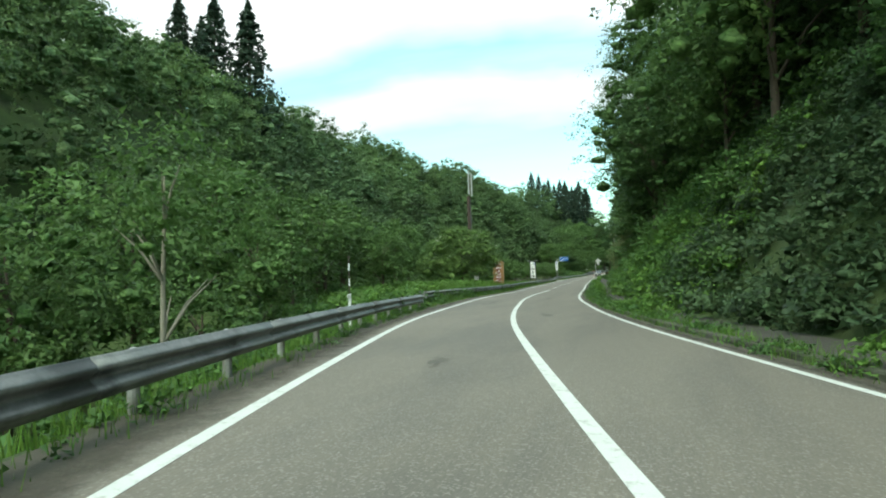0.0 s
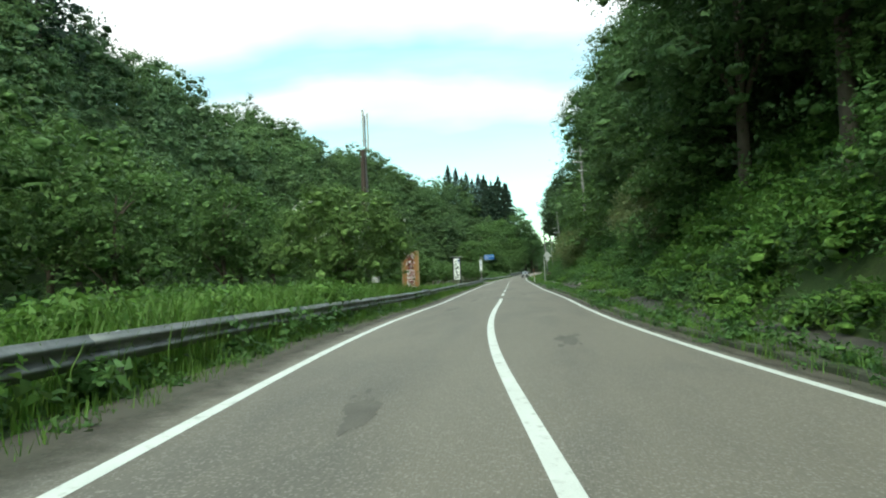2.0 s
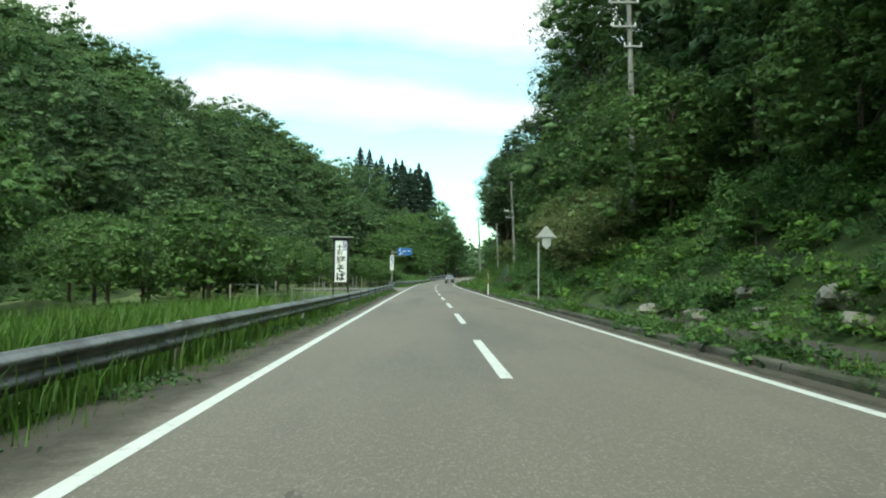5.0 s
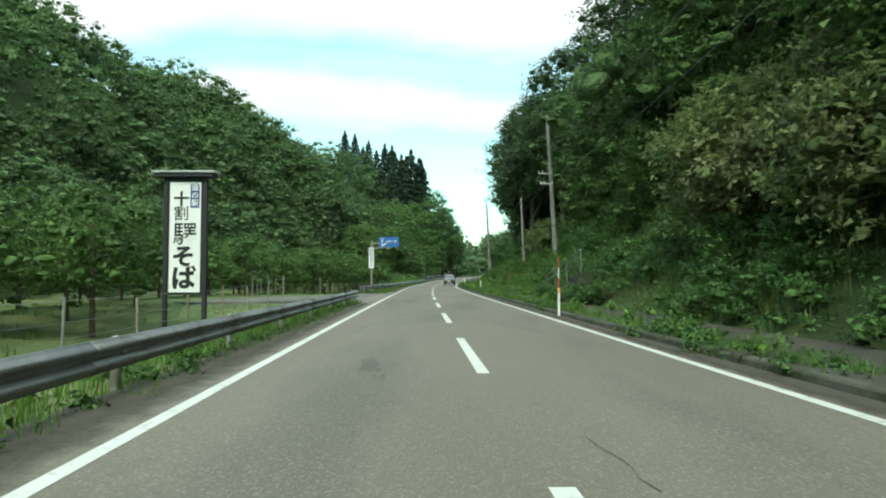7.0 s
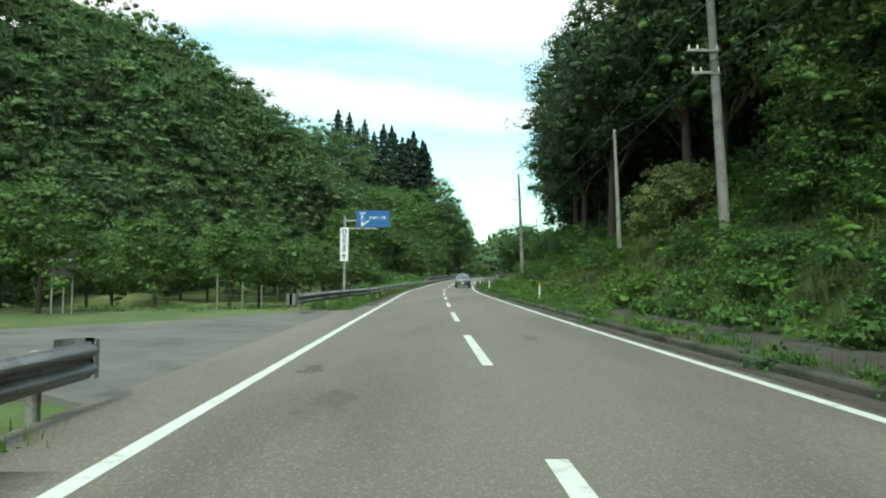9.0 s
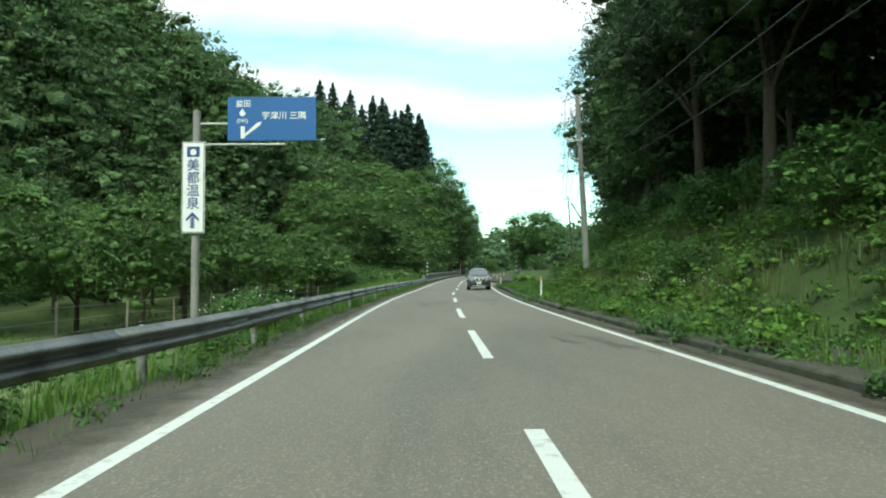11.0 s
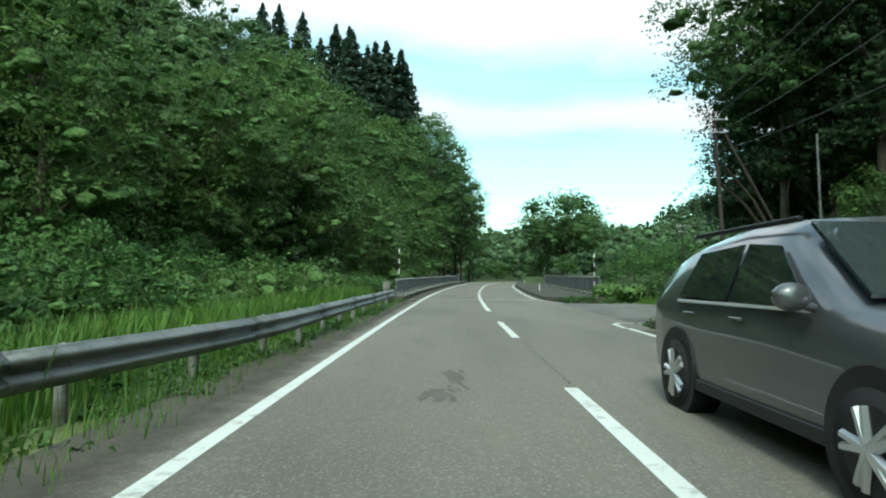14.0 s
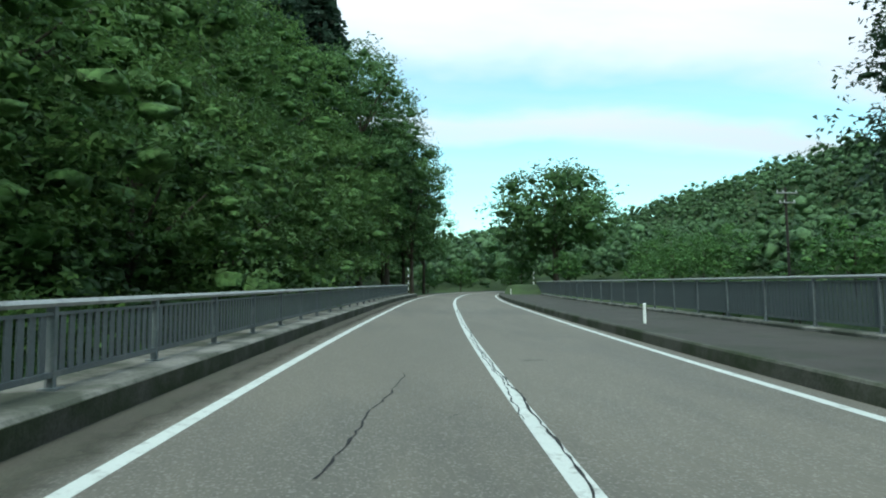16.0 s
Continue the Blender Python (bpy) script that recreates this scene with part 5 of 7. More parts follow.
carpet("hill_foot_thicket", "leafy brush behind the guardrail before the bridge", 110, strip(207, 231, -12, -6.2), (0.7, 1.4), 0.17, 110, M_LEAF, raise_by=0.7)
carpet("bank_shrubs", "bright shrubs and vines on the bank above the footway", 340, strip(40, 104, lambda y: toe(y) - 0.1, lambda y: toe(y) + 5.5), (0.4, 1.0), 0.13, 90, M_VERGE)

# ---- guardrails ----
WAVE = [(0.04 * (1 - math.cos(4 * math.pi * i / 20)), 0.35 * i / 20) for i in range(21)]


def guardrail(y0, y1, off, top, spacing, label, caps=(True, True)):
    """Two-wave steel beam on round posts; off(y) is its distance left of the centre line."""
    rail = tagged(new("guardrail"), label, "guardrail", "roadside guardrails")
    front = [(dx, z) for dx, z in WAVE]
    back = [(dx - 0.012, z) for dx, z in reversed(WAVE)]

    def sec(y):
        o = off(y)
        return [(o + dx, top - 0.35 + z) for dx, z in front + back]
    cuts = list(np.arange(y0, y1 - 2.0, 4.0)) + [y1]
    for a, b in zip(cuts[:-1], cuts[1:]):
        sweep("beam", steps(a, b, 1.0), sec, M_STEEL, rail, closed=True, smooth=True)
    for y in np.arange(y0 + 0.7, y1, spacing):
        d = off(y) - 0.085
        x = float(road_x(y)) + d
        z = float(ground_z(x, y))
        zr = float(road_z(d, y))
        bm = bmesh.new()
        tube(bm, (x, y, min(z, zr) - 0.3), (x, y, zr + top - 0.06), 0.057, seg=12)
        p = part("post", bm, M_POST, rail)
        bm = bmesh.new()
        bmesh.ops.create_uvsphere(bm, u_segments=10, v_segments=5, radius=0.06, matrix=Matrix.Translation((x, y, zr + top - 0.06)))
        part("post_cap", bm, M_STEEL_LIGHT, p)
        bm = bmesh.new()
        box(bm, x - 0.02, y - 0.05, zr + top - 0.3, x + 0.1, y + 0.05, zr + top - 0.05, 0.008)
        part("bracket", bm, M_STEEL, p)
    for end, on in ((y0, caps[0]), (y1, caps[1])):
        if not on:
            continue
        s = -1 if end == y0 else 1
        d = off(end)
        x, zr = float(road_x(end)) + d, float(road_z(d, end))
        bm = bmesh.new()
        outer, inner = [], []
        for i in range(8):
            a = math.pi * i / 7
            px, py = x - 0.16 + 0.2 * math.cos(a), end + s * 0.26 * math.sin(a)
            outer.append((bm.verts.new((px, py, zr + top - 0.36)), bm.verts.new((px, py, zr + top + 0.01))))
        for i in range(7):
            bm.faces.new((outer[i][0], outer[i + 1][0], outer[i + 1][1], outer[i][1]))
        bmesh.ops.solidify(bm, geom=bm.faces[:], thickness=0.012)
        part("end_wing", bm, M_STEEL_LIGHT, rail, "rounded steel end wing")
    return rail


guardrail(-16, 29.0, lambda y: -4.02, 0.60, 2.0, "dark weathered steel guardrail on pale posts")
guardrail(33.0, 66.0, lambda y: -4.6 + 0.3 * float(ease(33, 60, y)), 0.66, 4.0, "guardrail half buried in tall grass")
guardrail(66.6, 128.0, lambda y: -4.3 + 0.2 * float(ease(80, 100, y)), 0.60, 4.0, "long steel guardrail beside the orchard")
guardrail(142.0, 194.4, lambda y: -4.05 - 1.1 * float(1 - ease(142, 158, y)), 0.68, 4.0, "steel guardrail curving away from the side road")
guardrail(193.0, 219.4, lambda y: -4.1 - 1.0 * float(1 - ease(193, 203, y)), 0.62, 2.0, "steel guardrail leading to the bridge")

# ---- raised berm and kerb on the right ----
def kerb_high(y):
    return float(np.interp(y, [0, 30, 165, 190], [0.13, 0.11, 0.12, 0.2]))


def kerb_section(y):
    o, h = float(right_line(y)), kerb_high(y)
    return [(o + 0.60, -0.1), (o + 0.62, h - 0.03), (o + 0.64, h), (o + 0.78, h + 0.01), (o + 0.80, h - 0.05)]


def berm_section(y):
    o, h = float(right_line(y)), kerb_high(y)
    return [(o + 0.79, h - 0.025), (o + 1.9, h - 0.015), (o + 3.1, h - 0.005), (o + 3.12, -0.2)]


for a, b in ((1, 27), (27.03, 53), (53.03, 79), (79.03, 105), (105.03, 131), (131.03, 157), (157.03, 183), (183.03, 207.8)):
    kerb = sweep("kerb", steps(a, b, 1.0), kerb_section, M_DARKWALL)
    tagged(kerb, "dark mossy concrete kerb with weeds", "kerb", "right-hand kerbs", "structure")
berm = sweep("pavement", steps(1, 207.8, 1.0), berm_section, M_FOOTWAY)
tagged(berm, "damp dark asphalt footway beside the bank", "pavement", kind="structure")

# side roads
def apron(name, pts, mat, label, lift=0.012):
    bm = bmesh.new()
    vs = [bm.verts.new((x, y, float(road_z(np.clip(x - road_x(y), -4, 4), y)) + lift + dz)) for x, y, dz in pts]
    bm.faces.new(vs)
    bmesh.ops.triangulate(bm, faces=bm.faces[:])
    bmesh.ops.recalc_face_normals(bm, faces=bm.faces[:])
    if sum(f.normal.z for f in bm.faces) < 0:
        bmesh.ops.reverse_faces(bm, faces=bm.faces[:])
    rim = [e for e in bm.edges if e.is_boundary]
    low = bmesh.ops.extrude_edge_only(bm, edges=rim)
    for v in low["geom"]:
        if isinstance(v, bmesh.types.BMVert):
            v.co.z -= 0.3
    ob = part(name, bm, mat)
    return tagged(ob, label, "side road", kind="structure")


apron("road", [(-14.75, 128.0, -0.03), (-15.6, 128.4, 0.04), (-18.3, 128.2, 0.06), (-23, 127.6, 0.0), (-25, 129.5, -0.03), (-23.5, 133.4, 0.0), (-20.6, 135.8, 0.06), (-18.6, 138.6, 0.05), (-17.0, 141.6, 0.04), (-16.1, 144.5, 0.03), (-15.2, 147, -0.02), (-14.9, 143, -0.03), (-14.8, 136, -0.03)], M_ASPHALT_OLD, "grey side road joining from the orchard", 0.0)
apron("road", [(-6.3, 208.3, -0.03), (-4.6, 209.4, 0.01), (-2.5, 210.3, 0.01), (0.5, 210.6, 0.01), (4, 210.2, 0.0), (10, 208.6, -0.02), (11, 213.6, -0.02), (6, 215.6, 0.0), (2.2, 218.3, 0.01), (0.6, 221.0, 0.015), (-1.3, 222.4, 0.015), (-3.2, 221.6, 0.012), (-4.6, 222.2, 0.01), (-5.3, 223.2, -0.02), (-5.5, 222, -0.03), (-5.9, 215, -0.03)], M_ASPHALT_OLD, "narrow side road leaving beside the bridge", 0.012)
# painted return of the edge line at the side road's mouth
curve_pts = [(-6.81, 207.4), (-6.68, 208.7), (-6.35, 209.25), (-5.8, 209.15), (-5.2, 208.75), (-4.7, 208.4)]
bm = bmesh.new()
prev = None
for i, (x, y) in enumerate(curve_pts):
    a = Vector(curve_pts[max(i - 1, 0)])
    b = Vector(curve_pts[min(i + 1, len(curve_pts) - 1)])
    t = (b - a).normalized()
    nrm = Vector((-t.y, t.x)) * 0.075
    z = float(road_z(3.2, y)) + 0.018
    row = (bm.verts.new((x + nrm.x, y + nrm.y, z)), bm.verts.new((x - nrm.x, y - nrm.y, z)))
    if prev:
        bm.faces.new((prev[0], prev[1], row[1], row[0]))
    prev = row
tagged(part("road_marking", bm, M_PAINT), "white line curling round the side road corner", "road marking", "road lines", "structure")

# ---- bridge ----
DECK0, DECK1 = 223.6, 277.0
deck = sweep("bridge_deck", steps(DECK0 - 0.2, DECK1, 1.5), [(-3.85, 0.002), (-1.5, 0.002), (0, 0.002), (1.8, 0.002), (3.62, 0.002), (3.62, -0.9), (-3.85, -0.9)], M_ASPHALT, closed=True)
dirt_strip(221.3, DECK1, lambda y: -3.79, lambda y: float(left_line(y)) - 0.05, "dirt-stained gutter along the bridge kerb", M_SHOULDER).location.z = 0.0025
tagged(deck, "patched dark asphalt bridge deck with fine cracks", "bridge deck", kind="structure")
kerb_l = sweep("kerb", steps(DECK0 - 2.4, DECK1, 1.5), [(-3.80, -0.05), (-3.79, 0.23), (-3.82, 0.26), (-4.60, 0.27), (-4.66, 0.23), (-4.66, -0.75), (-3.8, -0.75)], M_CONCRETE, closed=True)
# a darker strip laid over the kerb's road-facing side
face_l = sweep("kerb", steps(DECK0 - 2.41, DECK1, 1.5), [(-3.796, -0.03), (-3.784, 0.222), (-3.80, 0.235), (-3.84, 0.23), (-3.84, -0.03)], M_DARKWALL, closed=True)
tagged(face_l, "darker face strip of the bridge kerb", "kerb", kind="structure")
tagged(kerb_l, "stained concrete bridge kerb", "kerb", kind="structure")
walk_r = sweep("pavement", steps(DECK0 + 2.2, 290, 1.5), [(3.76, 0.2), (5.6, 0.21), (7.5, 0.215), (7.5, -0.7), (3.76, -0.7)], M_FOOTWAY, closed=True)
tagged(walk_r, "raised dark footway on the bridge", "pavement", kind="structure")
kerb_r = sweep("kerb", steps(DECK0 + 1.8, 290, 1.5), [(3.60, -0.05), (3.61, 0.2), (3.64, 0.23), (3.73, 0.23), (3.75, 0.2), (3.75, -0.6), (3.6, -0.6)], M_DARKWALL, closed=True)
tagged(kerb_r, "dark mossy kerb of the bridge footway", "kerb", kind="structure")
edge_r = sweep("kerb", steps(230.2, 290, 1.5), [(7.52, -0.7), (7.52, 0.28), (7.56, 0.31), (7.95, 0.31), (7.98, 0.27), (7.98, -0.7)], M_CONCRETE, closed=True)
tagged(edge_r, "concrete parapet base of the bridge", "kerb", kind="structure")
def joint_strip(off, half, lift, mat, label, teeth=0.0):
    """A strip across the deck, a little askew to the road."""
    bm = bmesh.new()
    prev = None
    n = 60
    for k in range(n + 1):
        u = k / n
        d = -3.78 + 7.36 * u
        y = 223.1 + 3.5 * u + off
        w = half + teeth * (k % 2)
        x, z = float(road_x(y)) + d, float(road_z(d, y)) + lift
        row = (bm.verts.new((x, y - w, z)), bm.verts.new((x, y + w, z)))
        if prev:
            bm.faces.new((prev[0], row[0], row[1], prev[1]))
        prev = row
    tagged(part("expansion_joint", bm, mat), label, "expansion joint", "bridge joints", "structure")


joint_strip(-0.2, 0.11, 0.007, M_JOINT, "pale concrete edge of the bridge joint")
joint_strip(0.2, 0.11, 0.007, M_JOINT, "pale concrete edge of the bridge joint")
joint_strip(0.0, 0.055, 0.008, M_CRACK, "dark toothed gap of the bridge joint", 0.035)


def bridge_rail(y0, y1, d, base, high, label, spacing=2.0):
    rail = tagged(new("bridge_railing"), label, "railing", "bridge railings")
    ring = [(math.cos(i * math.pi / 3) * 0.045, math.sin(i * math.pi / 3) * 0.04) for i in range(6)]
    sweep("top_rail", steps(y0, y1, 1.0), [(d + a, base + high + b) for a, b in ring], M_STEEL_LIGHT, rail, closed=True)
    sweep("bottom_rail", steps(y0, y1, 1.0), [(d - 0.02, base + 0.11), (d + 0.03, base + 0.11), (d + 0.03, base + 0.16), (d - 0.02, base + 0.16)], M_RAILPAINT, rail, closed=True)
    sweep("middle_rail", steps(y0, y1, 1.0), [(d - 0.02, base + high - 0.11), (d + 0.02, base + high - 0.11), (d + 0.02, base + high - 0.08), (d - 0.02, base + high - 0.08)], M_RAILPAINT, rail, closed=True)
    ys = np.arange(y0 + 0.05, y1, spacing)
    for y in ys:
        x, z = float(road_x(y)) + d, float(road_z(d, y)) + base
        bm = bmesh.new()
        box(bm, x - 0.045, y - 0.03, z - 0.02, x + 0.035, y + 0.03, z + high - 0.03, 0.006)
        p = part("post", bm, M_RAILPAINT, rail)
        bm = bmesh.new()
        box(bm, x - 0.08, y - 0.09, z - 0.02, x + 0.08, y + 0.09, z + 0.02, 0.005)
        part("base_plate", bm, M_RAILPAINT, p)
    # flat upright slats between the posts, close together
    slat = None
    for y in ys[:-1]:
        n = 14
        for k in range(1, n):
            yy = y + spacing * k / n
            x, z = float(road_x(yy)) + d, float(road_z(d, yy)) + base
            if slat is None:
                bm = bmesh.new()
                box(bm, -0.008, -0.048, 0.16, 0.008, 0.048, high - 0.10)
                slat = part("slat", bm, M_RAILPAINT, rail)
                ob = slat
            else:
                ob = new("slat", slat.data)
                ob.parent = rail
            ob.location = (x, yy, z)
    return rail


bridge_rail(221.8, 274.5, -4.25, 0.26, 0.76, "grey painted steel bridge railing with flat slats")
bridge_rail(230.6, 289.0, 7.72, 0.31, 1.10, "tall grey steel railing along the bridge footway")

# ---- marker posts ----
def marker_post(x, y, z, label, white=0.75, thin=0.75, red=True):
    ob = empty("marker_post", pose(x, y, z), label, "marker post", "roadside marker posts")
    bm = bmesh.new()
    tube(bm, (0, 0, -0.1), (0, 0, white), 0.042, 0.038, 12)
    part("tube", bm, M_WHITE, ob)
    bm = bmesh.new()
    tube(bm, (0, -0.03, white - 0.06), (0, -0.075, white - 0.06), 0.05, seg=16)
    part("reflector", bm, M_ORANGE if red else M_STEEL_LIGHT, ob, "orange round reflector" if red else "grey back of a reflector")
    if thin:
        n = 3 if red else 5
        for i in range(n):
            bm = bmesh.new()
            tube(bm, (0, 0, white + thin * i / n), (0, 0, white + thin * (i + 1) / n), 0.018, seg=8)
            part("band", bm, M_WHITE if i % 2 else (M_REDPAINT if red else M_DARKPOLE), ob, "white band" if i % 2 else "dark red band")
    return ob


def on_road(d, y, lift=0.0):
    return float(road_x(y)) + d, y, float(road_z(d, y)) + lift


marker_post(*on_road(-4.35, 18.6, -0.05), "white snow pole behind the guardrail", 0.9, 1.0, False)
marker_post(*on_road(3.66, 115.9, 0.1), "white marker post with orange reflector and red-banded tip", 0.78, 1.0)
marker_post(*on_road(4.0, 175.5, 0.24), "short white marker post with orange reflector", 0.85, 0.0)
marker_post(*on_road(4.2, 207.0, 0.22), "white marker post with orange reflector at the corner", 0.72, 0.5)
marker_post(*on_road(4.3, 150.5, 0.22), "short white marker post with orange reflector", 0.8, 0.0)


def snow_pole(x, y, z, high, label):
    ob = empty("snow_pole", pose(x, y, z), label, "snow pole", "banded snow poles")
    n = 9
    for i in range(n):
        bm = bmesh.new()
        tube(bm, (0, 0, high * i / n), (0, 0, high * (i + 1) / n), 0.03, seg=10)
        part("band", bm, M_WHITE if i % 2 == 0 else M_RUST, ob, "white band" if i % 2 == 0 else "dark red band")
    return ob


snow_pole(*on_road(-4.38, 224.4, 0.24), 2.4, "banded snow pole at the bridge end")
snow_pole(*on_road(7.3, 230.2, 0.2), 2.7, "banded snow pole at the end of the bridge railing")
snow_pole(*on_road(-4.3, 275.2, 0.0), 2.5, "banded snow pole at the far bridge end")
snow_pole(*on_road(7.4, 289.6, 0.0), 2.6, "banded snow pole at the far end of the railing")
for y in (239.3, 279.0):
    x, yy, z = on_road(4.7, y, 0.2)
    ob = empty("short_post", pose(x, yy, z), "short white post on the footway", "post", "footway posts")
    bm = bmesh.new()
    tube(bm, (0, 0, 0), (0, 0, 0.5), 0.04, seg=12)
    part("tube", bm, M_WHITE, ob)
    bm = bmesh.new()
    bmesh.ops.create_uvsphere(bm, u_segments=10, v_segments=6, radius=0.042, matrix=Matrix.Translation((0, 0, 0.5)))
    part("cap", bm, M_WHITE, ob)

# concrete end block of the guardrail at the bridge
x, y, z = on_road(-4.45, 219.9)
bm = bmesh.new()
box(bm, -0.16, -0.22, -0.2, 0.16, 0.22, 0.95, 0.03)
block = part("end_block", bm, M_CONCRETE)
block.location = (x, y, z)
tagged(block, "weathered concrete end block before the bridge", "concrete block")

# ---- writing ----
def letters(text, size, mat, parent, m, name="lettering", depth=0.004, bold=0.0, label=""):
    cu = bpy.data.curves.new("text", "FONT")
    cu.body, cu.size, cu.align_x, cu.align_y = text, size, "CENTER", "CENTER"
    cu.extrude, cu.offset = depth, bold
    cu.resolution_u = 3
    tmp = new("text", cu)
    bpy.context.view_layer.update()
    me = bpy.data.meshes.new_from_object(tmp.evaluated_get(bpy.context.evaluated_depsgraph_get()))
    bpy.data.objects.remove(tmp)
    bpy.data.curves.remove(cu)
    me.materials.clear()
    me.materials.append(mat)
    ob = new(name, me)
    ob.parent = parent
    ob.matrix_basis = m
    if label:
        ob["label"] = label
    return ob


def upright(x, z, y=-0.03):
    """On a board that faces -y, at x across and z up."""
    return pose(x, y, z, 90, 0, 0)


# red and brown hot-spring board
board = empty("hot_spring_sign", pose(-16.15, 75.0, 0.0, 0, 0, 14), "varnished brown signboard with crimson white-edged letters in the grass", "sign")
for px in (-0.60, 0.60):
    bm = bmesh.new()
    box(bm, px - 0.05, -0.05, -0.4, px + 0.05, 0.05, 3.28, 0.01)
    part("post", bm, M_BOARD_EDGE, board)
bm = bmesh.new()
box(bm, -0.70, -0.07, 3.28, 0.70, 0.07, 3.36, 0.01)
part("top_rail", bm, M_BOARD_EDGE, board)
for k in range(4):
    bm = bmesh.new()
    box(bm, -0.55, -0.018, 0.45 + k * 0.71, 0.55, 0.018, 0.45 + k * 0.71 + 0.704, 0.004)
    part("board", bm, M_BOARD, board)
for ch, z in (("美", 2.82), ("都", 2.22), ("温", 1.62), ("泉", 1.04)):
    letters(ch, 0.60, M_WHITE, board, upright(0, z, -0.022), "letter_edge", 0.002, 0.04, "white edging of the letter")
    letters(ch, 0.60, M_CRIMSON, board, upright(0, z, -0.030), "letter", 0.003, 0.006, "crimson letter")
bm = bmesh.new()
for i in range(5):
    box(bm, -0.05 + i * 0.10, -0.026, 0.62, 0.03 + i * 0.10, -0.020, 0.72)
part("small_writing", bm, M_WHITE, board, "small white writing")

# black-framed noodle-shop sign
soba = empty("noodle_shop_sign", pose(-17.1, 111.95, 0.0), "tall white noodle sign in a roofed black timber frame", "sign")
for px in (-0.50, 0.50):
    bm = bmesh.new()
    box(bm, px - 0.055, -0.05, -1.1, px + 0.055, 0.05, 3.86, 0.01)
    part("post", bm, M_BLACKWOOD, soba)
bm = bmesh.new()
box(bm, -0.445, -0.03, 0.80, 0.445, 0.03, 3.80, 0.005)
part("backing", bm, M_BLACKWOOD, soba)
bm = bmesh.new()
box(bm, -0.395, -0.045, 0.86, 0.395, -0.028, 3.68, 0.003)
part("panel", bm, M_WHITE, soba, "white lettered panel")
bm = bmesh.new()
box(bm, -0.80, -0.22, 3.90, 0.80, 0.22, 3.955, 0.01)
part("roof", bm, M_STEEL_LIGHT, soba, "grey sheet-metal roof edge")
bm = bmesh.new()
box(bm, -0.74, -0.18, 3.80, 0.74, 0.18, 3.90, 0.01)
part("roof_frame", bm, M_BLACKWOOD, soba)
for ch, size, x, z, b in (("十", 0.40, -0.10, 3.22, 0.012), ("割", 0.40, -0.10, 2.85, 0.002), ("驛", 0.62, 0.0, 2.31, 0.004), ("そ", 0.58, -0.03, 1.74, 0.022), ("ば", 0.62, -0.02, 1.19, 0.024)):
    letters(ch, size, M_INK, soba, upright(x, z, -0.049), "letter", 0.002, b, "black brush letter")
bm = bmesh.new()
box(bm, 0.13, -0.050, 3.02, 0.36, -0.046, 3.64)
part("corner_label", bm, M_NAVY, soba, "navy corner label")
for ch, z in (("道", 3.53), ("の", 3.33), ("駅", 3.13)):
    letters(ch, 0.19, M_WHITE, soba, upright(0.245, z, -0.053), "letter", 0.001, 0.003, "white letter")

# direction sign on its pole, with the hot-spring plate
dpole = empty("direction_sign", pose(-17.82, 162.4, -0.7), "blue direction sign and white hot-spring plate on a steel pole", "road sign")
bm = bmesh.new()
tube(bm, (0, 0, 0), (0, 0, 6.05), 0.10, 0.09, 16)
part("pole", bm, M_POLE, dpole)
bm = bmesh.new()
tube(bm, (0, 0, 5.72), (1.0, 0, 5.72), 0.03, seg=8)
part("arm", bm, M_STEEL_LIGHT, dpole)
bm = bmesh.new()
tube(bm, (0, 0, 5.2), (2.2, 0, 5.2), 0.028, seg=8)
part("arm", bm, M_STEEL_LIGHT, dpole)
bm = bmesh.new()
box(bm, 0.78, -0.06, 5.28, 2.98, -0.03, 6.38, 0.01)
blue = part("blue_panel", bm, M_BLUE, dpole)
letters("益田", 0.19, M_WHITE, blue, upright(1.17, 6.20, -0.064), "lettering", 0.002, 0.002)
letters("宇津川 三隅", 0.21, M_WHITE, blue, upright(2.18, 5.90, -0.064), "lettering", 0.002, 0.002)
letters("(191)", 0.13, M_WHITE, blue, upright(1.15, 5.78, -0.064), "lettering", 0.002, 0.002)
bm = bmesh.new()
box(bm, 1.11, -0.066, 5.34, 1.21, -0.061, 5.64)
vs = [bm.verts.new(p) for p in ((1.07, -0.065, 5.97), (1.15, -0.065, 6.09), (1.23, -0.065, 5.97), (1.19, -0.065, 5.90), (1.11, -0.065, 5.90))]
bm.faces.new(vs[::-1])
vs = [bm.verts.new(p) for p in ((1.18, -0.0655, 5.42), (1.21, -0.0655, 5.38), (1.58, -0.0655, 5.66), (1.64, -0.0655, 5.76), (1.52, -0.0655, 5.73))]
bm.faces.new(vs)
part("arrow", bm, M_WHITE, blue, "white road diagram arrow")
bm = bmesh.new()
box(bm, -0.30, -0.155, 2.98, 0.27, -0.125, 5.24, 0.008)
plate = part("plate", bm, M_WHITE, dpole, "white plate with navy letters")
bm = bmesh.new()
for x0, x1, z0, z1 in ((-0.285, 0.255, 2.995, 3.01), (-0.285, 0.255, 5.21, 5.225), (-0.285, -0.27, 3.01, 5.21), (0.24, 0.255, 3.01, 5.21)):
    box(bm, x0, -0.1585, z0, x1, -0.156, z1)
part("border", bm, M_INK, plate)
bm = bmesh.new()
box(bm, -0.17, -0.158, 4.86, 0.14, -0.1565, 5.12)
part("emblem", bm, M_NAVY, plate, "blue square emblem")
bm = bmesh.new()
bmesh.ops.create_circle(bm, cap_ends=True, segments=20, radius=0.08, matrix=pose(-0.015, -0.1595, 4.98, 90))
part("emblem", bm, M_WHITE, plate, "white ring of the emblem")
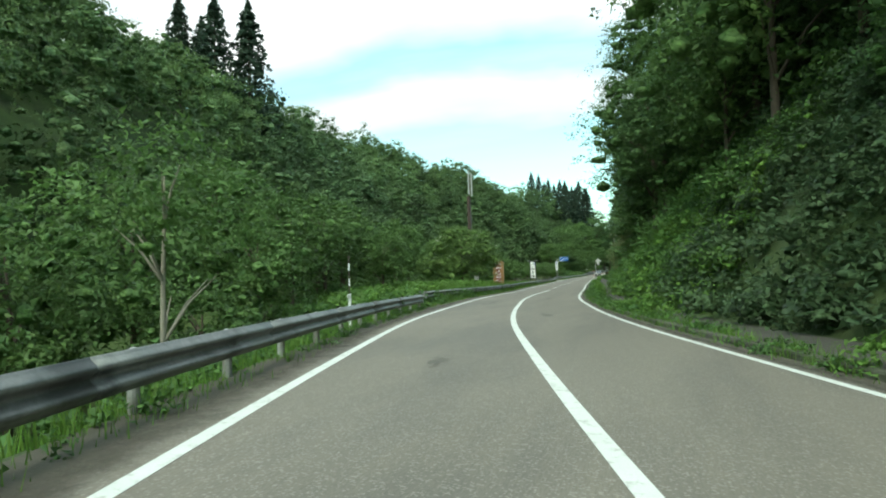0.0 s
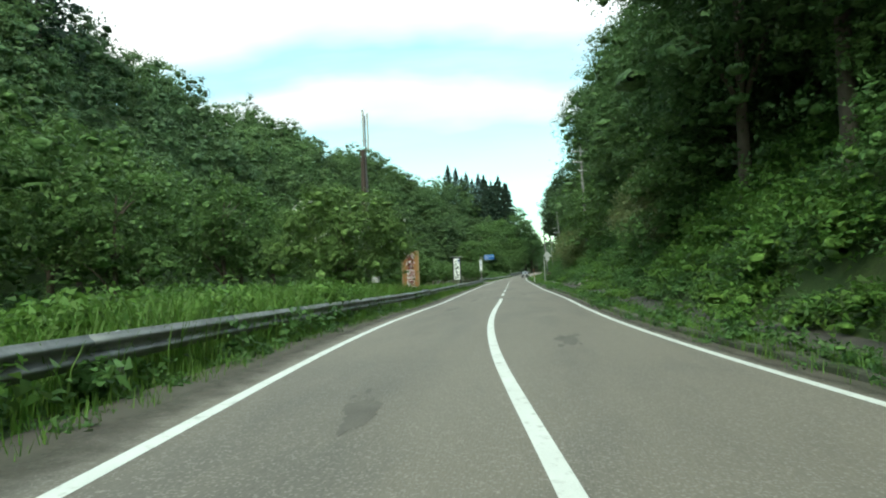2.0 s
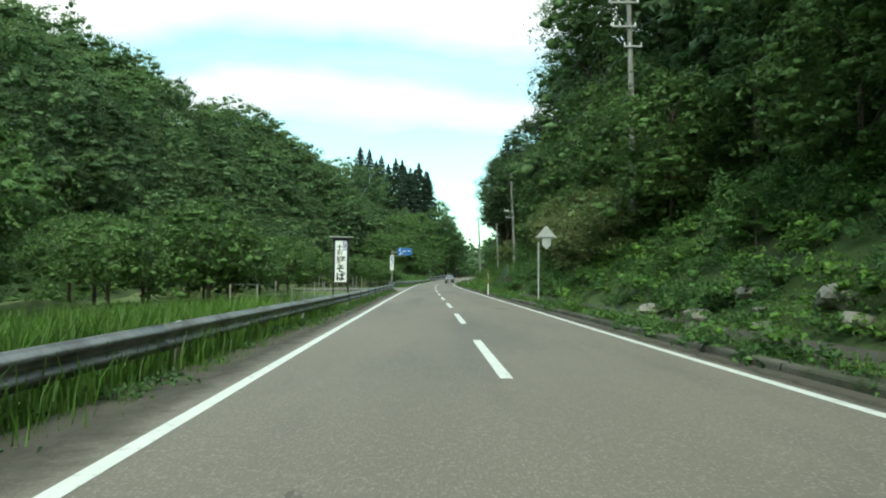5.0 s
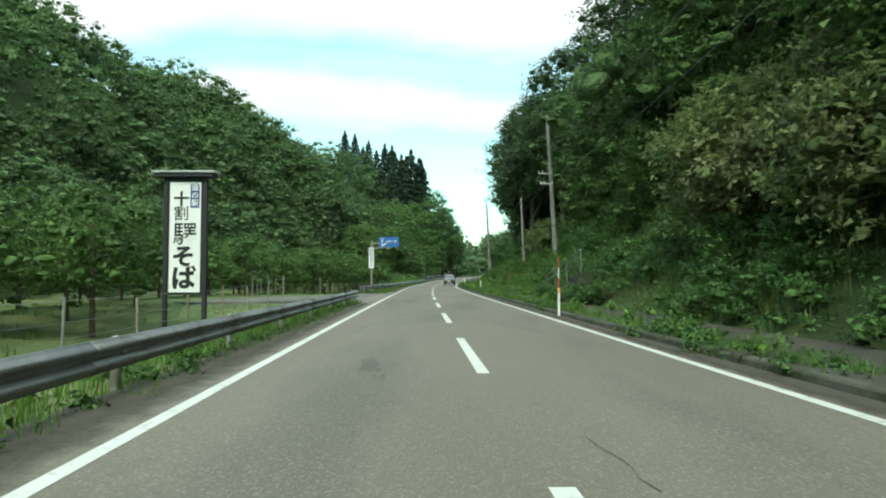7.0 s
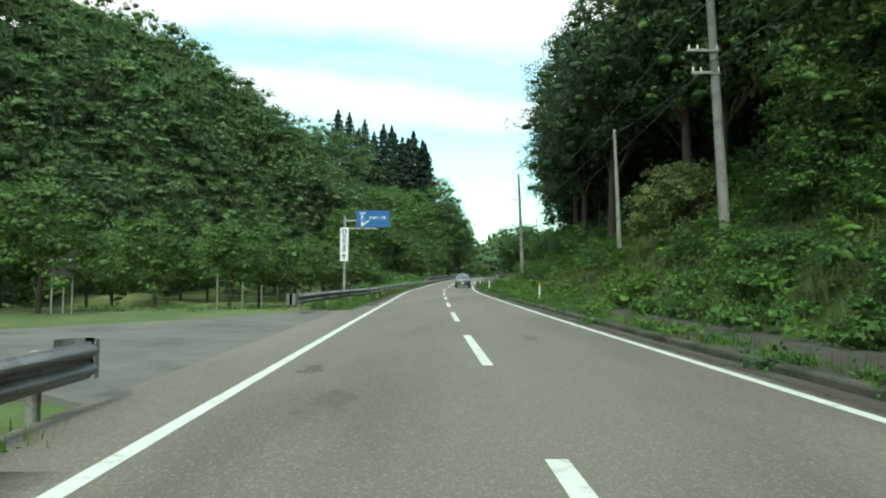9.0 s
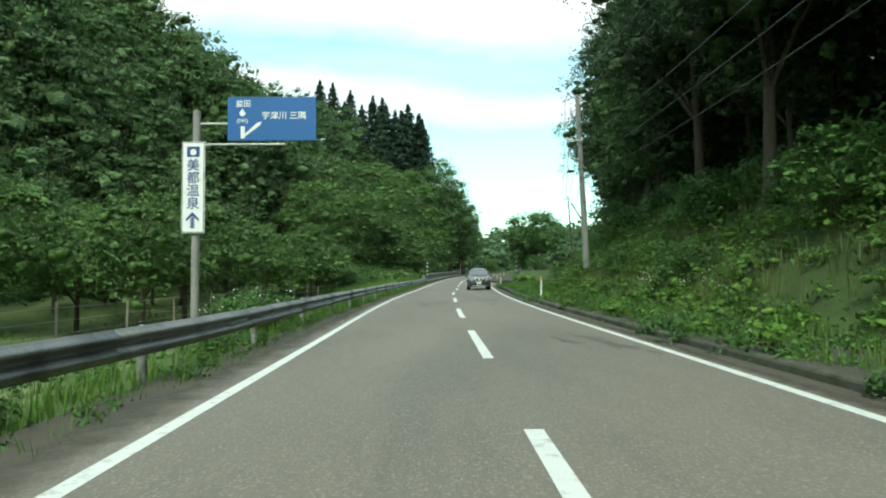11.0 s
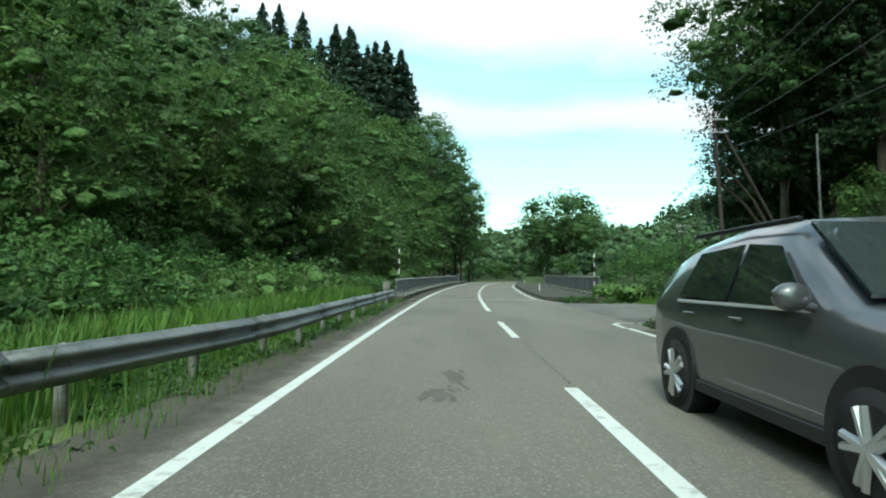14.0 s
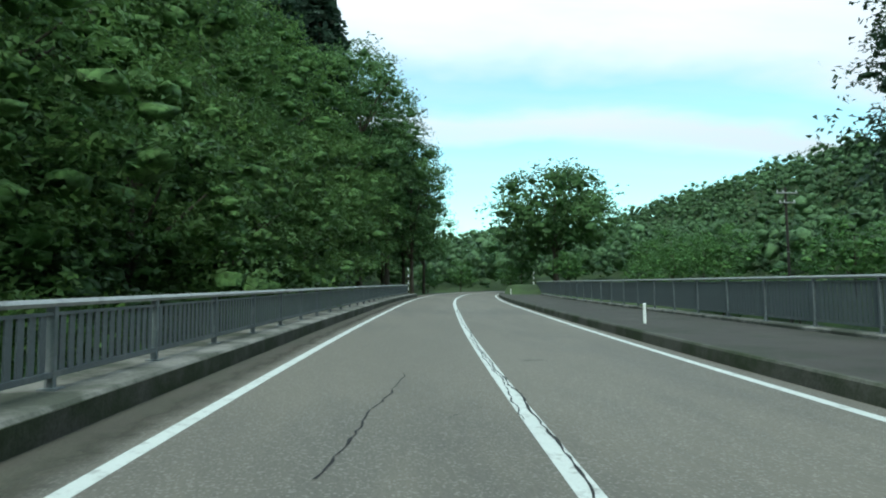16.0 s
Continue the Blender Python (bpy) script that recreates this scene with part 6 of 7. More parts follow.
for i, ch in enumerate("美都温泉"):
    letters(ch, 0.32, M_NAVY, plate, upright(-0.015, 4.64 - i * 0.315, -0.158), "letter", 0.002, 0.003)
bm = bmesh.new()
box(bm, -0.04, -0.160, 3.10, 0.0, -0.157, 3.46)
for s in (-1, 1):
    vs = [bm.verts.new(p) for p in ((-0.02, -0.159, 3.50), (-0.02 + s * 0.16, -0.159, 3.33), (-0.02 + s * 0.16, -0.159, 3.27), (-0.02 + s * 0.05, -0.159, 3.36), (-0.02 + s * 0.05, -0.159, 3.10), (-0.02 + s * 0.03, -0.159, 3.10), (-0.02 + s * 0.03, -0.159, 3.40), (-0.02, -0.159, 3.43))]
    bm.faces.new(vs if s < 0 else vs[::-1])
part("arrow", bm, M_NAVY, plate, "navy arrow")

# notice board by the side road
notice = empty("notice_board", pose(-24.6, 143.2, float(ground_z(-24.6, 143.2)), 0, 0, 12), "small weathered grey notice board on steel legs", "sign")
for px in (-0.32, 0.05, 0.32):
    bm = bmesh.new()
    tube(bm, (px, 0, -0.1), (px, 0, 1.75), 0.03, seg=8)
    part("leg", bm, M_STEEL_LIGHT, notice)
bm = bmesh.new()
box(bm, -0.48, -0.05, 1.75, 0.42, -0.02, 2.3, 0.006)
part("upper_panel", bm, M_ASPHALT_OLD, notice)
bm = bmesh.new()
box(bm, -0.40, -0.05, 1.28, 0.44, -0.02, 1.72, 0.006)
part("lower_panel", bm, M_ASPHALT_OLD, notice)
bm = bmesh.new()
for i in range(4):
    box(bm, -0.40 + i * 0.2, -0.055, 1.80, -0.28 + i * 0.2, -0.051, 1.92)
part("writing", bm, M_WHITE, notice, "unreadable pale writing")

# back of a warning sign
back = empty("warning_sign", pose(-5.74, 98.8, 0.15), "grey back of a triangular warning sign on a steel post", "road sign")
bm = bmesh.new()
tube(bm, (0, 0, -0.2), (0, 0, 2.75), 0.04, seg=12)
part("post", bm, M_STEEL_LIGHT, back)
def prism(pts, y0, y1):
    """A flat plate: its outline in x and z, between two depths."""
    bm = bmesh.new()
    f = [bm.verts.new((x, y0, z)) for x, z in pts]
    g = [bm.verts.new((x, y1, z)) for x, z in pts]
    bm.faces.new(f)
    bm.faces.new(g[::-1])
    for i in range(len(pts)):
        j = (i + 1) % len(pts)
        bm.faces.new((f[i], g[i], g[j], f[j]))
    bmesh.ops.recalc_face_normals(bm, faces=bm.faces[:])
    return bm


part("triangle_plate", prism([(-0.12, 2.98), (0.86, 2.98), (0.41, 3.5), (0.33, 3.5)], 0.065, 0.08), M_STEEL_LIGHT, back, "bare grey metal plate")
part("lower_plate", prism([(0.18, 2.95), (0.58, 2.95), (0.58, 2.62), (0.38, 2.42), (0.18, 2.62)], 0.065, 0.08), M_STEEL_LIGHT, back, "bare grey metal plate")
for z in (2.93, 3.0):
    bm = bmesh.new()
    box(bm, -0.05, 0.03, z, 0.86, 0.06, z + 0.03)
    part("bracket_bar", bm, M_STEEL_LIGHT, back)

# red notice by the side road
red = empty("red_notice", pose(4.4, 223.0, float(ground_z(4.4, 223.0))), "small red notice plate on a white post", "sign")
bm = bmesh.new()
tube(bm, (0, 0, -0.1), (0, 0, 1.3), 0.035, seg=10)
part("post", bm, M_WHITE, red)
bm = bmesh.new()
box(bm, -0.32, -0.05, 1.15, 0.32, -0.03, 1.65, 0.01)
pl = part("plate", bm, M_REDPAINT, red)
bm = bmesh.new()
for i in range(3):
    box(bm, -0.22, -0.054, 1.27 + i * 0.11, 0.22, -0.051, 1.32 + i * 0.11)
part("writing", bm, M_WHITE, pl, "unreadable pale writing")

# ---- radio mast ----
mast = empty("radio_mast", pose(-19.85, 76.3, float(ground_z(-19.85, 76.3)), 0, 0, 0), "dark brown radio mast with two pale antenna panels and cabinets", "mast")
bm = bmesh.new()
tube(bm, (0, 0, -0.2), (0, 0, 11.7), 0.27, 0.17, 14)
part("pole", bm, M_RUST, mast)
bm = bmesh.new()
tube(bm, (0.28, 0, 8.2), (0.24, 0, 14.4), 0.05, 0.045, 8)
part("antenna_pipe", bm, M_RUST, mast)
for px, z0, z1 in ((0.10, 12.0, 14.9), (0.46, 11.7, 14.6)):
    bm = bmesh.new()
    box(bm, px - 0.07, -0.06, z0, px + 0.07, 0.06, z1, 0.015)
    part("antenna_panel", bm, M_STEEL_LIGHT, mast, "pale grey antenna panel")
for z in (8.4, 9.8, 11.2, 12.4, 13.9):
    bm = bmesh.new()
    box(bm, -0.02, -0.04, z - 0.03, 0.50 if z > 11.5 else 0.3, 0.04, z + 0.03, 0.005)
    part("clamp", bm, M_STEEL, mast)
for z in np.arange(1.6, 11.5, 0.62):
    bm = bmesh.new()
    tube(bm, (-0.34, 0, z), (0.34, 0, z), 0.012, seg=6)
    part("step_bolt", bm, M_STEEL, mast)
for k in range(6):
    bm = bmesh.new()
    a = -0.6 + k * 0.35
    tube(bm, (0.24 * math.cos(a), -0.24 * math.sin(abs(a)) - 0.08, 0.6), (0.24 + 0.03 * k, -0.1, 11.5 - k * 0.5), 0.022, seg=6)
    part("cable", bm, M_WIRE, mast)
bm = bmesh.new()
box(bm, -0.55, -0.65, -0.1, 0.15, -0.3, 1.05, 0.02)
part("cabinet", bm, M_WHITE, mast, "white equipment cabinet")
bm = bmesh.new()
box(bm, 0.42, -0.15, 1.35, 0.95, 0.15, 1.8, 0.02)
part("meter_box", bm, M_STEEL_LIGHT, mast, "pale grey meter box")
ivy = foliage([(0.0, -0.1, 1.6, 0.75, 0.6, 1.7), (-0.3, 0, 3.0, 0.5, 0.45, 1.2), (0.1, 0, 4.6, 0.36, 0.36, 1.6)], 700, 0.16, 4)
leaf_mesh("vine", *ivy, M_LEAF_DARK, mast, "dark ivy on the mast foot")

# ---- utility poles and wires ----
def utility_pole(base, top, r, mat, arms, label, extra=None):
    b, t = Vector(base), Vector(top)
    ob = empty("utility_pole", Matrix.Translation(b), label, "utility pole", "utility poles")
    bm = bmesh.new()
    tube(bm, (0, 0, -0.5), t - b, r, r * 0.62, 16)
    part("pole", bm, mat, ob)
    for z, half, off in arms:
        f = (z - b.z) / (t.z - b.z)
        c = (t - b) * f
        bm = bmesh.new()
        box(bm, c.x - half + off, c.y - 0.18, c.z - 0.045, c.x + half + off, c.y - 0.10, c.z + 0.045, 0.006)
        arm = part("crossarm", bm, M_STEEL_LIGHT, ob)
        for s in (-0.9, -0.35, 0.9):
            bm = bmesh.new()
            tube(bm, (c.x + s * half + off, c.y - 0.14, c.z + 0.04), (c.x + s * half + off, c.y - 0.14, c.z + 0.2), 0.04, 0.025, 8)
            part("insulator", bm, M_WHITE, arm, "white insulator")
    for z in (0.35, 0.55):
        c = (t - b) * z
        bm = bmesh.new()
        tube(bm, c - Vector((0, 0, 0.05)), c + Vector((0, 0, 0.05)), r * (1 - 0.38 * z) + 0.012, seg=14)
        part("steel_band", bm, M_STEEL, ob)
    return ob


P1 = ((-0.9, 100.0, 5.0), (-1.1, 100.0, 15.4))
P2 = ((-1.4, 143.2, 2.9), (-2.0, 143.1, 13.9))
P3 = ((-2.75, 151.2, 3.2), (-2.95, 151.2, 8.5))
P4 = ((-3.0, 183.2, 2.1), (-3.45, 183.0, 11.9))
P5 = ((6.45, 228.2, 0.3), (5.75, 228.3, 11.9))
utility_pole(*P1, 0.17, M_POLE, ((14.8, 0.75, -0.3), (13.6, 0.6, -0.3), (12.6, 0.45, 0.1)), "grey concrete utility pole among the trees")
utility_pole(*P2, 0.19, M_POLE, ((9.3, 0.55, -0.45), (8.5, 0.5, -0.4)), "tall grey concrete utility pole on the bank")
utility_pole(*P3, 0.11, M_POLE, (), "slim grey utility pole on the bank")
utility_pole(*P4, 0.20, M_POLE, ((9.2, 0.5, -0.35),), "grey concrete utility pole with steel bands")
p5 = utility_pole(*P5, 0.14, M_DARKPOLE, ((11.4, 0.8, 0.0), (10.6, 0.5, 0.1)), "dark utility pole by the side road")
bm = bmesh.new()
tube(bm, (0.4 - 0.7, 0, 10.6), (6.4, 1.5, 0.2), 0.09, 0.10, 10)
part("brace_pole", bm, M_DARKPOLE, p5, "slanting dark brace pole")
utility_pole((8.2, 222.0, 2.2), (8.0, 222.0, 9.0), 0.08, M_POLE, (), "thin grey pole on the wooded bank")
utility_pole((19.1, 263.6, -1.5), (19.1, 263.6, 8.7), 0.12, M_DARKPOLE, ((8.3, 0.8, 0.0), (7.6, 0.6, 0.0)), "distant utility pole in the valley")
utility_pole((3.2, 44, 8.5), (2.6, 44.2, 19), 0.15, M_POLE, (), "grey pole hidden in the bank woods")


def cable(a, b, sag, r=0.019):
    a, b = Vector(a), Vector(b)
    bm = bmesh.new()
    side = (b - a).cross(Vector((0, 0, 1))).normalized()
    prev = None
    for i in range(17):
        u = i / 16
        p = a.lerp(b, u) - Vector((0, 0, 4 * sag * u * (1 - u)))
        ring = [bm.verts.new(p + side * r * math.cos(k * 1.2566) + Vector((0, 0, r * math.sin(k * 1.2566)))) for k in range(5)]
        if prev:
            for k in range(5):
                bm.faces.new((prev[k], prev[(k + 1) % 5], ring[(k + 1) % 5], ring[k]))
        prev = ring
    ob = part("overhead_cable", bm, M_WIRE)
    return tagged(ob, "thin black overhead cable slung between poles", "cable", "overhead cables")


for dx, dz, sag in ((-0.75, -0.2, 0.7), (0.2, -0.25, 0.8), (-0.6, -3.4, 0.9), (0.1, -5.0, 1.0)):
    for a, b in ((P1, P2), (P2, P4), (P4, P5)):
        t0, t1 = Vector(a[1]), Vector(b[1])
        cable(t0 + Vector((dx, -0.14, dz)), t1 + Vector((dx, -0.14, dz * (0.5 if b is P5 else 1))), sag)
cable(Vector(P2[1]) + Vector((0, 0, -5.2)), Vector(P3[1]) + Vector((0, 0, -0.2)), 0.15)
cable(Vector(P3[1]) + Vector((0, 0, -0.2)), Vector(P4[1]) + Vector((0, 0, -4.2)), 0.5)

# ---- sloping ramp wall with a pipe handrail on the bank ----
RAIL_Y = [129.0, 126.6, 123.9, 121.2]
RAIL_TOP = [1.35, 1.60, 1.98, 2.4]
bm = bmesh.new()
prev = None
for y, z in zip(RAIL_Y, RAIL_TOP):
    row = [bm.verts.new((x, y, zz)) for x, zz in ((-4.86, -0.1), (-4.84, z - 1.0), (-4.3, z - 0.98), (-4.26, -0.1))]
    if prev:
        for i in range(4):
            bm.faces.new((prev[i], prev[(i + 1) % 4], row[(i + 1) % 4], row[i]))
    else:
        bm.faces.new(row)
    prev = row
bm.faces.new(prev[::-1])
bmesh.ops.recalc_face_normals(bm, faces=bm.faces[:])
tagged(part("ramp_wall", bm, M_DARKWALL), "dark mossy concrete ramp wall in the bank", "retaining wall")
rail = tagged(new("handrail"), "weathered grey pipe handrail climbing the bank", "handrail")
for y, z in zip(RAIL_Y, RAIL_TOP):
    bm = bmesh.new()
    tube(bm, (-4.75, y, z - 1.0), (-4.75, y, z), 0.032, seg=10)
    part("post", bm, M_RAILPAINT, rail)
for drop in (0.02, 0.3, 0.58):
    bm = bmesh.new()
    for k in range(3):
        tube(bm, (-4.75, RAIL_Y[k], RAIL_TOP[k] - drop), (-4.75, RAIL_Y[k + 1], RAIL_TOP[k + 1] - drop), 0.022, seg=8, caps=False)
    part("rail", bm, M_RAILPAINT, rail)

# ---- orchard fence ----
def fence(ys, d, high, label):
    ob = tagged(new("wire_fence"), label, "fence", "orchard fences")
    pts = []
    for y in ys:
        x = float(road_x(y)) + d(y)
        z = float(ground_z(x, y))
        bm = bmesh.new()
        tube(bm, (x, y, z - 0.2), (x + 0.03 * math.sin(y * 3), y, z + high + 0.1 * math.sin(y * 5)), 0.028, seg=7)
        part("post", bm, M_POLE if int(y * 3) % 3 else M_BARK_PALE, ob)
        pts.append(Vector((x, y, z)))
    for h in (0.3, 0.6, 0.9, high - 0.06):
        wv, wf = [], []
        for i, a in enumerate(pts):
            for k in range(4):
                wv.append((a.x + 0.006 * math.cos(k * 1.571), a.y, a.z + h + 0.006 * math.sin(k * 1.571)))
            if i:
                wf.extend([(4 * i - 4 + k, 4 * i - 4 + (k + 1) % 4, 4 * i + (k + 1) % 4, 4 * i + k) for k in range(4)])
        mesh_object("wire", wv, wf, M_STEEL, ob)
    return ob


fence(np.arange(90, 126, 2.9), lambda y: -7.2, 1.35, "thin wire fence with leaning posts beside the orchard")
fence(np.arange(146, 197, 3.0), lambda y: -9.2, 1.25, "thin wire fence along the orchard edge")

# bank of cut rocks and a clipped hedge
def rock(x, y, z, s, seed):
    bm = bmesh.new()
    bmesh.ops.create_icosphere(bm, subdivisions=2, radius=s)
    g = random.Random(seed)
    o = Vector((g.uniform(0, 50), g.uniform(0, 50), g.uniform(0, 50)))
    for v in bm.verts:
        v.co *= 1 + 0.45 * noise.noise(v.co / s * 1.3 + o)
        v.co.z *= 0.6
    ob = part("rock", bm, M_ROCK)
    ob.location = (x, y, z)
    return tagged(ob, "pale grey rock lying at the foot of the bank", "rock", "rocks below the bank")


for i in range(9):
    y = 82 + i * 1.1
    x = float(road_x(y)) + 6.9 + 0.5 * math.sin(i * 2.1)
    rock(x, y, float(ground_z(x, y)) + 0.12, 0.32 + 0.14 * math.sin(i * 1.7), i)

hedge_lobes = [(math.cos(i * 1.1) * 0.2 + (i - 3.5) * 0.33, 0.25 * math.sin(i * 2.3), 0.6, 0.5, 0.75, 0.55) for i in range(8)]
hedge = tagged(leaf_mesh("hedge", *foliage(hedge_lobes, 5200, 0.07, 4, level=2, fill=0.9, split=0, inner=1.0), M_LEAF_LIGHT), "clipped low green hedge at the bridge corner", "hedge")
hedge.location = (-0.6, 227.4, 0.1)

# ---- oncoming car ----
def car(m):
    """A compact sport-utility car that faces -y in its own space; its front bumper is at y = 0."""
    ob = empty("car", m, "dark grey metallic sport-utility car in the oncoming lane", "car")
    # half sections: y, then (half width, height) from sill to roof line
    sections = [
        (0.00, [(0.0, 0.34), (0.45, 0.33), (0.62, 0.36), (0.68, 0.55), (0.70, 0.70), (0.62, 0.84), (0.30, 0.90), (0.0, 0.91)]),
        (0.10, [(0.0, 0.26), (0.62, 0.26), (0.78, 0.32), (0.83, 0.55), (0.83, 0.74), (0.74, 0.92), (0.40, 0.985), (0.0, 1.0)]),
        (0.35, [(0.0, 0.24), (0.74, 0.24), (0.88, 0.32), (0.905, 0.58), (0.90, 0.80), (0.80, 0.985), (0.42, 1.04), (0.0, 1.055)]),
        (0.90, [(0.0, 0.24), (0.76, 0.24), (0.90, 0.32), (0.91, 0.60), (0.90, 0.86), (0.82, 1.04), (0.42, 1.09), (0.0, 1.10)]),
        (1.28, [(0.0, 0.24), (0.76, 0.24), (0.90, 0.30), (0.91, 0.60), (0.905, 0.90), (0.83, 1.07), (0.42, 1.12), (0.0, 1.13)]),
        (2.05, [(0.0, 0.24), (0.76, 0.24), (0.90, 0.30), (0.91, 0.62), (0.91, 0.98), (0.72, 1.50), (0.45, 1.67), (0.0, 1.70)]),
        (2.80, [(0.0, 0.24), (0.76, 0.24), (0.90, 0.30), (0.91, 0.62), (0.91, 1.00), (0.71, 1.53), (0.47, 1.72), (0.0, 1.75)]),
        (3.75, [(0.0, 0.26), (0.76, 0.26), (0.90, 0.32), (0.91, 0.64), (0.91, 1.04), (0.70, 1.50), (0.45, 1.63), (0.0, 1.65)]),
        (4.38, [(0.0, 0.30), (0.74, 0.30), (0.86, 0.36), (0.88, 0.68), (0.87, 1.02), (0.66, 1.36), (0.42, 1.50), (0.0, 1.53)]),
        (4.60, [(0.0, 0.38), (0.60, 0.38), (0.76, 0.44), (0.80, 0.70), (0.78, 0.95), (0.60, 1.05), (0.35, 1.08), (0.0, 1.09)]),
    ]
    bm = bmesh.new()
    rows = []
    for y, half in sections:
        full = [(x, z) for x, z in half] + [(-x, z) for x, z in reversed(half[1:-1])]
        rows.append([bm.verts.new((x, y, z)) for x, z in full])
    k = len(rows[0])
    for a, b in zip(rows[:-1], rows[1:]):
        for j in range(k):
            bm.faces.new((a[j], a[(j + 1) % k], b[(j + 1) % k], b[j]))
    bm.faces.new(rows[0][::-1])
    bm.faces.new(rows[-1])
    bmesh.ops.recalc_face_normals(bm, faces=bm.faces[:])
    bmesh.ops.subdivide_edges(bm, edges=bm.edges[:], cuts=1, use_grid_fill=True, smooth=0.1)
    body = part("body", bm, M_CARPAINT, ob, smooth=True)

    def slab(name, pts, mat, parent=ob, thick=0.012, label=""):
        b = bmesh.new()
        f = b.faces.new([b.verts.new(p) for p in pts])
        b.normal_update()
        n = f.normal.copy()
        r = bmesh.ops.extrude_face_region(b, geom=[f])
        for v in r["geom"]:
            if isinstance(v, bmesh.types.BMVert):
                v.co += n * thick
        bmesh.ops.recalc_face_normals(b, faces=b.faces[:])
        return part(name, b, mat, parent, label)

    slab("windscreen", [(-0.74, 1.24, 1.135), (0.74, 1.24, 1.135), (0.62, 1.99, 1.625), (-0.62, 1.99, 1.625)], M_WINDSCREEN, thick=0.03, label="windscreen with the pale sky's reflection partly put into its colour")
    for s in (-1, 1):
        pts = [(s * 0.925, 1.52, 1.06), (s * 0.925, 2.55, 1.07), (s * 0.755, 2.55, 1.52), (s * 0.765, 2.08, 1.48)]
        slab("front_window", pts if s > 0 else pts[::-1], M_CARGLASS, thick=0.012)
        pts = [(s * 0.925, 2.62, 1.07), (s * 0.925, 3.55, 1.10), (s * 0.765, 3.42, 1.48), (s * 0.755, 2.62, 1.52)]
        slab("rear_window", pts if s > 0 else pts[::-1], M_CARGLASS, thick=0.012)
        b = bmesh.new()
        box(b, s * 0.93 - 0.005, 1.5, 1.035, s * 0.93 + 0.005, 3.6, 1.06, 0.003)
        part("window_trim", b, M_CHROME, ob, "chrome window trim")
        # headlamp wraps round the corner
        rim = [(0.38, 0.80), (0.60, 0.855), (0.80, 0.915), (0.875, 0.925), (0.86, 0.84), (0.74, 0.765), (0.56, 0.725), (0.40, 0.725)]
        lens = [(s * x, -0.055 + 0.95 * max(0, x - 0.42) ** 1.7 + (z - 0.72) * 0.25, z) for x, z in rim]
        slab("headlight", lens if s < 0 else lens[::-1], M_LAMP, thick=0.05, label="clear swept-back headlight")
        inner = [(s * x, -0.075 + 0.95 * max(0, x - 0.42) ** 1.7 + (z - 0.72) * 0.25 - 0.045, z) for x, z in ((0.46, 0.785), (0.58, 0.815), (0.68, 0.83), (0.66, 0.775), (0.56, 0.75), (0.47, 0.745))]
        slab("lamp_reflector", inner if s < 0 else inner[::-1], M_ALLOY, thick=0.012)
        b = bmesh.new()
        box(b, min(s * 0.52, s * 0.76), -0.03, 0.43, max(s * 0.52, s * 0.76), 0.12, 0.53, 0.02)
        part("fog_lamp_recess", b, M_BLACKTRIM, ob)
        # mirror
        b = bmesh.new()
        bmesh.ops.create_uvsphere(b, u_segments=14, v_segments=8, radius=0.12, matrix=Matrix.Translation((s * 1.03, 1.52, 1.13)) @ Matrix.Diagonal((1.0, 0.6, 0.75, 1)))
        tube(b, (s * 0.90, 1.50, 1.06), (s * 1.0, 1.52, 1.1), 0.03, seg=8)
        part("door_mirror", b, M_CARPAINT, ob, smooth=True)
        for y in (2.35, 3.25):
            b = bmesh.new()
            box(b, s * 0.93 - 0.015, y, 0.93, s * 0.93 + 0.015, y + 0.2, 0.955, 0.006)
            part("door_handle", b, M_CARPAINT, ob)
        b = bmesh.new()
        box(b, s * 0.90 - 0.02, 1.25, 0.26, s * 0.90 + 0.025, 3.35, 0.36, 0.01)
        part("sill_trim", b, M_BLACKTRIM, ob)
        b = bmesh.new()
        box(b, s * 0.62 - 0.02, 2.1, 1.66, s * 0.62 + 0.02, 3.9, 1.70, 0.008)
        part("roof_rail", b, M_BLACKTRIM, ob)
        for y in (0.98, 3.68):
            b = bmesh.new()
            tube(b, (s * 0.66, y, 0.37), (s * 0.925, y, 0.37), 0.42, seg=28)
            part("wheel_arch", b, M_BLACKTRIM, ob)
            b = bmesh.new()
            tube(b, (s * 0.71, y, 0.355), (s * 0.935, y, 0.355), 0.355, seg=28)
            bmesh.ops.bevel(b, geom=[e for e in b.edges if e.calc_face_angle(0) > 1.2], offset=0.035, segments=2, affect="EDGES")
            wheel = part("wheel", b, M_TYRE, ob, "black tyre", smooth=True)
            b = bmesh.new()
            tube(b, (s * 0.925, y, 0.355), (s * 0.942, y, 0.355), 0.235, seg=24)
            part("rim", b, M_BLACKTRIM, wheel)
            b = bmesh.new()
            for i in range(5):
                a = i * 2 * math.pi / 5
                for da in (-0.16, 0.16):
                    tube(b, (s * 0.95, y, 0.355), (s * 0.945, y + 0.225 * math.cos(a + da), 0.355 + 0.225 * math.sin(a + da)), 0.034, 0.026, 6)
            tube(b, (s * 0.94, y, 0.355), (s * 0.962, y, 0.355), 0.05, seg=12)
            part("spokes", b, M_ALLOY, wheel, "silver alloy spokes")
    # grille with a chrome V, lower intake, bumper trim, plate
    b = bmesh.new()
    box(b, -0.50, -0.075, 0.69, 0.50, 0.03, 0.88, 0.01)
    part("grille", b, M_BLACKTRIM, ob)
    b = bmesh.new()
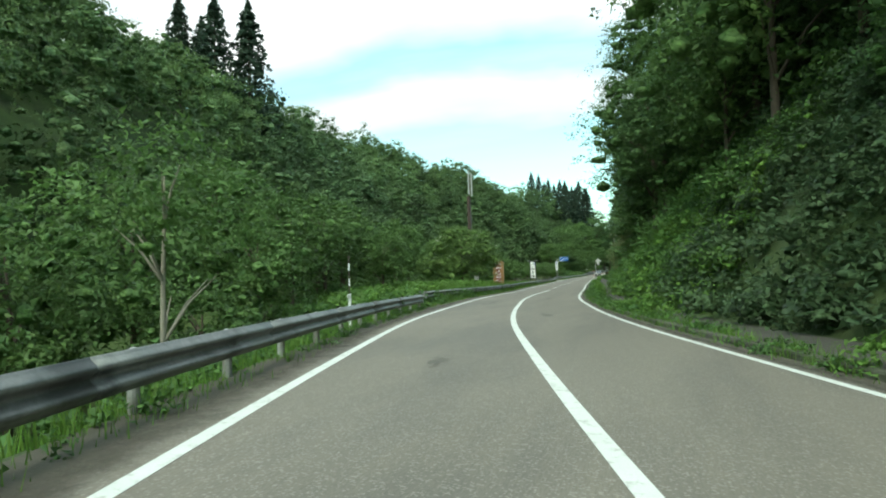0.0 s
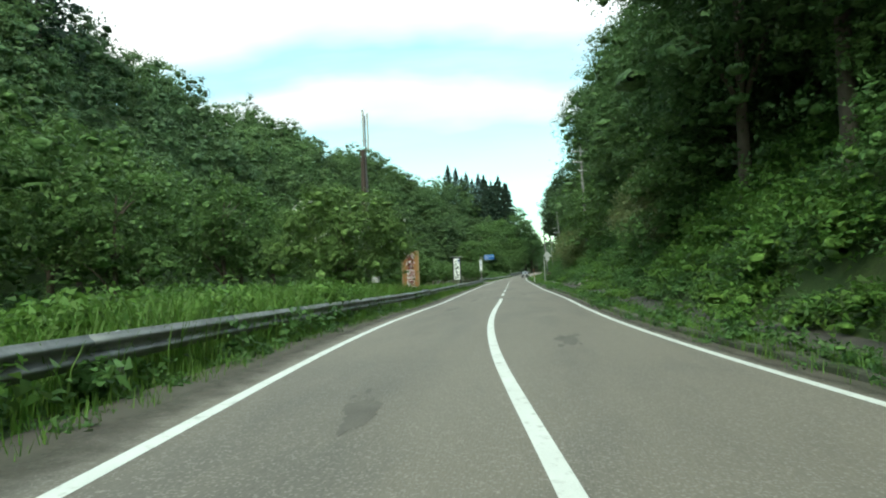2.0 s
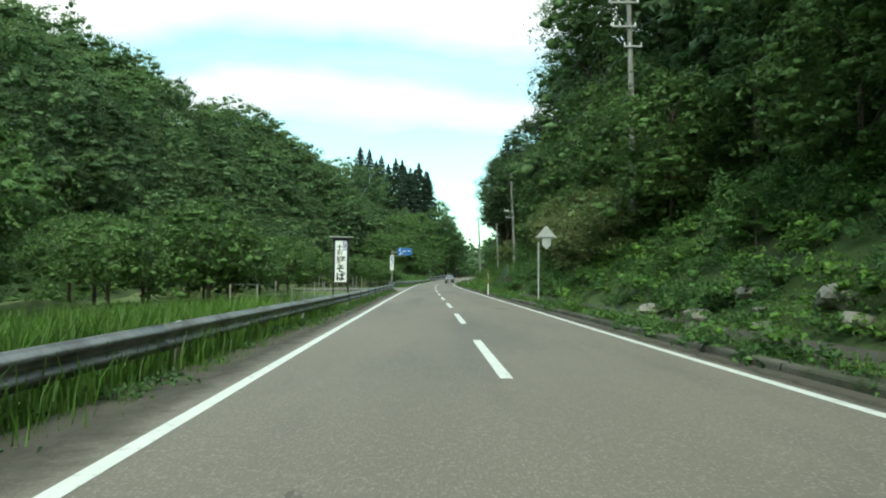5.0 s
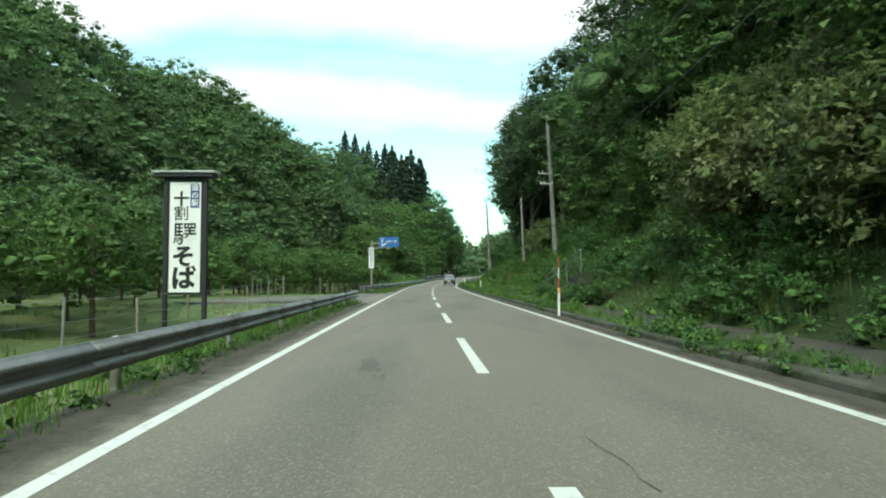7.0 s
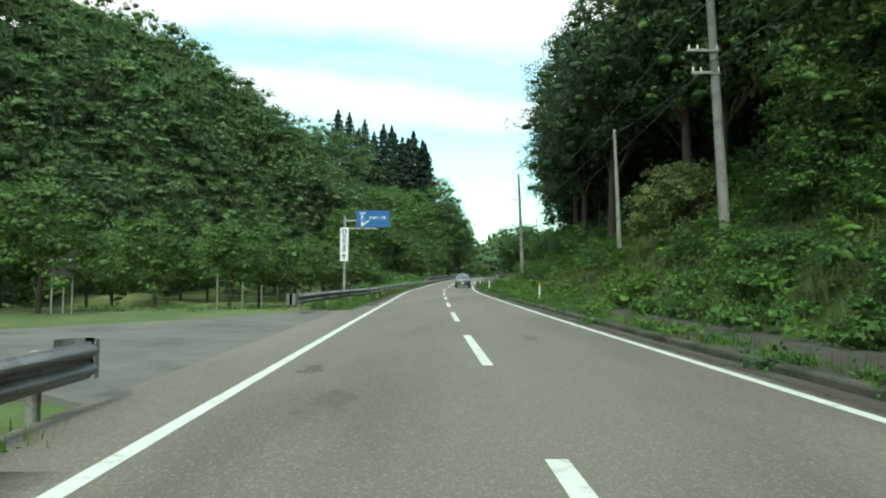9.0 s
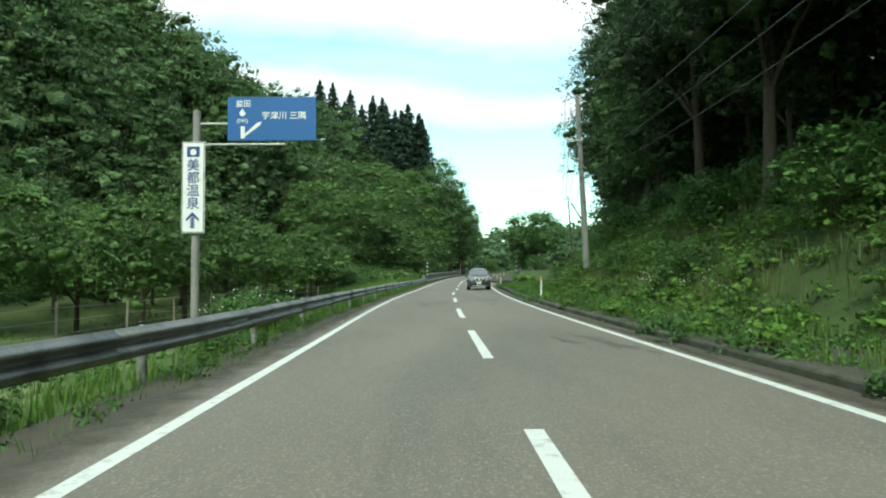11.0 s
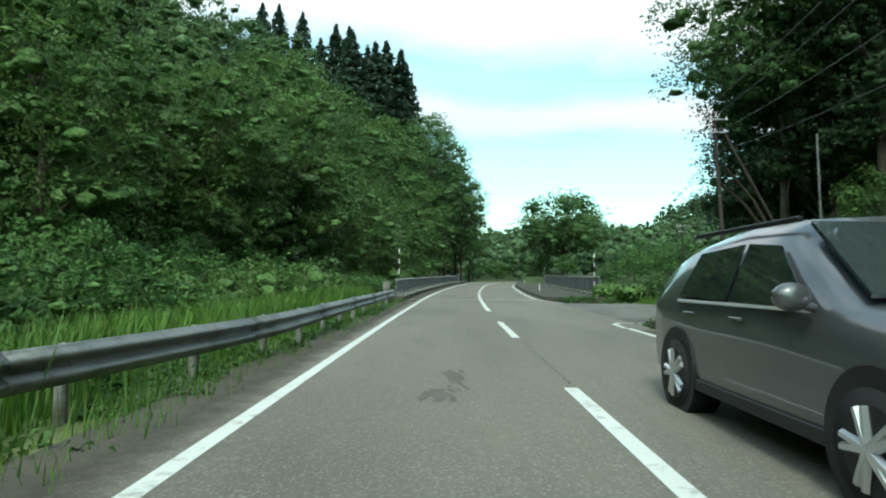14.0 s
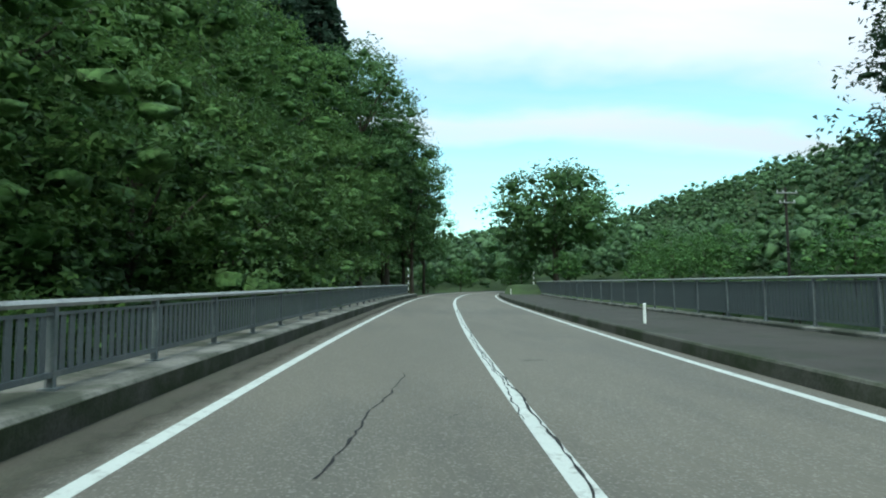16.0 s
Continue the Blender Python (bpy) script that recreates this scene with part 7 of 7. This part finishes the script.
    for s in (-1, 1):
        pts = [(s * 0.36, -0.10, 0.895), (s * 0.29, -0.10, 0.895), (s * 0.155, -0.10, 0.70), (0.0, -0.10, 0.70), (0.0, -0.10, 0.655), (s * 0.19, -0.10, 0.655)]
        f = b.faces.new([b.verts.new(p) for p in (pts if s < 0 else pts[::-1])])
    bmesh.ops.solidify(b, geom=b.faces[:], thickness=0.02)
    bmesh.ops.recalc_face_normals(b, faces=b.faces[:])
    part("grille_trim", b, M_CHROME, ob, "chrome V-shaped grille trim")
    b = bmesh.new()
    tube(b, (0, -0.125, 0.80), (0, -0.08, 0.80), 0.07, seg=20)
    part("badge", b, M_CHROME, ob, "plain round chrome badge")
    b = bmesh.new()
    box(b, -0.48, -0.07, 0.38, 0.48, 0.05, 0.55, 0.02)
    part("lower_intake", b, M_BLACKTRIM, ob)
    b = bmesh.new()
    box(b, -0.50, -0.095, 0.325, 0.50, 0.02, 0.365, 0.008)
    part("bumper_trim", b, M_CHROME, ob, "bright lower bumper strip")
    b = bmesh.new()
    box(b, -0.165, -0.105, 0.46, 0.165, -0.06, 0.625, 0.004)
    plate = part("number_plate", b, M_WHITE, ob, "white number plate")
    b = bmesh.new()
    for x0, x1 in ((-0.10, -0.06), (-0.04, 0.0), (0.03, 0.07), (0.09, 0.13)):
        box(b, x0, -0.1085, 0.485, x1, -0.106, 0.555)
    box(b, -0.06, -0.1085, 0.575, 0.06, -0.106, 0.605)
    part("plate_bars", b, M_INK, plate, "plain dark bars")
    for s in (-1, 1):
        b = bmesh.new()
        tube(b, (s * 0.12 - 0.1, 1.235, 1.16), (s * 0.12 + 0.42, 1.40, 1.255), 0.01, seg=5)
        part("wiper", b, M_BLACKTRIM, ob)
    return ob


CAR_Y = 194.4
slope_car = math.degrees(math.atan2(float(road_x(CAR_Y + 4)) - float(road_x(CAR_Y)), 4))
car(pose(float(road_x(CAR_Y)) + 1.75, CAR_Y, float(road_z(1.75, CAR_Y)) + 0.002, 0, 0, -slope_car))
